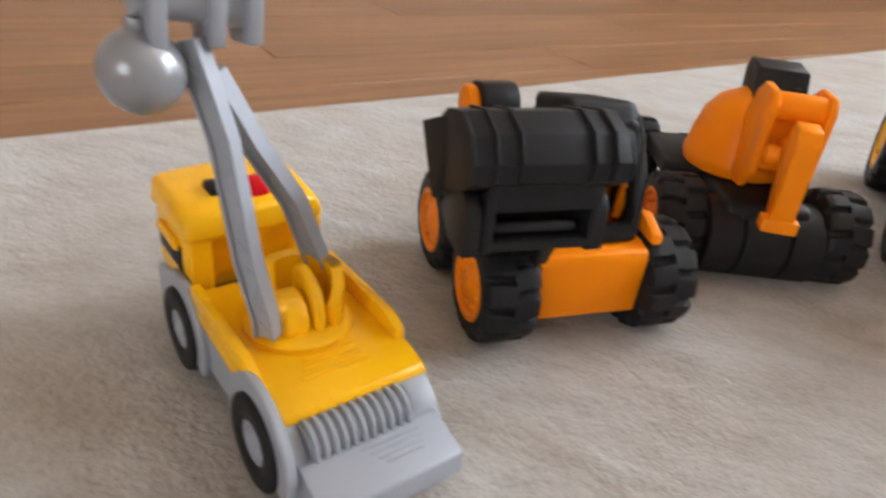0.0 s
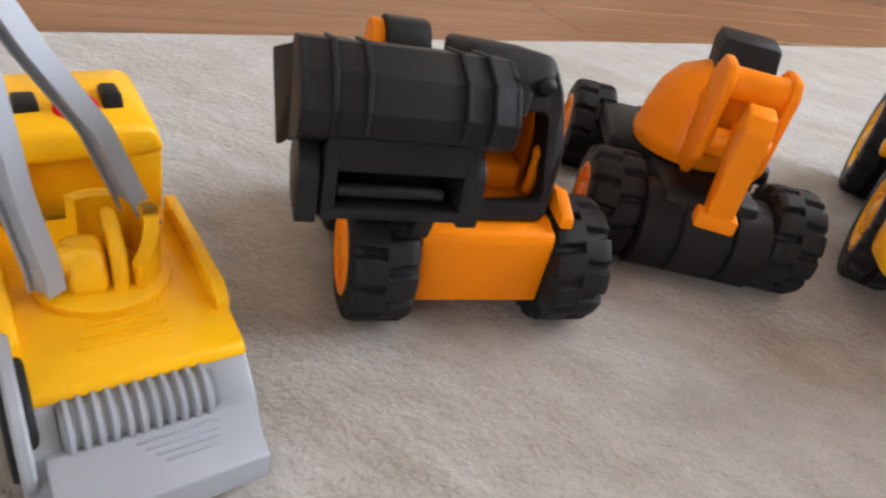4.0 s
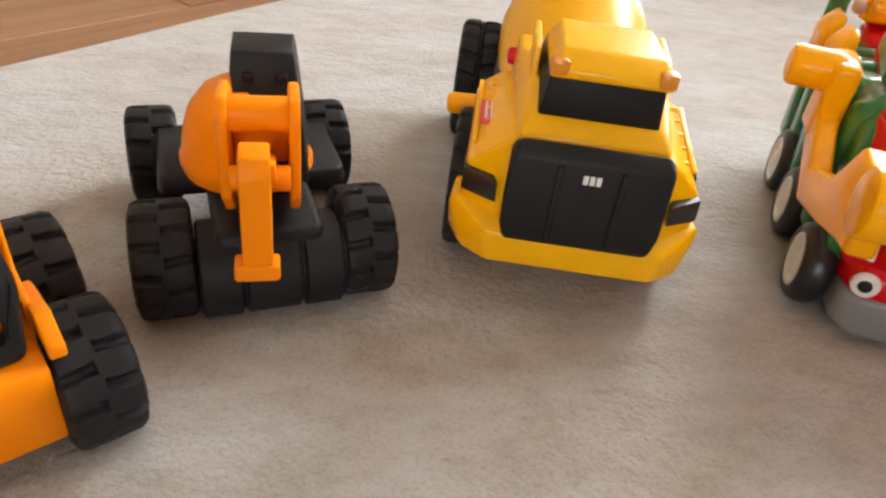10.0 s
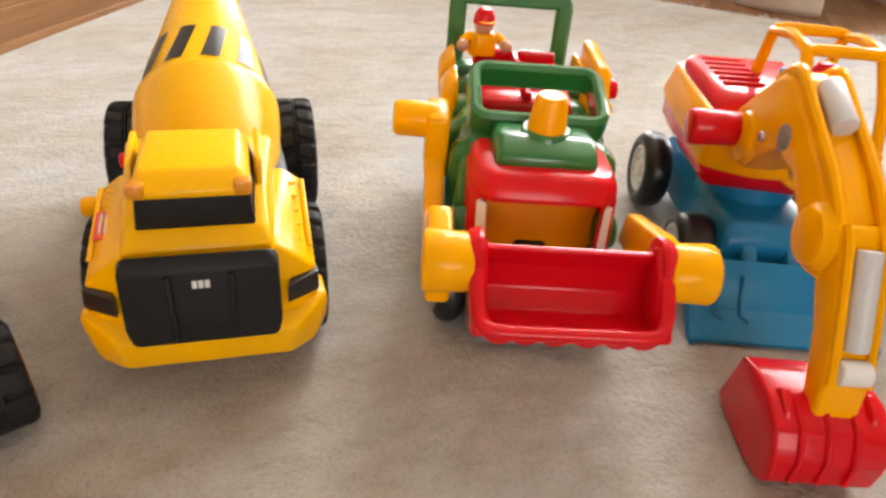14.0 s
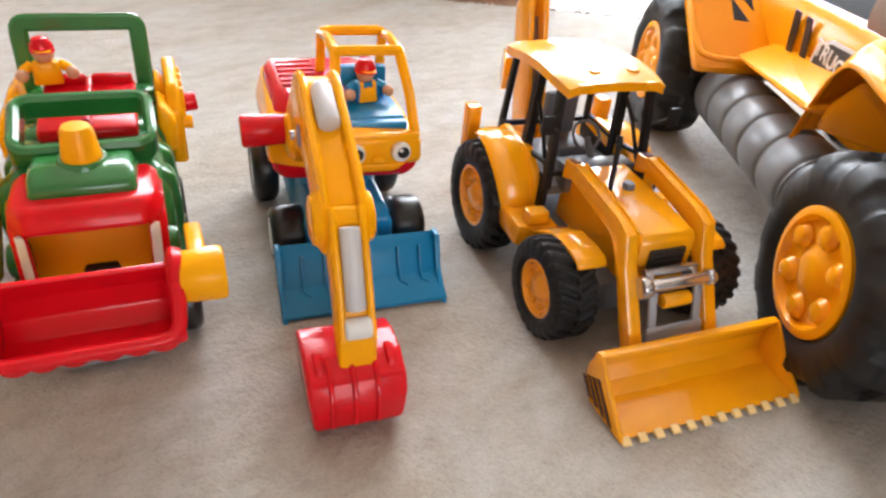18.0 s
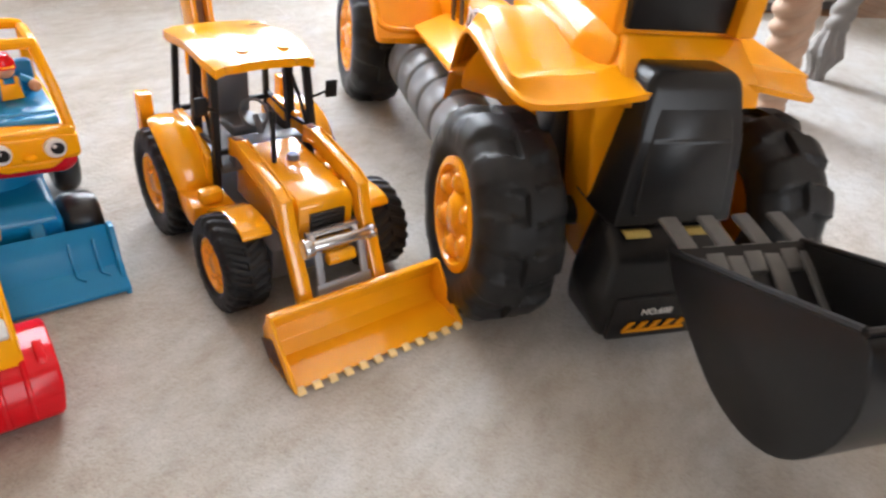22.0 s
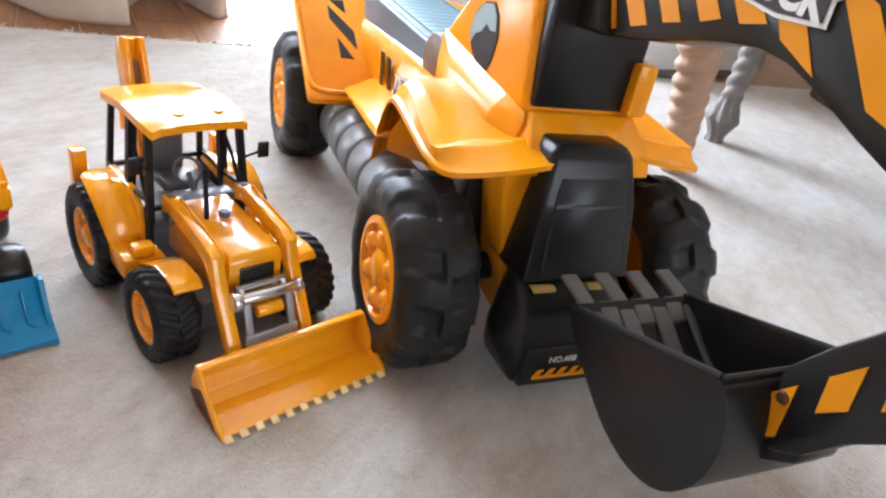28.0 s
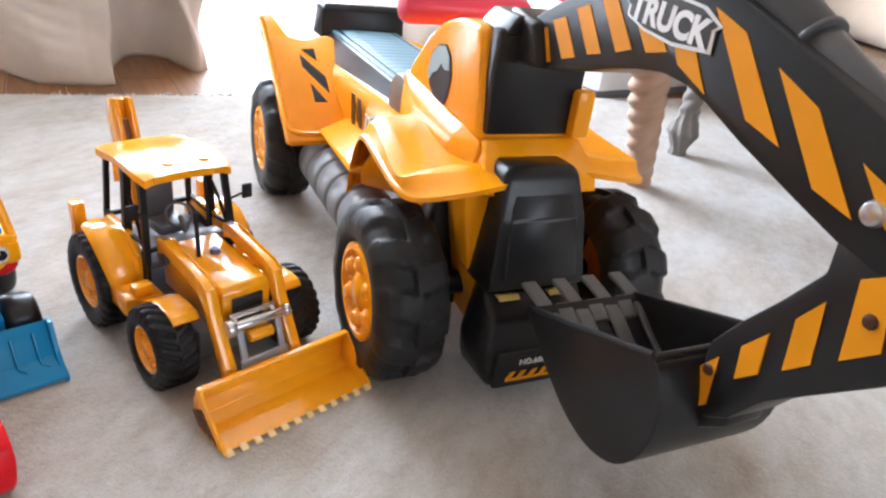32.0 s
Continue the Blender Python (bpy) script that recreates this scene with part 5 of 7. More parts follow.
    cyl(bm, (-0.05, 0.085, 0.141), (-0.089, 0.0845, 0.1405), 0.0125, 0.0135, 0.003)
    part("side_knob", bm, RED, t, "red round side knob")
    # bucket
    bm = B()
    prof = [(-0.06, 0.052), (-0.044, 0.004), (-0.058, 0.0), (-0.1, 0.0), (-0.117, 0.004), (-0.126, 0.016), (-0.126, 0.034), (-0.117, 0.049), (-0.1, 0.057), (-0.078, 0.057)]
    rows = [[(x * (1.0 if z > 0.02 else 0.9) - 0.036, y - 0.003, z) for y, z in prof] for x in (-0.034, 0.034)]
    hull(bm, [p for r in rows for p in r], 0.004, seg=3)
    dig = part("bucket", bm, RED, t, "red ribbed digger bucket standing on the rug")
    for x in (-0.055, -0.039, -0.023):
        part("rib", sweep(B(), [(x, -0.103, 0.0565), (x, -0.12, 0.0495), (x, -0.1298, 0.034), (x, -0.1298, 0.018)], rect_prof(0.0035, 0.004, 0.001), up=(0, -1, 0.5)), RED, dig)
    for s in (-0.061, -0.011):
        part("lug", prism(B(), [(-0.088, 0.05), (-0.1, 0.062), (-0.113, 0.056), (-0.118, 0.044)], s - 0.003, s + 0.003, 0.002), RED, dig)
    wide_tyre = mesh_of("wheel", tyre_bm(0.028, 0.034, 0.016, 0, 0.0, shoulder=0.24), ROUND_BLACK)
    wide_rim = mesh_of("rim", rim_bm(0.0178, -0.0168, 0.0022, 5, 0.34), WHITE)
    wheels(t, wide_tyre, wide_rim, [(s * 0.055 + 0.003, 0.1, 0.028) for s in (-1, 1)], "black rounded wheel", "white hub")
    wheels(t, REAR_TOY_TYRE, REAR_TOY_RIM, [(s * 0.064 + 0.003, 0.222, 0.037) for s in (-1, 1)], "black rounded wheel", "white hub")
    figure("toy_figure", base @ pose(0.0285, 0.148, 0.137, 0, 0, 12), BLUE, "small toy figure in blue with a yellow bib and red cap", AMBER)


face_digger()


# ---- backhoe loader ----
TRACTOR = mat("golden_yellow_plastic", (0.94, 0.4, 0.004), 0.16, spec=0.5, coat=0.4)
BAR_BROWN = mat("dark_brown_printed_bar", (0.07, 0.018, 0.008), 0.4)
TOOTH_PALE = mat("worn_pale_yellow_plastic", (0.9, 0.66, 0.3), 0.3)
SEAT_GREY = mat("dark_grey_plastic", (0.12, 0.125, 0.138), 0.42)


def backhoe():
    t = thing("toy_backhoe", pose(0.8697, 0.0153, 0, 0, 0, -27.5), "golden yellow toy backhoe loader with black cab pillars", "toy backhoe", "toy vehicles on the rug")
    # front bucket
    bm = B()
    prof = [(0.05, 0.045), (0.056, 0.03), (0.054, 0.012), (0.044, 0.003), (0.004, 0.0015), (0.002, 0.004), (0.04, 0.0065), (0.05, 0.014), (0.0515, 0.03), (0.0455, 0.044)]
    prism(bm, prof, -0.083, 0.085, 0.0006)
    for x in (-0.0835, 0.0855):
        prism(bm, [(0.05, 0.047), (0.057, 0.03), (0.055, 0.011), (0.044, 0.0015), (0.0, 0.0015), (0.002, 0.006), (0.034, 0.036), (0.044, 0.047)], x - 0.0016, x + 0.0016, 0.0008)
    prism(bm, [(0.0435, 0.0435), (0.0435, 0.0475), (0.051, 0.0475), (0.052, 0.0435)], -0.085, 0.087, 0.0008)
    bucket = part("front_bucket", bm, TRACTOR, t, "wide golden yellow front bucket")
    for k in range(12):
        x = -0.0795 + 0.0146 * k
        bm = B()
        hull(bm, [(x + dx, y, z) for dx in (-0.0036, 0.0036) for y, z in ((0.004, 0.0005), (0.004, 0.005), (-0.0028, 0.0008), (-0.002, 0.0026))], 0.0004)
        part("tooth", bm, TOOTH_PALE, bucket)
    for k in range(4):
        y, z, ln = 0.0125 + 0.0098 * k, 0.0045 + 0.0008 * k, 0.036 - 0.006 * k
        decal("hazard_bar", [(y, z), (y + 0.0042, z - 0.001), (y + 0.0042 + 0.73 * ln, z - 0.001 + 0.68 * ln), (y + 0.73 * ln, z + 0.68 * ln)], BAR_BROWN, bucket, -0.0853, 0.0006)
    # loader arms
    for x in (-0.042, 0.032):
        bm = B()
        prism(bm, [(0.2, 0.112), (0.2, 0.13), (0.184, 0.1312), (0.112, 0.1203), (0.098, 0.1145), (0.09, 0.09), (0.058, 0.034), (0.056, 0.02), (0.066, 0.02), (0.075, 0.036), (0.104, 0.09), (0.116, 0.105), (0.15, 0.1115), (0.184, 0.117)], x - 0.006, x + 0.006, 0.0012)
        arm = part("loader_arm", bm, TRACTOR, t)
        for e in (-0.0052, 0.0052):
            part("flange", sweep(B(), [(x + e, 0.184, 0.1317), (x + e, 0.112, 0.1208), (x + e, 0.099, 0.115)], rect_prof(0.0024, 0.003, 0.0007)), TRACTOR, arm)
        # no hole is cut: a solid brown plate gives the slot's inner shade
        part("slot", box(B(), (x, 0.192, 0.1307), (0.007, 0.008, 0.0024), 0.0004), mat("recess_brown", (0.2, 0.09, 0.04), 0.5), arm, "brown plate drawn as the dark inside of a square slot")
    bm = B()
    cyl(bm, (-0.03, 0.0785, 0.0775), (0.03, 0.0785, 0.0775), 0.0052, 0.0052, 0.001)
    cyl(bm, (-0.038, 0.0785, 0.0775), (-0.029, 0.0785, 0.0775), 0.0088, 0.0088, 0.0015)
    cyl(bm, (0.027, 0.0785, 0.0775), (0.033, 0.0785, 0.0775), 0.0066, 0.0066, 0.001)
    for x in (-0.026, 0.016):
        sweep(bm, [(x, 0.079, 0.079), (x, 0.087, 0.084)], rect_prof(0.005, 0.005, 0.001), up=(1, 0, 0))
    sweep(bm, [(-0.03, 0.0875, 0.0842), (0.02, 0.0875, 0.0842)], rect_prof(0.006, 0.006, 0.0015))
    tilt = part("tilt_linkage", bm, CHROME, t, "shiny silver tilt linkage")
    bm = B()
    hull(bm, [(x, y, z) for x in (-0.03, 0.024) for y, z in ((0.058, 0.024), (0.0655, 0.046), (0.069, 0.044), (0.065, 0.022))], 0.001)
    for x in (-0.0245, 0.0185):
        hull(bm, [(x + d, y, z) for d in (-0.0035, 0.0035) for y, z in ((0.0655, 0.044), (0.0755, 0.074), (0.079, 0.072), (0.069, 0.042))], 0.001)
    part("link_plate", bm, SILVER, tilt)
    part("ram", cyl(B(), (-0.016, 0.0745, 0.064), (0.01, 0.0745, 0.064), 0.0062, 0.0062, 0.001), TRACTOR, tilt)
    # bonnet
    bm = B()
    hull(bm, [(x, y, z) for x, y, z in ((-0.03, 0.1, 0.05), (0.022, 0.1, 0.05), (-0.031, 0.098, 0.104), (0.023, 0.098, 0.104), (-0.029, 0.103, 0.1105), (0.021, 0.103, 0.1105), (-0.034, 0.22, 0.05), (0.026, 0.22, 0.05), (-0.033, 0.22, 0.113), (0.025, 0.22, 0.113), (-0.029, 0.215, 0.1165), (0.021, 0.215, 0.1165))], 0.002)
    part("bonnet", bm, TRACTOR, t, "golden yellow bonnet")
    bm = B()
    box(bm, (-0.004, 0.0965, 0.085), (0.034, 0.003, 0.026), 0.001)
    for k in range(5):
        box(bm, (-0.004, 0.095, 0.075 + 0.005 * k), (0.032, 0.002, 0.0012), 0)
    part("radiator_grille", bm, STRIPE_BLACK, t, "black radiator grille")
    bm = B()
    lathe(bm, [(0, 0.108), (0.0055, 0.108), (0.0055, 0.117), (0.0045, 0.119), (0, 0.119)], pose(0.0, 0.168, 0), 16)
    part("filler_cap", bm, SEAT_GREY, t)
    bm = B()
    cyl(bm, (-0.018, 0.168, 0.108), (-0.018, 0.172, 0.155), 0.0024, 0.0022, 0.0005, seg=12)
    cyl(bm, (-0.018, 0.171, 0.15), (-0.016, 0.176, 0.16), 0.003, 0.003, 0.0005, seg=12)
    part("exhaust", bm, BLACK, t, "thin black exhaust pipe")
    bm = B()
    hull(bm, [(x, y, z) for x in (-0.05, 0.045) for y, z in ((0.11, 0.03), (0.11, 0.06), (0.3, 0.03), (0.3, 0.065))], 0.003)
    cyl(bm, (-0.07, 0.137, 0.042), (0.07, 0.137, 0.042), 0.01)
    cyl(bm, (-0.07, 0.281, 0.05), (0.07, 0.281, 0.05), 0.012)
    part("chassis", bm, SEAT_GREY, t)
    # side platforms and mudguards
    for s in (-1, 1):
        cx = -0.004
        bm = B()
        hull(bm, [(cx + s * x, y, z) for x, y, z in ((0.045, 0.185, 0.05), (0.086, 0.19, 0.052), (0.045, 0.185, 0.07), (0.084, 0.19, 0.072), (0.045, 0.232, 0.05), (0.084, 0.232, 0.052), (0.045, 0.232, 0.07), (0.084, 0.232, 0.072))], 0.0025)
        box(bm, (cx + s * 0.065, 0.196, 0.078), (0.02, 0.014, 0.012), 0.002)
        part("step_box", bm, TRACTOR, t)
        bm = B()
        pts = [(0.108, 0.083), (0.113, 0.087), (0.125, 0.089), (0.15, 0.088), (0.168, 0.08), (0.186, 0.07)]
        prism(bm, pts + [(y, z - 0.0035) for y, z in reversed(pts)], cx + s * 0.046, cx + s * 0.073, 0.0012)
        part("front_mudguard", bm, TRACTOR, t)
        bm = B()
        rows = []
        for k in range(19):
            v = k / 18
            ang = math.radians(178 - 122 * v)
            half = 0.0205 * (0.34 + 0.66 * math.sin(math.pi * (0.12 + 0.8 * v)) ** 0.8)
            row = []
            for u in (-1, -0.9, -0.6, -0.3, 0, 0.3, 0.6, 0.9, 1):
                r = 0.058 + 0.009 * (1 - u * u) ** 0.5 * (0.5 + 0.5 * math.sin(math.pi * v))
                row.append((cx + s * (0.068 + half * u), 0.284 + r * math.cos(ang), 0.055 + r * math.sin(ang)))
            rows.append(row)
        sheet(bm, rows, 0.003)
        prism(bm, [(0.225, 0.06), (0.225, 0.1), (0.25, 0.118), (0.3, 0.12), (0.33, 0.1), (0.33, 0.06)], cx + s * 0.048, cx + s * 0.056, 0.002)
        part("rear_mudguard", bm, TRACTOR, t)
    # cab
    rz = 0.186
    cx = -0.004
    bm = B()
    for s in (-1, 1):
        for y0, y1, r in ((0.212, 0.224, 0.0034), (0.262, 0.262, 0.0042), (0.318, 0.312, 0.0028)):
            sweep(bm, [(cx + s * 0.05, y0, 0.095), (cx + s * 0.0455, y1, rz)], rect_prof(2 * r, 2.2 * r, 0.0006), up=(0, 1, 0))
        sweep(bm, [(cx + s * 0.05, 0.212, 0.118), (cx + s * 0.05, 0.262, 0.112), (cx + s * 0.05, 0.318, 0.118)], rect_prof(0.004, 0.005, 0.0006), up=(1, 0, 0))
        prism(bm, [(0.212, 0.07), (0.212, 0.104), (0.262, 0.1), (0.318, 0.108), (0.318, 0.07)], cx + s * 0.0505, cx + s * 0.047, 0.0006)
        sweep(bm, [(cx + s * 0.0495, 0.214, 0.1), (cx + s * 0.048, 0.24, 0.142), (cx + s * 0.047, 0.256, 0.16)], rect_prof(0.003, 0.0036, 0.0006), up=(1, 0, 0))
        sweep(bm, [(cx + s * 0.0455, 0.222, rz), (cx + s * 0.0455, 0.315, rz)], rect_prof(0.005, 0.005, 0.0006), up=(1, 0, 0))
    for y, z in ((0.212, 0.11), (0.223, rz), (0.312, rz), (0.318, 0.112)):
        sweep(bm, [(cx - 0.049, y, z), (cx + 0.049, y, z)], rect_prof(0.005, 0.005, 0.0006), up=(0, 1, 0))
    cabf = part("cab_frame", bm, BLACK, t, "thin black cab pillars")
    bm = B()
    n = 10
    rows_r = []
    for i in range(n + 1):
        y = 0.209 + 0.116 * i / n
        z = rz + 0.004 + 0.008 * math.sin(math.pi * min(1, (i + 0.8) / n) * 0.9)
        hw = 0.0515 - 0.004 * max(0, 1 - i / 2)
        rows_r.append([(cx - hw, y, z - 0.003), (cx - hw * 0.8, y, z), (cx, y, z + 0.0015), (cx + hw * 0.8, y, z), (cx + hw, y, z - 0.003)])
    for a in rows_r:
        a += [(x, y, z - 0.008) for x, y, z in reversed(a)]
    vv = [[bm.verts.new(p) for p in a] for a in rows_r]
    for a, b in zip(vv, vv[1:]):
        for j in range(10):
            bm.faces.new((a[j], a[(j + 1) % 10], b[(j + 1) % 10], b[j]))
    bm.faces.new(vv[0]), bm.faces.new(vv[-1][::-1])
    bmesh.ops.bevel(bm, geom=[e for e in bm.edges if e.calc_length() > 0 and len(e.link_faces) == 2 and e.calc_face_angle(0) > 0.9], offset=0.0018, segments=2, affect="EDGES", clamp_overlap=True)
    roof = part("cab_roof", bm, TRACTOR, t, "golden yellow cab roof", 50)
    for x, y in ((-0.018, 0.23), (0.022, 0.23), (-0.036, 0.2095), (0.031, 0.2095)):
        bm = B()
        if y > 0.22:
            cyl(bm, (x, y, rz + 0.005), (x, y, rz + 0.0115), 0.0065, 0.006, 0.001, seg=18)
        else:
            box(bm, (x, y, rz + 0.003), (0.014, 0.004, 0.007), 0.001)
        part("roof_detail", bm, TRACTOR, roof)
    bm = B()
    box(bm, (cx, 0.265, 0.09), (0.09, 0.1, 0.01), 0.002)
    box(bm, (cx, 0.215, 0.104), (0.07, 0.02, 0.026), 0.003)
    box(bm, (cx, 0.27, 0.108), (0.036, 0.036, 0.012), 0.004)
    box(bm, (cx, 0.293, 0.132), (0.036, 0.01, 0.044), 0.004)
    cyl(bm, (cx, 0.222, 0.112), (cx, 0.238, 0.13), 0.003)
    tube(bm, [(cx + 0.014 * math.cos(a), 0.24 + 0.008 * math.sin(a), 0.131 + 0.011 * math.sin(a)) for a in [2 * math.pi * k / 16 for k in range(16)]], 0.0016, closed=True, k=8)
    part("cab_interior", bm, SEAT_GREY, t, "dark grey seat, dash and wheel")
    for s in (-1, 1):
        bm = B()
        tube(bm, [(cx + s * 0.048, 0.214, 0.15), (cx + s * 0.06, 0.206, 0.158)], 0.0014, k=8)
        box(bm, (cx + s * 0.064, 0.205, 0.16), (0.012, 0.004, 0.017), 0.0015)
        part("mirror", bm, BLACK, cabf, "small square wing mirror")
    # backhoe at the rear
    bm = B()
    hull(bm, [(x, y, z) for x in (-0.08, 0.074) for y, z in ((0.325, 0.04), (0.34, 0.04), (0.325, 0.07), (0.34, 0.07))], 0.002)
    for x in (-0.079, 0.073):
        box(bm, (x, 0.333, 0.085), (0.014, 0.016, 0.085), 0.002)
    part("stabiliser_frame", bm, TRACTOR, t, "rear frame with stabiliser legs")
    bm = B()
    for x in (-0.008, 0.009):
        prism(bm, [(0.345, 0.06), (0.368, 0.06), (0.404, 0.2), (0.398, 0.223), (0.38, 0.226), (0.372, 0.205), (0.34, 0.09)], x - 0.003, x + 0.003, 0.001)
    part("rear_boom", bm, TRACTOR, t, "raised golden rear boom")
    bm = B()
    prism(bm, [(0.352, 0.07), (0.372, 0.1), (0.39, 0.19), (0.382, 0.2), (0.36, 0.12)], -0.005, 0.006, 0.001)
    part("boom_core", bm, mat("recess_brown", (0.2, 0.09, 0.04), 0.5), t)
    bm = B()
    slew = Matrix(((1, 0.42, 0, -0.42 * 0.39), (0, 1, 0, 0), (0, 0, 1, 0), (0, 0, 0, 1)))  # swung to one side
    prism(bm, [(0.385, 0.224), (0.41, 0.22), (0.43, 0.206), (0.462, 0.148), (0.45, 0.138), (0.412, 0.186), (0.392, 0.2)], -0.0045, 0.0055, 0.0012, slew)
    part("rear_stick", bm, TRACTOR, t)
    bm = B()
    shell = [(0.43, 0.14), (0.426, 0.12), (0.436, 0.1), (0.458, 0.093), (0.478, 0.102), (0.482, 0.12)]
    prism(bm, shell + [(y + (0.455 - y) * 0.12, z + (0.123 - z) * 0.12) for y, z in reversed(shell)], -0.016, 0.018, 0.0006, slew)
    for x in (-0.0165, 0.0185):
        prism(bm, shell + [(0.47, 0.138)], x - 0.0012, x + 0.0012, 0.0005, slew)
    part("rear_bucket", bm, TRACTOR, t, "small golden yellow rear bucket")
    part("link_rod", cyl(B(), slew @ Vector((0.001, 0.418, 0.205)), slew @ Vector((0.001, 0.455, 0.145)), 0.0028, 0.0028, 0.0006, seg=10), CHROME, t)
    tyre = mesh_of("wheel", tyre_bm(0.0435, 0.04, 0.024, 22, 0.0013, 0.49, 0.55, skew=0.9), TYRE)
    rim = mesh_of("rim", rim_bm(0.0265, -0.0175, 0.006, 8, 0.3), TRACTOR)
    wheels(t, tyre, rim, [(cx + s * 0.072, 0.137, 0.0435) for s in (-1, 1)], "black ribbed tractor tyre", "golden yellow hub")
    tyre = mesh_of("wheel", tyre_bm(0.0535, 0.036, 0.029, 24, 0.0014, 0.49, 0.55, skew=0.9), TYRE)
    rim = mesh_of("rim", rim_bm(0.032, -0.0155, 0.007, 8, 0.3), TRACTOR)
    wheels(t, tyre, rim, [(cx + s * 0.075, 0.281, 0.0535) for s in (-1, 1)], "black ribbed tractor tyre", "golden yellow hub")


backhoe()


# ---- ride-on digger ----
RIDE = mat("bright_orange_yellow_plastic", (0.96, 0.37, 0.003), 0.2, spec=0.34)
RIDE_BLACK = mat("satin_black_plastic", (0.0125, 0.0125, 0.0135), 0.31, bump=0.08, spec=0.34)
BIG_TYRE = mat("black_blow_moulded_tyre", (0.016, 0.016, 0.017), 0.45, bump=0.15, spec=0.3)
STICKER_YELLOW = mat("yellow_sticker", (0.7, 0.27, 0.005), 0.38, spec=0.2)
STICKER_PALE = mat("faded_yellow_sticker", (0.5, 0.38, 0.1), 0.45)
TUBE_GREY = mat("dark_grey_tube_plastic", (0.06, 0.062, 0.066), 0.3)
TANK_GREY = mat("mid_grey_tank_plastic", (0.17, 0.175, 0.185), 0.36, spec=0.4)
STEEL = mat("worn_grey_teeth", (0.12, 0.12, 0.12), 0.35, vary=0.2, scale=90)
SEAT_BLACK = mat("glossy_black_seat_plastic", (0.01, 0.012, 0.014), 0.34, spec=0.25)
# black pad; the sky's reflection is put into its blue-grey base colour
PAD_SHEEN = mat("sky_sheen_pad", (0.13, 0.25, 0.32), 0.42, spec=0.3)
PINK = mat("pink_red_plastic", (0.75, 0.06, 0.12), 0.3)
PALE_BLUE = mat("pale_blue_print", (0.35, 0.5, 0.55), 0.25)


def smooth_path2(pts, n=5):
    return [(p.x, p.y) for p in smooth_path([(u, v, 0) for u, v in pts], n)]


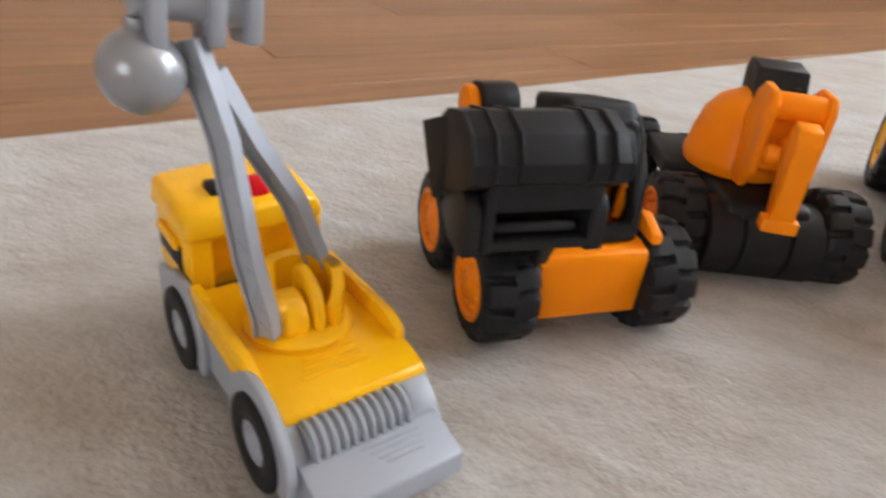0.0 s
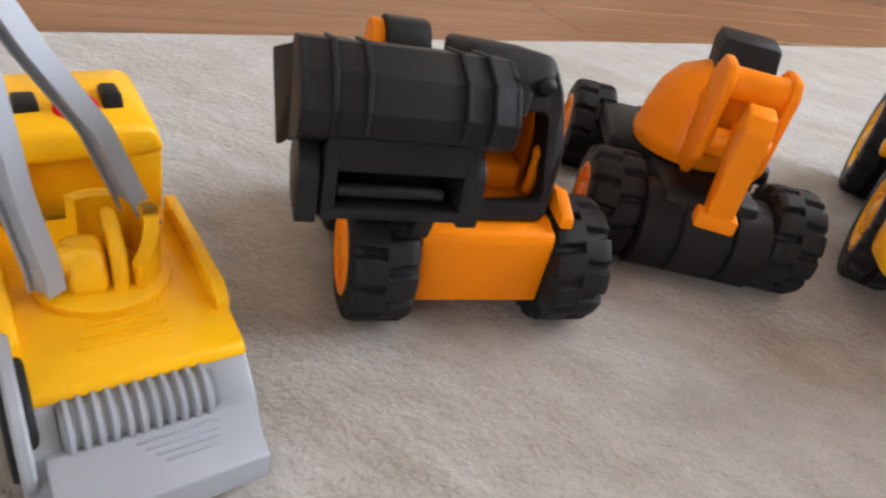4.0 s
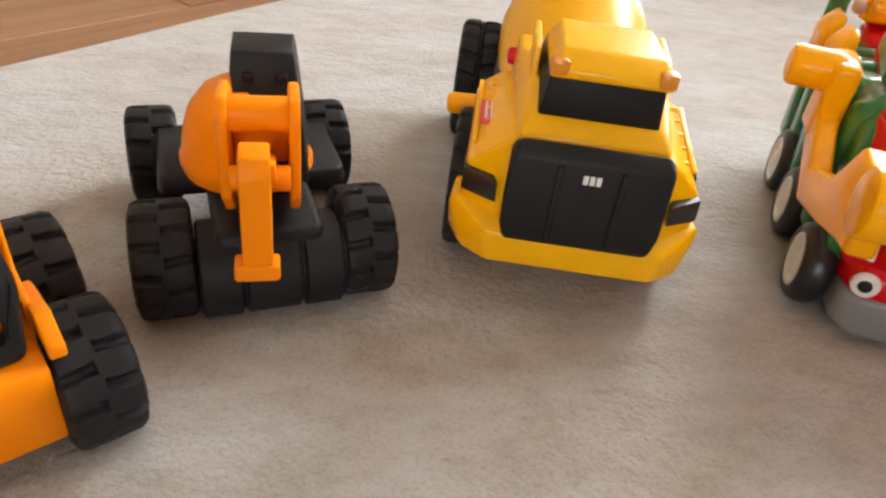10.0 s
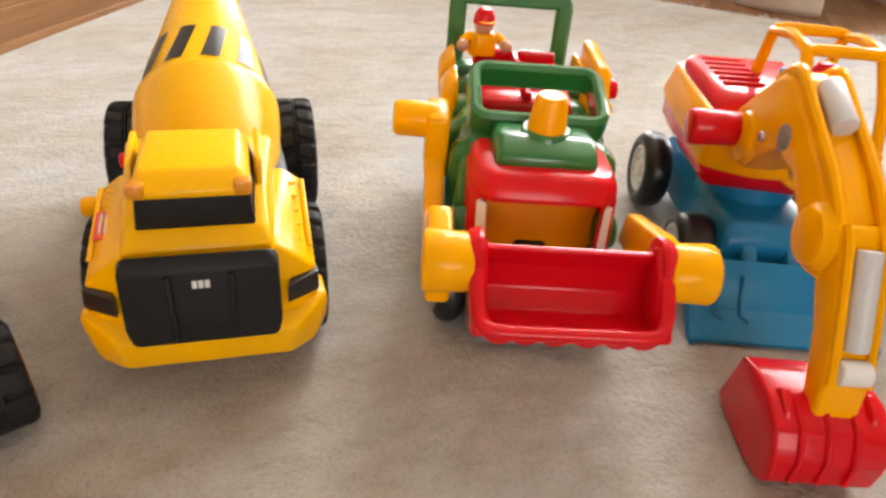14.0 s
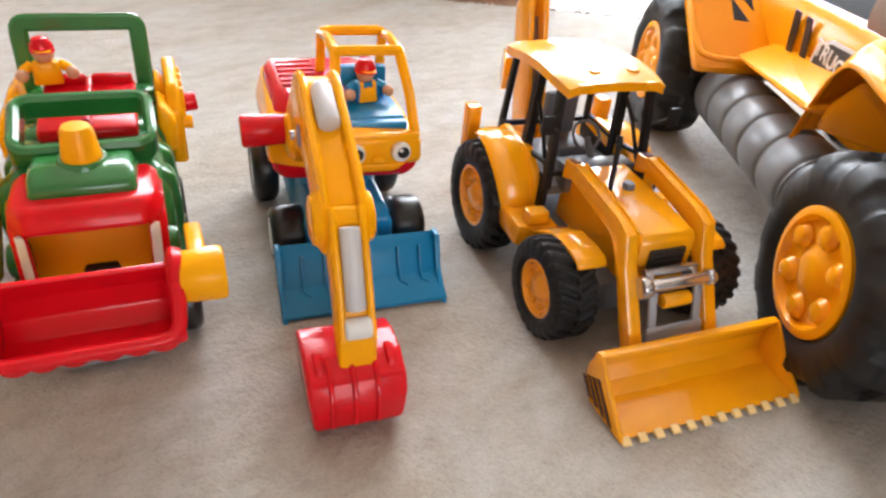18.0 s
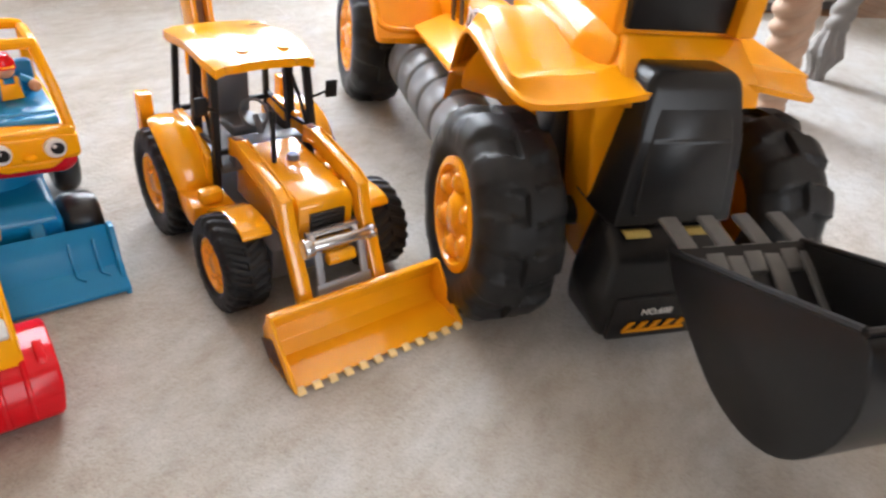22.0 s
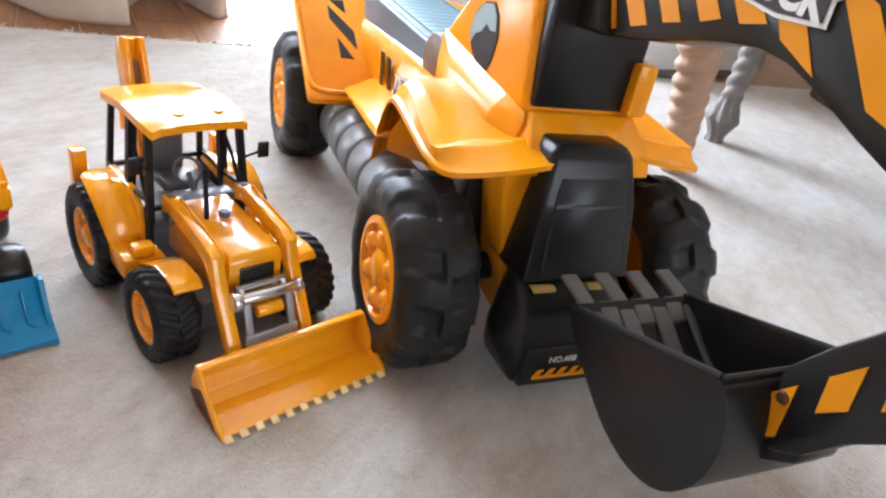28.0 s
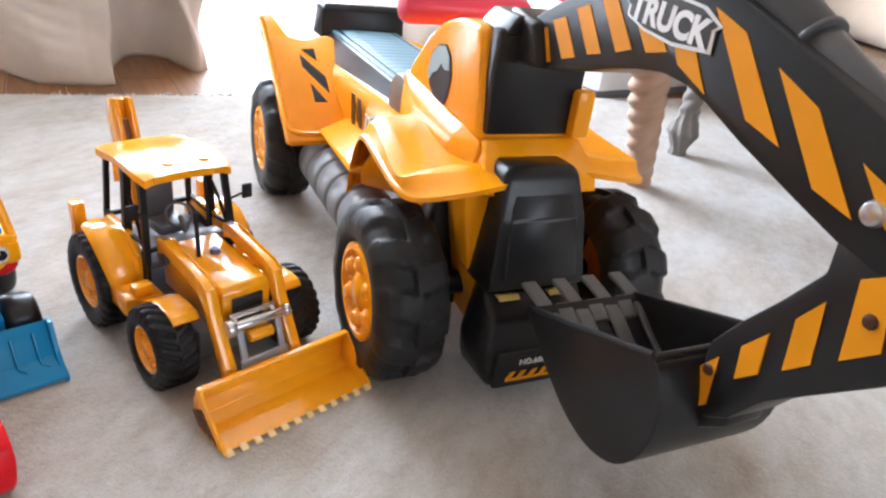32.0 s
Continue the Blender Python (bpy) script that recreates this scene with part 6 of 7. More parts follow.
def ride_on():
    t = thing("ride_on_digger", pose(1.0948, -0.1238, 0, 0, 0, -49), "large orange-yellow and black plastic ride-on digger", "ride-on toy", "toy vehicles on the rug")
    # front column and belly
    bm = B()
    hull(bm, [(-x if s < 0 else min(x, 0.05), y, z) for s in (-1, 1) for x, y, z in ((0.05, -0.03, 0.045), (0.058, -0.034, 0.1), (0.09, -0.038, 0.218), (0.046, 0.06, 0.05), (0.075, 0.08, 0.218))], 0.006, seg=3)
    part("front_column", bm, RIDE, t)
    bm = B()
    hull(bm, [(s * x, y, z) for s in (-1, 1) for x, y, z in ((0.07, 0.1, 0.12), (0.08, 0.1, 0.2), (0.066, 0.12, 0.24), (0.075, 0.66, 0.12), (0.085, 0.66, 0.2), (0.07, 0.64, 0.225))], 0.01, seg=3)
    body = part("body_shell", bm, RIDE, t, "glossy orange-yellow body shell")
    # mudguards: a shelf that arches over each front wheel, with a deep skirt round it
    rim_line = [(0.147, 0.162, 0.139), (0.149, 0.143, 0.19), (0.15, 0.122, 0.219), (0.15, 0.1, 0.2262), (0.151, 0.05, 0.2195), (0.152, -0.008, 0.2125), (0.143, -0.038, 0.211), (0.108, -0.056, 0.2195), (0.06, -0.063, 0.2295), (0.036, -0.046, 0.229)]
    band_line = [(0.14, 0.165, 0.15), (0.138, 0.15, 0.204), (0.137, 0.128, 0.2375), (0.138, 0.101, 0.2445), (0.144, 0.05, 0.2365), (0.1505, -0.01, 0.2285), (0.134, -0.018, 0.2315), (0.107, -0.023, 0.2345), (0.068, -0.03, 0.239), (0.036, -0.022, 0.236)]
    shelf_line = [(0.128, 0.168, 0.15), (0.126, 0.156, 0.207), (0.125, 0.135, 0.2425), (0.124, 0.105, 0.2488), (0.126, 0.05, 0.2392), (0.129, -0.004, 0.231), (0.12, -0.01, 0.233), (0.098, -0.0155, 0.2358), (0.065, -0.0245, 0.241), (0.035, -0.018, 0.2375)]
    crease_line = [(0.077, 0.17, 0.15), (0.077, 0.159, 0.21), (0.077, 0.138, 0.2455), (0.0775, 0.106, 0.2508), (0.078, 0.05, 0.2428), (0.078, 0.0, 0.2368), (0.076, -0.007, 0.2378), (0.07, -0.014, 0.2398), (0.059, -0.0215, 0.2438), (0.034, -0.014, 0.239)]
    for s in (-1, 1):
        wide, back = (1.0, 0.0) if s < 0 else (1.08, 0.02)  # the front is steered slightly to one side
        rows = []
        for k, (r, e, f, c) in enumerate(zip(*(smooth_path(line, 4) for line in (rim_line, band_line, shelf_line, crease_line)))):
            up = min(1.0, 0.35 + max(0.0, (30 - k) / 14))  # the cab's flare dies out at the front
            lip = r + Vector((-0.0004, 0, 0.0052))
            foot = lip.lerp(e, 0.22) + Vector((-0.0016, 0, -0.0006))
            row = [r, r.lerp(lip, 0.5) + Vector((0.0006, 0, 0)), lip, lip.lerp(foot, 0.5), foot, foot.lerp(e, 0.5), foot.lerp(e, 0.9), e, e.lerp(f, 0.12), e.lerp(f, 0.55), e.lerp(f, 0.93), f, f.lerp(c, 0.07), f.lerp(c, 0.5), f.lerp(c, 0.92), c]
            row += [c + Vector(d) * up for d in ((-0.004, 0, 0.0012), (-0.009, 0, 0.0025), (-0.018, 0, 0.004))]
            rows.append([(s * p.x * wide, p.y + back, p.z) for p in row])
        bm = B()
        sheet(bm, rows, 0.0035)
        part("front_mudguard", bm, RIDE, t, "orange-yellow mudguard with a rolled rim", 30)
        bm = B()
        hull(bm, [(s * x * wide, y + back, z) for x, y, z in ((0.065, 0.1, 0.15), (0.138, 0.146, 0.158), (0.065, 0.15, 0.14), (0.138, 0.138, 0.185), (0.065, 0.11, 0.225), (0.132, 0.118, 0.212))], 0.004)
        part("mudguard_lining", bm, RIDE, t)
    bm = B()
    hull(bm, [(q * x, y, z) for q in (-1, 1) for x, y, z in ((0.057, -0.009, 0.264), (0.06, 0.08, 0.266), (0.0625, -0.018, 0.25), (0.067, -0.04, 0.234), (0.066, -0.047, 0.216), (0.07, 0.09, 0.226), (0.066, 0.06, 0.252))], 0.008, seg=4)
    part("front_cowl", bm, RIDE, t, "orange-yellow front cowl below the cab", 50)
    # cab
    bm = B()
    cab_side = [(-0.004, 0.262), (0.004, 0.31), (0.014, 0.36), (0.026, 0.37), (0.075, 0.37), (0.112, 0.36), (0.15, 0.338), (0.19, 0.3), (0.225, 0.255), (0.22, 0.235), (0.02, 0.235)]
    prism(bm, cab_side, -0.064, 0.058, 0.007, seg=4)
    cab = part("cab", bm, RIDE, t, "rounded orange-yellow cab hood")
    for s in (-1, 1):
        bm = B()
        hull(bm, [(s * x - (0.003 if s > 0 else 0.0), y, z) for x, y, z in ((0.082, 0.17, 0.236), (0.085, 0.14, 0.238), (0.085, 0.03, 0.234), (0.07, -0.012, 0.236), (0.078, 0.18, 0.256), (0.079, 0.14, 0.2575), (0.078, 0.03, 0.2535), (0.0665, -0.012, 0.25), (0.0655, 0.205, 0.285), (0.0655, 0.14, 0.2775), (0.0655, 0.03, 0.2685), (0.062, -0.006, 0.262), (0.05, 0.2, 0.236), (0.05, -0.008, 0.236), (0.055, 0.205, 0.285))], 0.009, seg=4)
        part("cab_flare", bm, RIDE, cab, sharp=60)
    bm = B()
    box(bm, (-0.004, 0.001, 0.32), (0.108, 0.02, 0.105), 0.004)
    hull(bm, [(x, y, z) for x, y, z in ((-0.055, -0.012, 0.366), (0.05, -0.012, 0.366), (-0.052, 0.05, 0.372), (0.05, 0.05, 0.372), (-0.04, -0.01, 0.386), (0.038, -0.01, 0.386), (-0.04, 0.045, 0.388), (0.038, 0.045, 0.388))], 0.004, seg=3)
    part("front_panel", bm, RIDE_BLACK, t, "satin black front panel of the cab")
    bm = B()
    box(bm, (0.05, -0.008, 0.292), (0.022, 0.026, 0.05), 0.004)
    part("corner_block", bm, RIDE, t)
    for x in (-0.0645,):
        win = decal("painted_window", [(0.137, 0.3), (0.13, 0.322), (0.112, 0.335), (0.093, 0.338), (0.08, 0.328), (0.073, 0.308), (0.077, 0.285), (0.088, 0.267), (0.11, 0.273), (0.128, 0.286)], RIDE_BLACK, cab, x, 0.001, "black and pale blue window sticker")
        decal("window_glint", [(0.135, 0.302), (0.128, 0.321), (0.112, 0.333), (0.094, 0.336), (0.082, 0.327), (0.078, 0.313), (0.09, 0.311), (0.1, 0.316), (0.11, 0.305), (0.122, 0.301), (0.13, 0.29)], PALE_BLUE, win, x - 0.0011, 0.0006)
    bm = B()
    cyl(bm, (-0.07, 0.215, 0.243), (0.06, 0.215, 0.243), 0.034, 0.034, 0.004)
    part("hinge_drum", bm, mat("brown_grey_plastic", (0.16, 0.11, 0.08), 0.4), t)
    # black front guard and foot
    gx = -0.012  # the guard sits a little to one side
    bm = B()
    hull(bm, [(s * x + gx, y, z) for s in (-1, 1) for x, y, z in ((0.037, -0.053, 0.2505), (0.0445, -0.0565, 0.242), (0.049, -0.07, 0.2), (0.058, -0.086, 0.128), (0.05, -0.074, 0.2), (0.039, -0.061, 0.238), (0.036, -0.02, 0.2495), (0.043, -0.016, 0.242), (0.056, -0.01, 0.122), (0.056, -0.07, 0.122))], 0.005, seg=3)
    guard = part("front_guard", bm, RIDE_BLACK, t, "tall satin black front guard")
    bm = B()
    hull(bm, [(s * x + gx, y, z) for s in (-1, 1) for x, y, z in ((0.044, -0.0885, 0.138), (0.034, -0.0625, 0.232), (0.044, -0.075, 0.138), (0.034, -0.055, 0.232), (0.041, -0.0755, 0.2))], 0.003)
    part("guard_panel", bm, RIDE_BLACK, guard)
    bm = B()
    hull(bm, [(s * x + gx, y, z) for s in (-1, 1) for x, y, z in ((0.06, -0.074, 0.127), (0.071, -0.06, 0.075), (0.07, -0.072, 0.06), (0.054, -0.098, 0.1), (0.057, -0.104, 0.064), (0.05, -0.03, 0.016), (0.046, -0.09, 0.012), (0.048, -0.1, 0.02), (0.04, -0.03, 0.122))], 0.005, seg=3)
    box(bm, (gx, -0.103, 0.042), (0.094, 0.008, 0.046), 0.004)
    foot = part("front_foot", bm, RIDE_BLACK, t, "black front foot with a printed label")
    m_lab = pose(gx - 0.004, -0.1085, 0.051, 90, 0, 0)
    text_part("printed_number", "NO.608", 0.0095, m_lab, WHITE, foot, "white printed model number")
    part("label_bar", prism(B(), [(-0.1092, 0.029), (-0.1092, 0.0325), (-0.1082, 0.0325), (-0.1082, 0.029)], gx - 0.034, gx + 0.03, 0), STICKER_YELLOW, foot, "yellow printed hazard band")
    for k in range(5):
        u = gx - 0.034 + 0.0135 * k
        part("hazard_bar", hull(B(), [(x, y, z) for y in (-0.1092, -0.1082) for x, z in ((u, 0.033), (u + 0.0065, 0.033), (u + 0.0115, 0.0405), (u + 0.005, 0.0405))], 0), STICKER_YELLOW, foot)
    for x in (gx - 0.036, gx + 0.024):
        bm = B()
        hull(bm, [(x + d, y, z) for d in (-0.012, 0.012) for y, z in ((-0.0935, 0.1225), (-0.088, 0.125), (-0.08, 0.122), (-0.0935, 0.12))], 0.001)
        part("yellow_tab", bm, STICKER_PALE, guard)
    # side boards, tanks
    for s in (-1, 1):
        bm = B()
        hull(bm, [(s * x, y, z) for x, y, z in ((0.07, 0.13, 0.2), (0.15, 0.14, 0.18), (0.15, 0.15, 0.17), (0.07, 0.14, 0.17), (0.07, 0.4, 0.17), (0.13, 0.38, 0.152), (0.07, 0.38, 0.14))], 0.005, seg=3)
        part("side_board", bm, RIDE, t)
        prof = [(0, 0), (0.04, 0.0), (0.046, 0.006)]
        for k in range(5):
            h = 0.01 + 0.055 * k
            prof += [(0.046, h), (0.0475, h + 0.003), (0.0475, h + 0.043), (0.046, h + 0.046), (0.044, h + 0.048), (0.044, h + 0.053)]
        prof += [(0.046, 0.284), (0.04, 0.29), (0, 0.29)]
        bm = B()
        lathe(bm, [(r * 0.86, h) for r, h in prof], pose(s * 0.106, 0.43, 0.09, 90), 32)
        part("side_tank", bm, TANK_GREY, t, "grey ribbed side tank")
        # rear mudguard: a leaning wing in front of and over the wheel
        bm = B()
        tilt = Matrix(((0, 1, 0, 0), (-0.536, 0, 0.844, 0.523), (0.844, 0, 0.536, 0.234), (0, 0, 0, 1)))
        outline = rounded_outline([(0.06, -0.14), (0.085, -0.178), (0.176, -0.18), (0.176, 0.03), (0.18, 0.084), (0.158, 0.096), (0.138, 0.04), (0.112, 0.032), (0.072, 0.05), (0.058, 0.04)], 0.011)
        prism(bm, [(s * u, v) for u, v in outline], -0.011, 0.0, 0.003, tilt)
        # folded bottom lip and rolled outer edge
        tube(bm, [tilt @ Vector((0.0, s * u, v)) for u, v in smooth_path2([(0.08, -0.166), (0.12, -0.167), (0.16, -0.164), (0.1715, -0.14), (0.1725, -0.05), (0.174, 0.04), (0.1755, 0.082)])], 0.0045, k=8, up=(0, -0.5, 0.8))
        rear = part("rear_mudguard", bm, RIDE, t, "orange-yellow rear mudguard wing")
        if s < 0:
            lean = Matrix(((1, 0, 0, -0.126), (0, 0.844, -0.536, 0.523), (0, 0.536, 0.844, 0.234), (0, 0, 0, 1)))
            for poly in ([(0, 0), (0, -0.026), (0.034, -0.083), (0.034, -0.049)], [(0.007, -0.063), (0.007, -0.101), (0.026, -0.102)], [(0.005, 0.012), (0.026, 0.014), (0.026, -0.012)]):
                hull_bm = hull(B(), [(x, y, z) for x, y in poly for z in (-0.003, 0.0012)], 0, lean)
                part("hazard_shape", hull_bm, RIDE_BLACK, rear)
            for poly in ([(0.33, 0.142), (0.345, 0.142), (0.36, 0.216), (0.345, 0.216)], [(0.3, 0.17), (0.314, 0.17), (0.33, 0.216), (0.316, 0.216)]):
                decal("hazard_shape", poly, RIDE_BLACK, body, -0.0845, 0.0012)
            sg = decal("small_sign", [(0.2, 0.19), (0.215, 0.182), (0.29, 0.168), (0.286, 0.2), (0.26, 0.21), (0.21, 0.212)], WHITE, body, -0.0858, 0.0008, "small truck name sticker")
            decal("sign_field", [(0.205, 0.191), (0.217, 0.185), (0.285, 0.172), (0.281, 0.198), (0.258, 0.206), (0.213, 0.208)], STRIPE_BLACK, sg, -0.0868, 0.0006)
            text_part("sign_text", "TRUCK", 0.024, pose(-0.0876, 0.246, 0.191, 90, 0, -90) @ pose(0, 0, 0, 0, 0, -8), WHITE, sg, "white sign letters")
    # seat: a black tub with a ribbed pad
    bm = B()
    sx = 0.006
    hull(bm, [(sx + s * x, y, z) for s in (-1, 1) for x, y, z in ((0.064, 0.235, 0.2545), (0.064, 0.61, 0.262), (0.08, 0.215, 0.205), (0.082, 0.63, 0.21))], 0.004, seg=3)
    hull(bm, [(sx + s * x, y, z) for s in (-1, 1) for x, y, z in ((0.076, 0.6, 0.25), (0.078, 0.655, 0.25), (0.075, 0.604, 0.297), (0.067, 0.614, 0.306), (0.073, 0.65, 0.303), (0.076, 0.66, 0.25))], 0.008, seg=3)
    seat = part("seat", bm, SEAT_BLACK, t, "shiny black seat with a ribbed pad")
    bm = B()
    hull(bm, [(sx + s * x, y, z) for s in (-1, 1) for x, y, z in ((0.061, 0.24, 0.2535), (0.061, 0.598, 0.2605), (0.059, 0.242, 0.2575), (0.059, 0.596, 0.2645))], 0.001)
    part("pad_border", bm, PAD_SHEEN, seat, "smooth glossy border of the pad")
    bm = B()
    rows = []
    for k in range(121):
        v = k / 120
        z = 0.2598 + 0.0068 * v + 0.0012 * (abs(math.sin(v * math.pi * 15)) - 0.4)
        rows.append([(sx + 0.047 * u, 0.255 + 0.334 * v, z - 0.0018 * u**8) for u in (-1, -0.9, -0.6, -0.3, 0, 0.3, 0.6, 0.9, 1)])
    sheet(bm, rows, 0.003)
    part("seat_pad", bm, PAD_SHEEN, seat, "glossy ribbed seat pad, coloured blue-grey like reflected sky", 60)
    for e in (-1, 1):
        part("pad_seam", sweep(B(), [(sx + e * 0.0495, 0.255, 0.2585), (sx + e * 0.0495, 0.59, 0.2652)], rect_prof(0.0022, 0.0012, 0.0003)), SEAT_BLACK, seat)
    bm = B()
    cyl(bm, (-0.088, 0.186, 0.362), (0.09, 0.192, 0.362), 0.0185, 0.0185, 0.012)
    part("handlebar", bm, PINK, t, "pink-red handlebar")
    bm = B()
    tube(bm, smooth_path([(0.082, 0.125, 0.392), (0.086, 0.122, 0.415), (0.09, 0.115, 0.45)]), 0.019, k=14)
    part("side_grip", bm, PINK, t)
    # digger arm
    arm_top = [(0.03, 0.372), (-0.012, 0.387), (-0.048, 0.405), (-0.116, 0.434), (-0.154, 0.451), (-0.18, 0.459), (-0.205, 0.458), (-0.23, 0.446), (-0.275, 0.43), (-0.325, 0.411), (-0.375, 0.392), (-0.412, 0.374), (-0.43, 0.35), (-0.425, 0.325), (-0.4, 0.314)]
    arm_bot = [(-0.371, 0.321), (-0.336, 0.333), (-0.286, 0.351), (-0.25, 0.366), (-0.225, 0.374), (-0.2, 0.3765), (-0.172, 0.373), (-0.14, 0.366), (-0.106, 0.356), (-0.05, 0.346), (0.03, 0.335)]
    bm = B()
    prism(bm, arm_top + arm_bot, -0.025, 0.025, 0.003, seg=2)
    arm = part("arm", bm, RIDE_BLACK, t, "long satin black digger arm with yellow stripes")
    bm = B()
    hull(bm, [(x, y, z) for x in (-0.036, 0.036) for y, z in ((0.02, 0.34), (0.02, 0.392), (-0.03, 0.345), (-0.03, 0.384), (-0.05, 0.345), (-0.045, 0.352))], 0.006, seg=3)
    part("arm_root", bm, RIDE_BLACK, arm)
    stripes = (((-0.018, 0.376), (-0.038, 0.381), (-0.052, 0.353), (-0.037, 0.347)), ((-0.045, 0.3885), (-0.064, 0.395), (-0.089, 0.3645), (-0.07, 0.359)), ((-0.078, 0.404), (-0.096, 0.41), (-0.124, 0.375), (-0.106, 0.3705)), ((-0.109, 0.419), (-0.126, 0.425), (-0.161, 0.386), (-0.143, 0.38)), ((-0.138, 0.432), (-0.158, 0.438), (-0.2, 0.392), (-0.178, 0.387)), ((-0.176, 0.444), (-0.2, 0.438), (-0.246, 0.373), (-0.214, 0.386)), ((-0.235, 0.429), (-0.266, 0.418), (-0.316, 0.359), (-0.286, 0.367)), ((-0.298, 0.403), (-0.333, 0.388), (-0.376, 0.337), (-0.347, 0.344)), ((-0.37, 0.368), (-0.4, 0.356), (-0.412, 0.338), (-0.395, 0.34)))
    for p in stripes:
        decal("stripe", p, STICKER_YELLOW, arm, -0.025, 0.0009, "slanted yellow sticker stripe")
    outline = [(-0.138, 0.4235), (-0.15, 0.428), (-0.2, 0.4315), (-0.228, 0.428), (-0.247, 0.4175), (-0.241, 0.414), (-0.242, 0.399), (-0.205, 0.397), (-0.17, 0.402), (-0.148, 0.41), (-0.148, 0.418)]
    sign = decal("name_sign", outline, WHITE, arm, -0.026, 0.0008, "black name sign with white border")
    cy, cz = sum(p[0] for p in outline) / len(outline), sum(p[1] for p in outline) / len(outline)
    decal("sign_field", [(cy + (y - cy) * 0.93, cz + (z - cz) * 0.84) for y, z in outline], STRIPE_BLACK, sign, -0.0269, 0.0006)
    text_part("sign_text", "TRUCK", 0.0255, pose(-0.0276, -0.1945, 0.4135, 90, 0, -90) @ pose(0, 0, 0, 0, 0, -5.5), WHITE, sign, "white block letters", bold=0.045)
    bm = B()
    cyl(bm, (0, -0.19, 0.4785), (0, -0.3, 0.418), 0.0165, 0.0165, 0.003, seg=28)
    cyl(bm, (0, -0.295, 0.4208), (0, -0.405, 0.36), 0.0145, 0.0145, 0.002, seg=28)
    cyl(bm, (0, -0.296, 0.4202), (0, -0.3, 0.418), 0.0185, 0.0185, 0.001, seg=28)
    part("ram", bm, TUBE_GREY, arm, "thick black hydraulic ram tube")
    for y, z, r in ((-0.386, 0.345, 0.008), (-0.02, 0.365, 0.005)):
        part("bolt", cyl(B(), (-0.024, y, z), (-0.0285, y, z), r, r * 0.85, 0.0012, seg=16), CHROME, arm)
    # stick
    stick_pts = [(-0.314, 0.214), (-0.332, 0.243), (-0.352, 0.27), (-0.373, 0.302), (-0.372, 0.322), (-0.395, 0.348), (-0.425, 0.35), (-0.448, 0.325), (-0.446, 0.285), (-0.428, 0.26), (-0.387, 0.221), (-0.366, 0.2), (-0.348, 0.172), (-0.33, 0.158), (-0.318, 0.16)]
    bm = B()
    prism(bm, stick_pts, -0.0245, 0.0245, 0.003)
    stick = part("stick", bm, RIDE_BLACK, t, "satin black digger stick")
    for p in (((-0.313, 0.192), (-0.3265, 0.21), (-0.329, 0.17), (-0.321, 0.162)), ((-0.34, 0.228), (-0.355, 0.248), (-0.358, 0.218), (-0.343, 0.203)), ((-0.368, 0.267), (-0.381, 0.287), (-0.387, 0.246), (-0.372, 0.231)), ((-0.394, 0.309), (-0.41, 0.32), (-0.42, 0.277), (-0.401, 0.259))):
        decal("stripe", p, STICKER_YELLOW, stick, -0.0245, 0.0009, "slanted yellow sticker stripe")
    for y, z in ((-0.322, 0.196), (-0.408, 0.29)):
        part("bolt", cyl(B(), (-0.024, y, z), (-0.0275, y, z), 0.005, 0.004, 0.001, seg=16), mat("brown_metal_bolt", (0.1, 0.05, 0.03), 0.4, metal=0.6), stick)
    # scoop
    wall = [(-0.148, 0.146), (-0.165, 0.128), (-0.2, 0.105), (-0.235, 0.088), (-0.27, 0.084), (-0.3, 0.096), (-0.32, 0.125), (-0.325, 0.16), (-0.314, 0.194), (-0.304, 0.2)]
    inn = [(-0.303, 0.193), (-0.318, 0.16), (-0.313, 0.13), (-0.296, 0.104), (-0.27, 0.092), (-0.238, 0.096), (-0.204, 0.112), (-0.17, 0.134), (-0.152, 0.15)]
    bm = B()
    hw = 0.0625
    # swept shell with rounded corners where floor and cheeks meet
    fine = smooth_path([(0, y, z) for y, z in wall], 3)
    fin_i = smooth_path([(0, y, z) for y, z in reversed(inn)], 3)
    prism(bm, [(p.y, p.z) for p in fine] + [(p.y, p.z) for p in reversed(fin_i)], -hw, hw, 0)
    for s in (-1, 1):
        prism(bm, [(p.y, p.z) for p in fine] + [(-0.302, 0.203), (-0.225, 0.173)], s * (hw - 0.004), s * (hw + 0.001), 0.0018)
        tube(bm, [(s * (hw - 0.001), y, z) for y, z in ((-0.148, 0.147), (-0.225, 0.174), (-0.304, 0.202))], 0.0028, k=8, up=(1, 0, 0))
    tube(bm, [(-hw, -0.305, 0.201), (hw, -0.305, 0.201)], 0.0028, k=8)
    hull(bm, [(x, y, z) for x in (-0.02, 0.02) for y, z in ((-0.31, 0.13), (-0.31, 0.21), (-0.345, 0.16), (-0.335, 0.215), (-0.345, 0.19))], 0.004)
    scoop = part("scoop", bm, RIDE_BLACK, t, "deep satin black digger scoop")
    for k in range(4):
        x = -0.0445 + 0.0345 * k
        bm = B()
        sweep(bm, smooth_path([(x, -0.114, 0.152), (x, -0.14, 0.1475), (x + 0.001, -0.165, 0.139), (x + 0.002, -0.19, 0.122), (x + 0.002, -0.22, 0.106)], 3), rect_prof(0.016, 0.0045, 0.0012))
        part("scoop_tooth", bm, STEEL, scoop, "worn grey scoop tooth")
    bm = B()
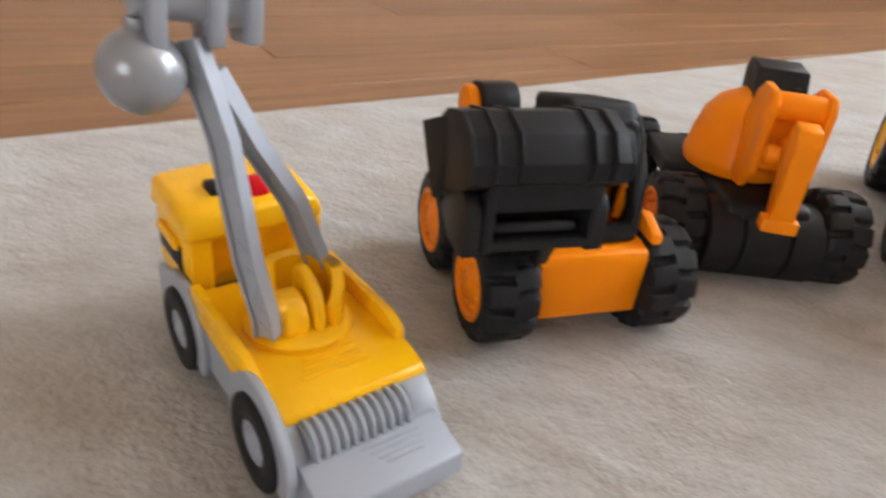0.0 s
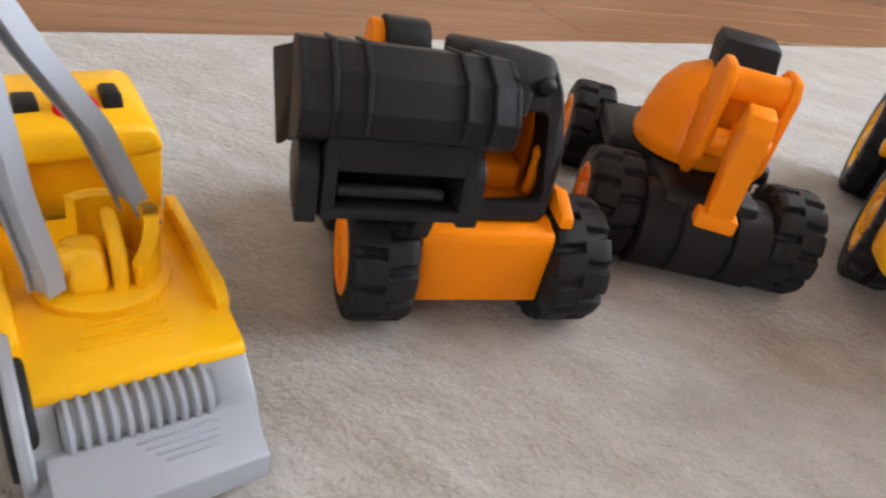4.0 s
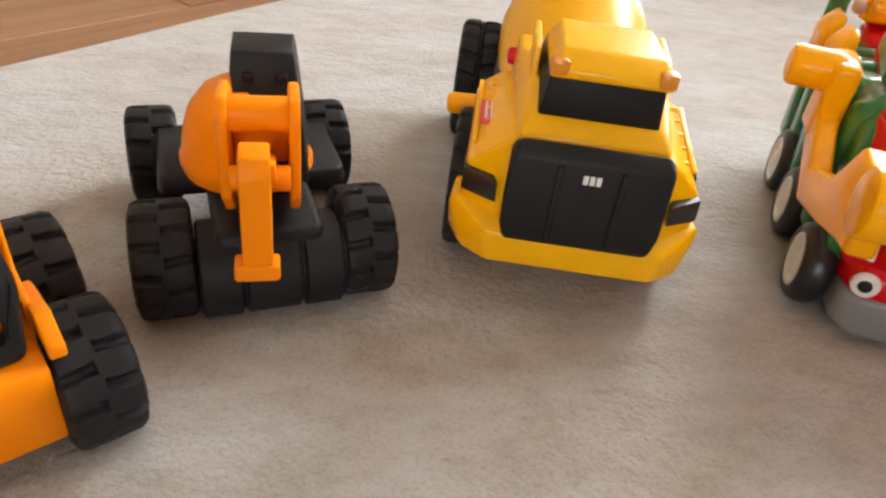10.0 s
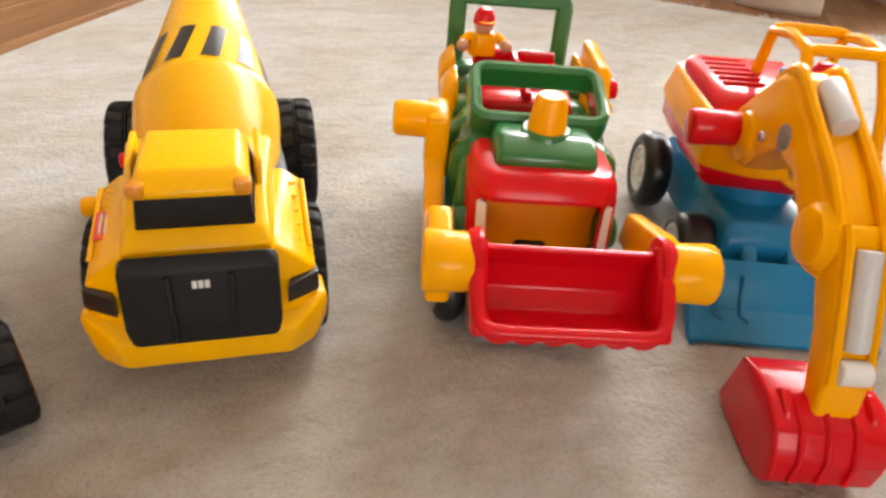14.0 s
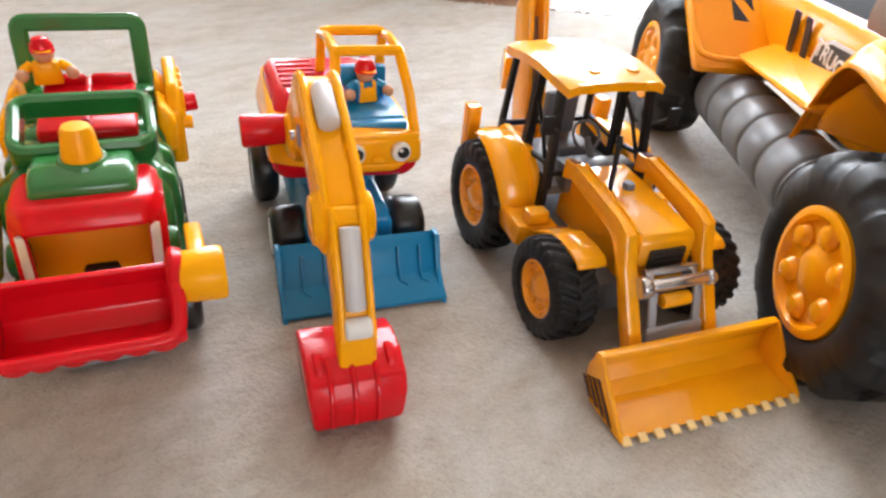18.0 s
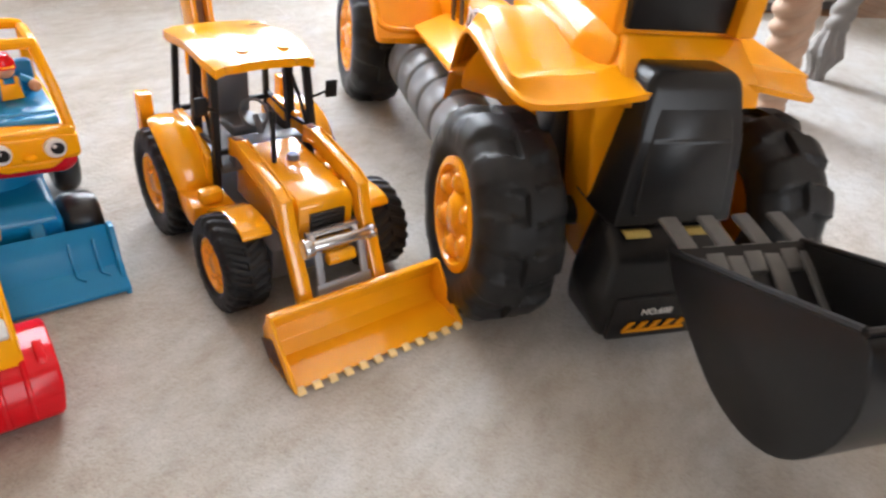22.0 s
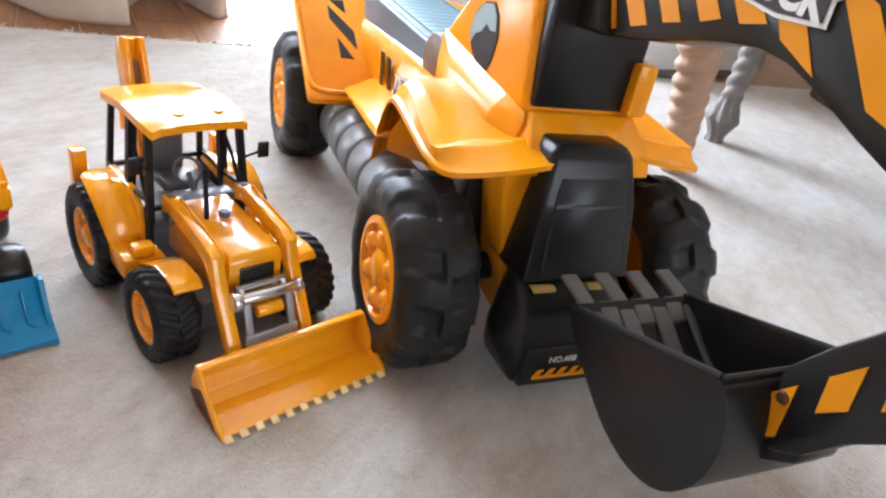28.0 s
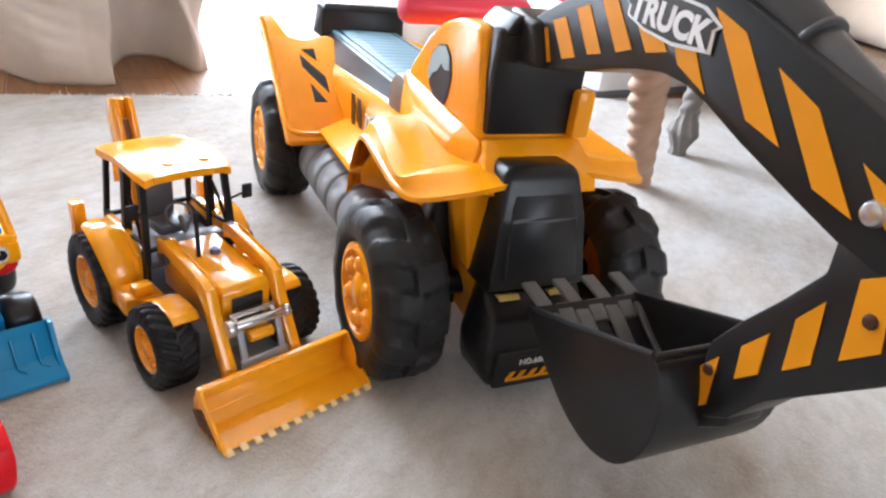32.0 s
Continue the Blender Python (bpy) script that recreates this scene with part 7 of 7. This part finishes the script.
    for k in range(3):
        x = -0.027 + 0.0345 * k
        hull(bm, [(x + d, y, z) for d in (-0.0085, 0.0085) for y, z in ((-0.15, 0.15), (-0.17, 0.138), (-0.15, 0.143), (-0.17, 0.132))], 0.001)
    part("scoop_lip", bm, STEEL, scoop)
    part("scoop_boss", cyl(B(), (-0.04, -0.296, 0.15), (0.04, -0.296, 0.15), 0.016, 0.016, 0.002), RIDE_BLACK, scoop)
    # wheels
    tyre = mesh_of("wheel", tyre_bm(0.0945, 0.078, 0.051, 11, 0.0032, 0.47, 0.56, shoulder=0.24, skew=0.2), BIG_TYRE, 42)
    bm = rim_bm(0.0535, -0.0375, 0.008, 0, 0.3, 40)
    for k in range(6):
        a = 2 * math.pi * k / 6
        m = Matrix.Translation((-0.0375, 0, 0)) @ pose(0, 0, 0, 0, -90, 0)
        c = Vector((0.033 * math.cos(a), 0.034 * math.sin(a), -0.008))
        cyl(bm, c, c + Vector((0, 0, 0.009)), 0.0115, 0.0085, 0.003, m, 18)
    rim = mesh_of("rim", bm, RIDE)
    wheels(t, tyre, rim, [(-0.145, 0, 0.0938), (0.131, 0, 0.0938)] + [(s * 0.153, 0.523, 0.0938) for s in (-1, 1)], "large ribbed black plastic wheel", "orange-yellow moulded hub")
    for y in (0, 0.523):
        part("axle", cyl(B(), (-0.11, y, 0.0938), (0.11, y, 0.0938), 0.014), RIDE_BLACK, t)
    bm = B()
    hull(bm, [(x, y, z) for x in (-0.09, -0.05) for y, z in ((0.02, 0.05), (0.05, 0.05), (0.02, 0.2), (0.06, 0.2))], 0.003)
    part("axle_bracket", bm, RIDE_BLACK, t)


ride_on()
# ---- background furniture ----
def curtain():
    m = bpy.data.materials.new("white_sheer_curtain")
    m.use_nodes = True
    n, l = m.node_tree.nodes, m.node_tree.links
    n.remove(n["Principled BSDF"])
    tr, df, tl = n.new("ShaderNodeBsdfTransparent"), n.new("ShaderNodeBsdfDiffuse"), n.new("ShaderNodeBsdfTranslucent")
    df.inputs[0].default_value = tl.inputs[0].default_value = (0.85, 0.84, 0.82, 1)
    a, b = n.new("ShaderNodeMixShader"), n.new("ShaderNodeMixShader")
    a.inputs[0].default_value, b.inputs[0].default_value = 0.5, 0.45
    l.new(df.outputs[0], a.inputs[1]), l.new(tl.outputs[0], a.inputs[2])
    l.new(tr.outputs[0], b.inputs[1]), l.new(a.outputs[0], b.inputs[2])
    l.new(b.outputs[0], n["Material Output"].inputs[0])
    bm = B()
    cols = []
    for k in range(161):
        r = -0.75 + 2.75 * k / 160
        s = 2.56 + 0.03 * math.sin(r * 31) + 0.012 * math.sin(r * 67 + 1)
        cols.append([bm.verts.new(at_room(s + 0.01 * math.sin(r * 9 + z), r, z)) for z in (FLOOR_Z + 0.004, 0.4, 0.9, 1.5, 2.36)])
    for a0, b0 in zip(cols, cols[1:]):
        for j in range(4):
            bm.faces.new((a0[j], b0[j], b0[j + 1], a0[j + 1]))
    ob = link_mesh("sheer_curtain", bm, m, 80)
    tagged(ob, "white sheer curtain hanging before the window", "curtain")
    rod = part("curtain_rod", cyl(B(), at_room(2.56, -0.85, 2.37), at_room(2.56, 2.1, 2.37), 0.012), WHITE_PAINT, ob)


curtain()


def draped_table():
    t = thing("draped_table", pose(0, 0, 0), "table under a beige cloth that falls to the floor in folds", "table")
    plan = [(1.86, 1.95), (1.79, 1.7), (1.745, 1.48), (1.725, 1.33), (1.702, 1.225), (1.692, 1.155), (1.728, 1.097), (1.784, 1.042), (1.806, 1.046), (1.85, 1.1), (1.94, 1.168), (2.05, 1.225), (2.12, 1.217), (2.13, 1.13), (2.06, 0.992), (2.085, 0.982), (2.108, 0.986), (2.15, 1.06), (2.2, 1.25), (2.22, 1.5)]
    path = smooth_path([(x, y, 0) for x, y in plan], 10)
    bm = B()
    top = Vector((1.92, 1.5, 0))
    rows = []
    for k, p in enumerate(path):
        u = k / (len(path) - 1)
        tuck = max(0.0, 1 - u / 0.34) ** 0.6
        col = []
        for j in range(71):
            h = j / 70
            q = p.lerp(top, 0.12 * h)
            out = (p - top).normalized() * (0.1 * tuck * math.sin(math.pi * min(1.0, h * 1.5)) ** 0.7)
            # slack folds that run slantwise over the hanging cloth
            w = 0.0045 * math.sin(125 * h + 60 * u) * math.exp(-((u - 0.26) / 0.07) ** 2 - ((h - 0.22) / 0.12) ** 2)
            w += 0.02 * math.sin(15 * h + 26 * u) * min(1.0, h * 4)
            q = q + out + (p - top).normalized() * w
            col.append((q.x, q.y, FLOOR_Z - 0.001 + 0.743 * h))
        rows.append(col)
    g = [[bm.verts.new(p) for p in c] for c in rows]
    for a, b in zip(g, g[1:]):
        for j in range(70):
            bm.faces.new((a[j], b[j], b[j + 1], a[j + 1]))
    cloth = part("cloth", bm, CLOTH, t, "heavy beige cloth hanging in deep folds", 80)
    sol = cloth.modifiers.new("thick", "SOLIDIFY")
    sol.thickness = 0.004
    part("tabletop", lathe(B(), [(0, 0.72), (0.5, 0.72), (0.5, 0.745), (0, 0.745)], pose(1.78, 1.72, 0), 40), CLOTH, t)


draped_table()


def rope_table():
    t = thing("rope_leg_table", pose(0, 0, 0), "side table on carved twisted rope legs with tassel feet", "table")
    pale = mat("pale_brown_carved_wood", (0.42, 0.27, 0.18), 0.6, vary=0.15, scale=20)
    # same wood darkened to grey: the far leg's shade is in the colour
    grey = mat("shaded_carved_wood", (0.2, 0.18, 0.165), 0.65, vary=0.15, scale=20)

    def leg(foot, head, r, material, label, slim=0.0):
        bm = B()
        foot, head = Vector(foot), Vector(head)
        m, h = to_axis(foot, head)
        n, seg = 120, 36
        rings = []
        for i in range(n + 1):
            z = h * i / n
            ring = []
            for k in range(seg):
                a = 2 * math.pi * k / seg
                rr_ = r * (0.76 + 0.24 * abs(math.cos(a - z * 95))) * (1 - slim * max(0.0, 0.3 - z) / 0.3)
                if z < 0.11 and not slim:
                    q = z / 0.11
                    rr_ = r * (0.85 + 0.55 * math.sin(math.pi * q) ** 2 - 0.05 * q - 0.25 * math.sin(math.pi * q * 2) * (q < 0.5)) * (1 + 0.13 * math.cos(9 * a + 6 * q))
                ring.append(bm.verts.new(m @ Vector((rr_ * math.cos(a), rr_ * math.sin(a), z))))
            rings.append(ring)
        for a, b in zip(rings, rings[1:]):
            for k in range(seg):
                bm.faces.new((a[k], a[(k + 1) % seg], b[(k + 1) % seg], b[k]))
        bm.faces.new(rings[0][::-1]), bm.faces.new(rings[-1])
        part("leg", bm, material, t, label, 70)

    leg((1.84, -0.27, -0.001), (1.66, -0.197, 0.55), 0.043, pale, "pale brown twisted rope leg", 0.38)
    leg((2.15, -0.352, -0.001), (2.16, -0.37, 0.55), 0.026, grey, "twisted rope leg with a tassel foot, coloured grey for shade")
    leg((1.9, -0.75, -0.001), (1.9, -0.7, 0.55), 0.036, grey, "")
    part("tabletop", lathe(B(), [(0, 0.55), (0.36, 0.55), (0.37, 0.56), (0.36, 0.58), (0, 0.58)], pose(1.93, -0.4, 0), 48), grey, t)


rope_table()


def white_cabinet():
    t = thing("white_cabinet", pose(2.64, -0.12, FLOOR_Z, 0, 0, -36), "white painted low cabinet with a dark plinth line", "cabinet")
    part("body", box(B(), (0.36, 0.22, 0.34), (0.72, 0.4, 0.62), 0.006), WHITE_PAINT, t)
    part("plinth", box(B(), (0.36, 0.23, 0.015), (0.7, 0.38, 0.03), 0.002), GREY, t)


white_cabinet()


def wicker_sofa():
    t = thing("wicker_sofa", pose(2.43, -0.9, FLOOR_Z, 0, 0, -76), "brown wicker sofa with a cream seat cushion", "sofa")
    wicker = mat("brown_woven_wicker", (0.16, 0.1, 0.06), 0.6, vary=0.5, scale=120, bump=1.0, bump_scale=160)
    part("base", box(B(), (0.6, 0.35, 0.14), (1.3, 0.7, 0.28), 0.02), wicker, t)
    part("seat_cushion", box(B(), (0.6, 0.32, 0.385), (1.26, 0.66, 0.2), 0.08, seg=5), CUSHION, t, "thick cream seat cushion")
    part("back", box(B(), (0.6, 0.68, 0.5), (1.3, 0.1, 0.62), 0.03), wicker, t, "woven brown backrest")


wicker_sofa()

# planks of the floor, along the rug's long side
plank_len, plank_w = 1.2, 0.125
me = mesh_of("plank", box(B(), (0, 0, 0), (plank_len - 0.0015, plank_w - 0.0015, 0.012), 0.0012, seg=1), WOOD)
turn = math.degrees(math.atan2(S_DIR.y, S_DIR.x))
for i in range(46):
    r = R0 + plank_w * (i + 0.5)
    if r > R1:
        break
    for j in range(-1, 5):
        s = S0 + plank_len * (j + 0.5 + (i * 0.37) % 1)
        s0, s1 = max(S0, s - plank_len / 2), min(S1, s + plank_len / 2)
        if s1 - s0 < 0.02 or (0.0 < r < 2.6 and -0.1 < s < 1.2):
            continue
        m = Matrix.Translation(at_room((s0 + s1) / 2, r, FLOOR_Z - 0.0068)) @ pose(0, 0, 0, 0, 0, turn)
        put_mesh("plank", me, floor, m @ Matrix.Diagonal(((s1 - s0) / plank_len, 1, 1, 1)))

# fringe along the rug's end
bm = B()
for k in range(420):
    r = rr[0] + 0.004 + (rr[1] - rr[0]) * k / 420 + rng.uniform(-0.003, 0.003)
    if r > 2.0:
        break
    a = at_room(rs[1] - RUG_SKEW * max(0.0, r) - 0.004, r, -0.006)
    ln = rng.uniform(0.012, 0.04) * (1.6 if rng.random() < 0.12 else 0.8)
    b = at_room(rs[1] - RUG_SKEW * max(0.0, r) + ln, r + rng.uniform(-0.012, 0.012), FLOOR_Z + 0.003)
    c = a.lerp(b, 0.5) + Vector((0, 0, 0.004))
    tube(bm, [a, c, b], 0.0022, k=5)
tagged(link_mesh("rug_fringe", bm, RUG), "short knotted cream fringe along the rug edge", "fringe", kind="stuff")
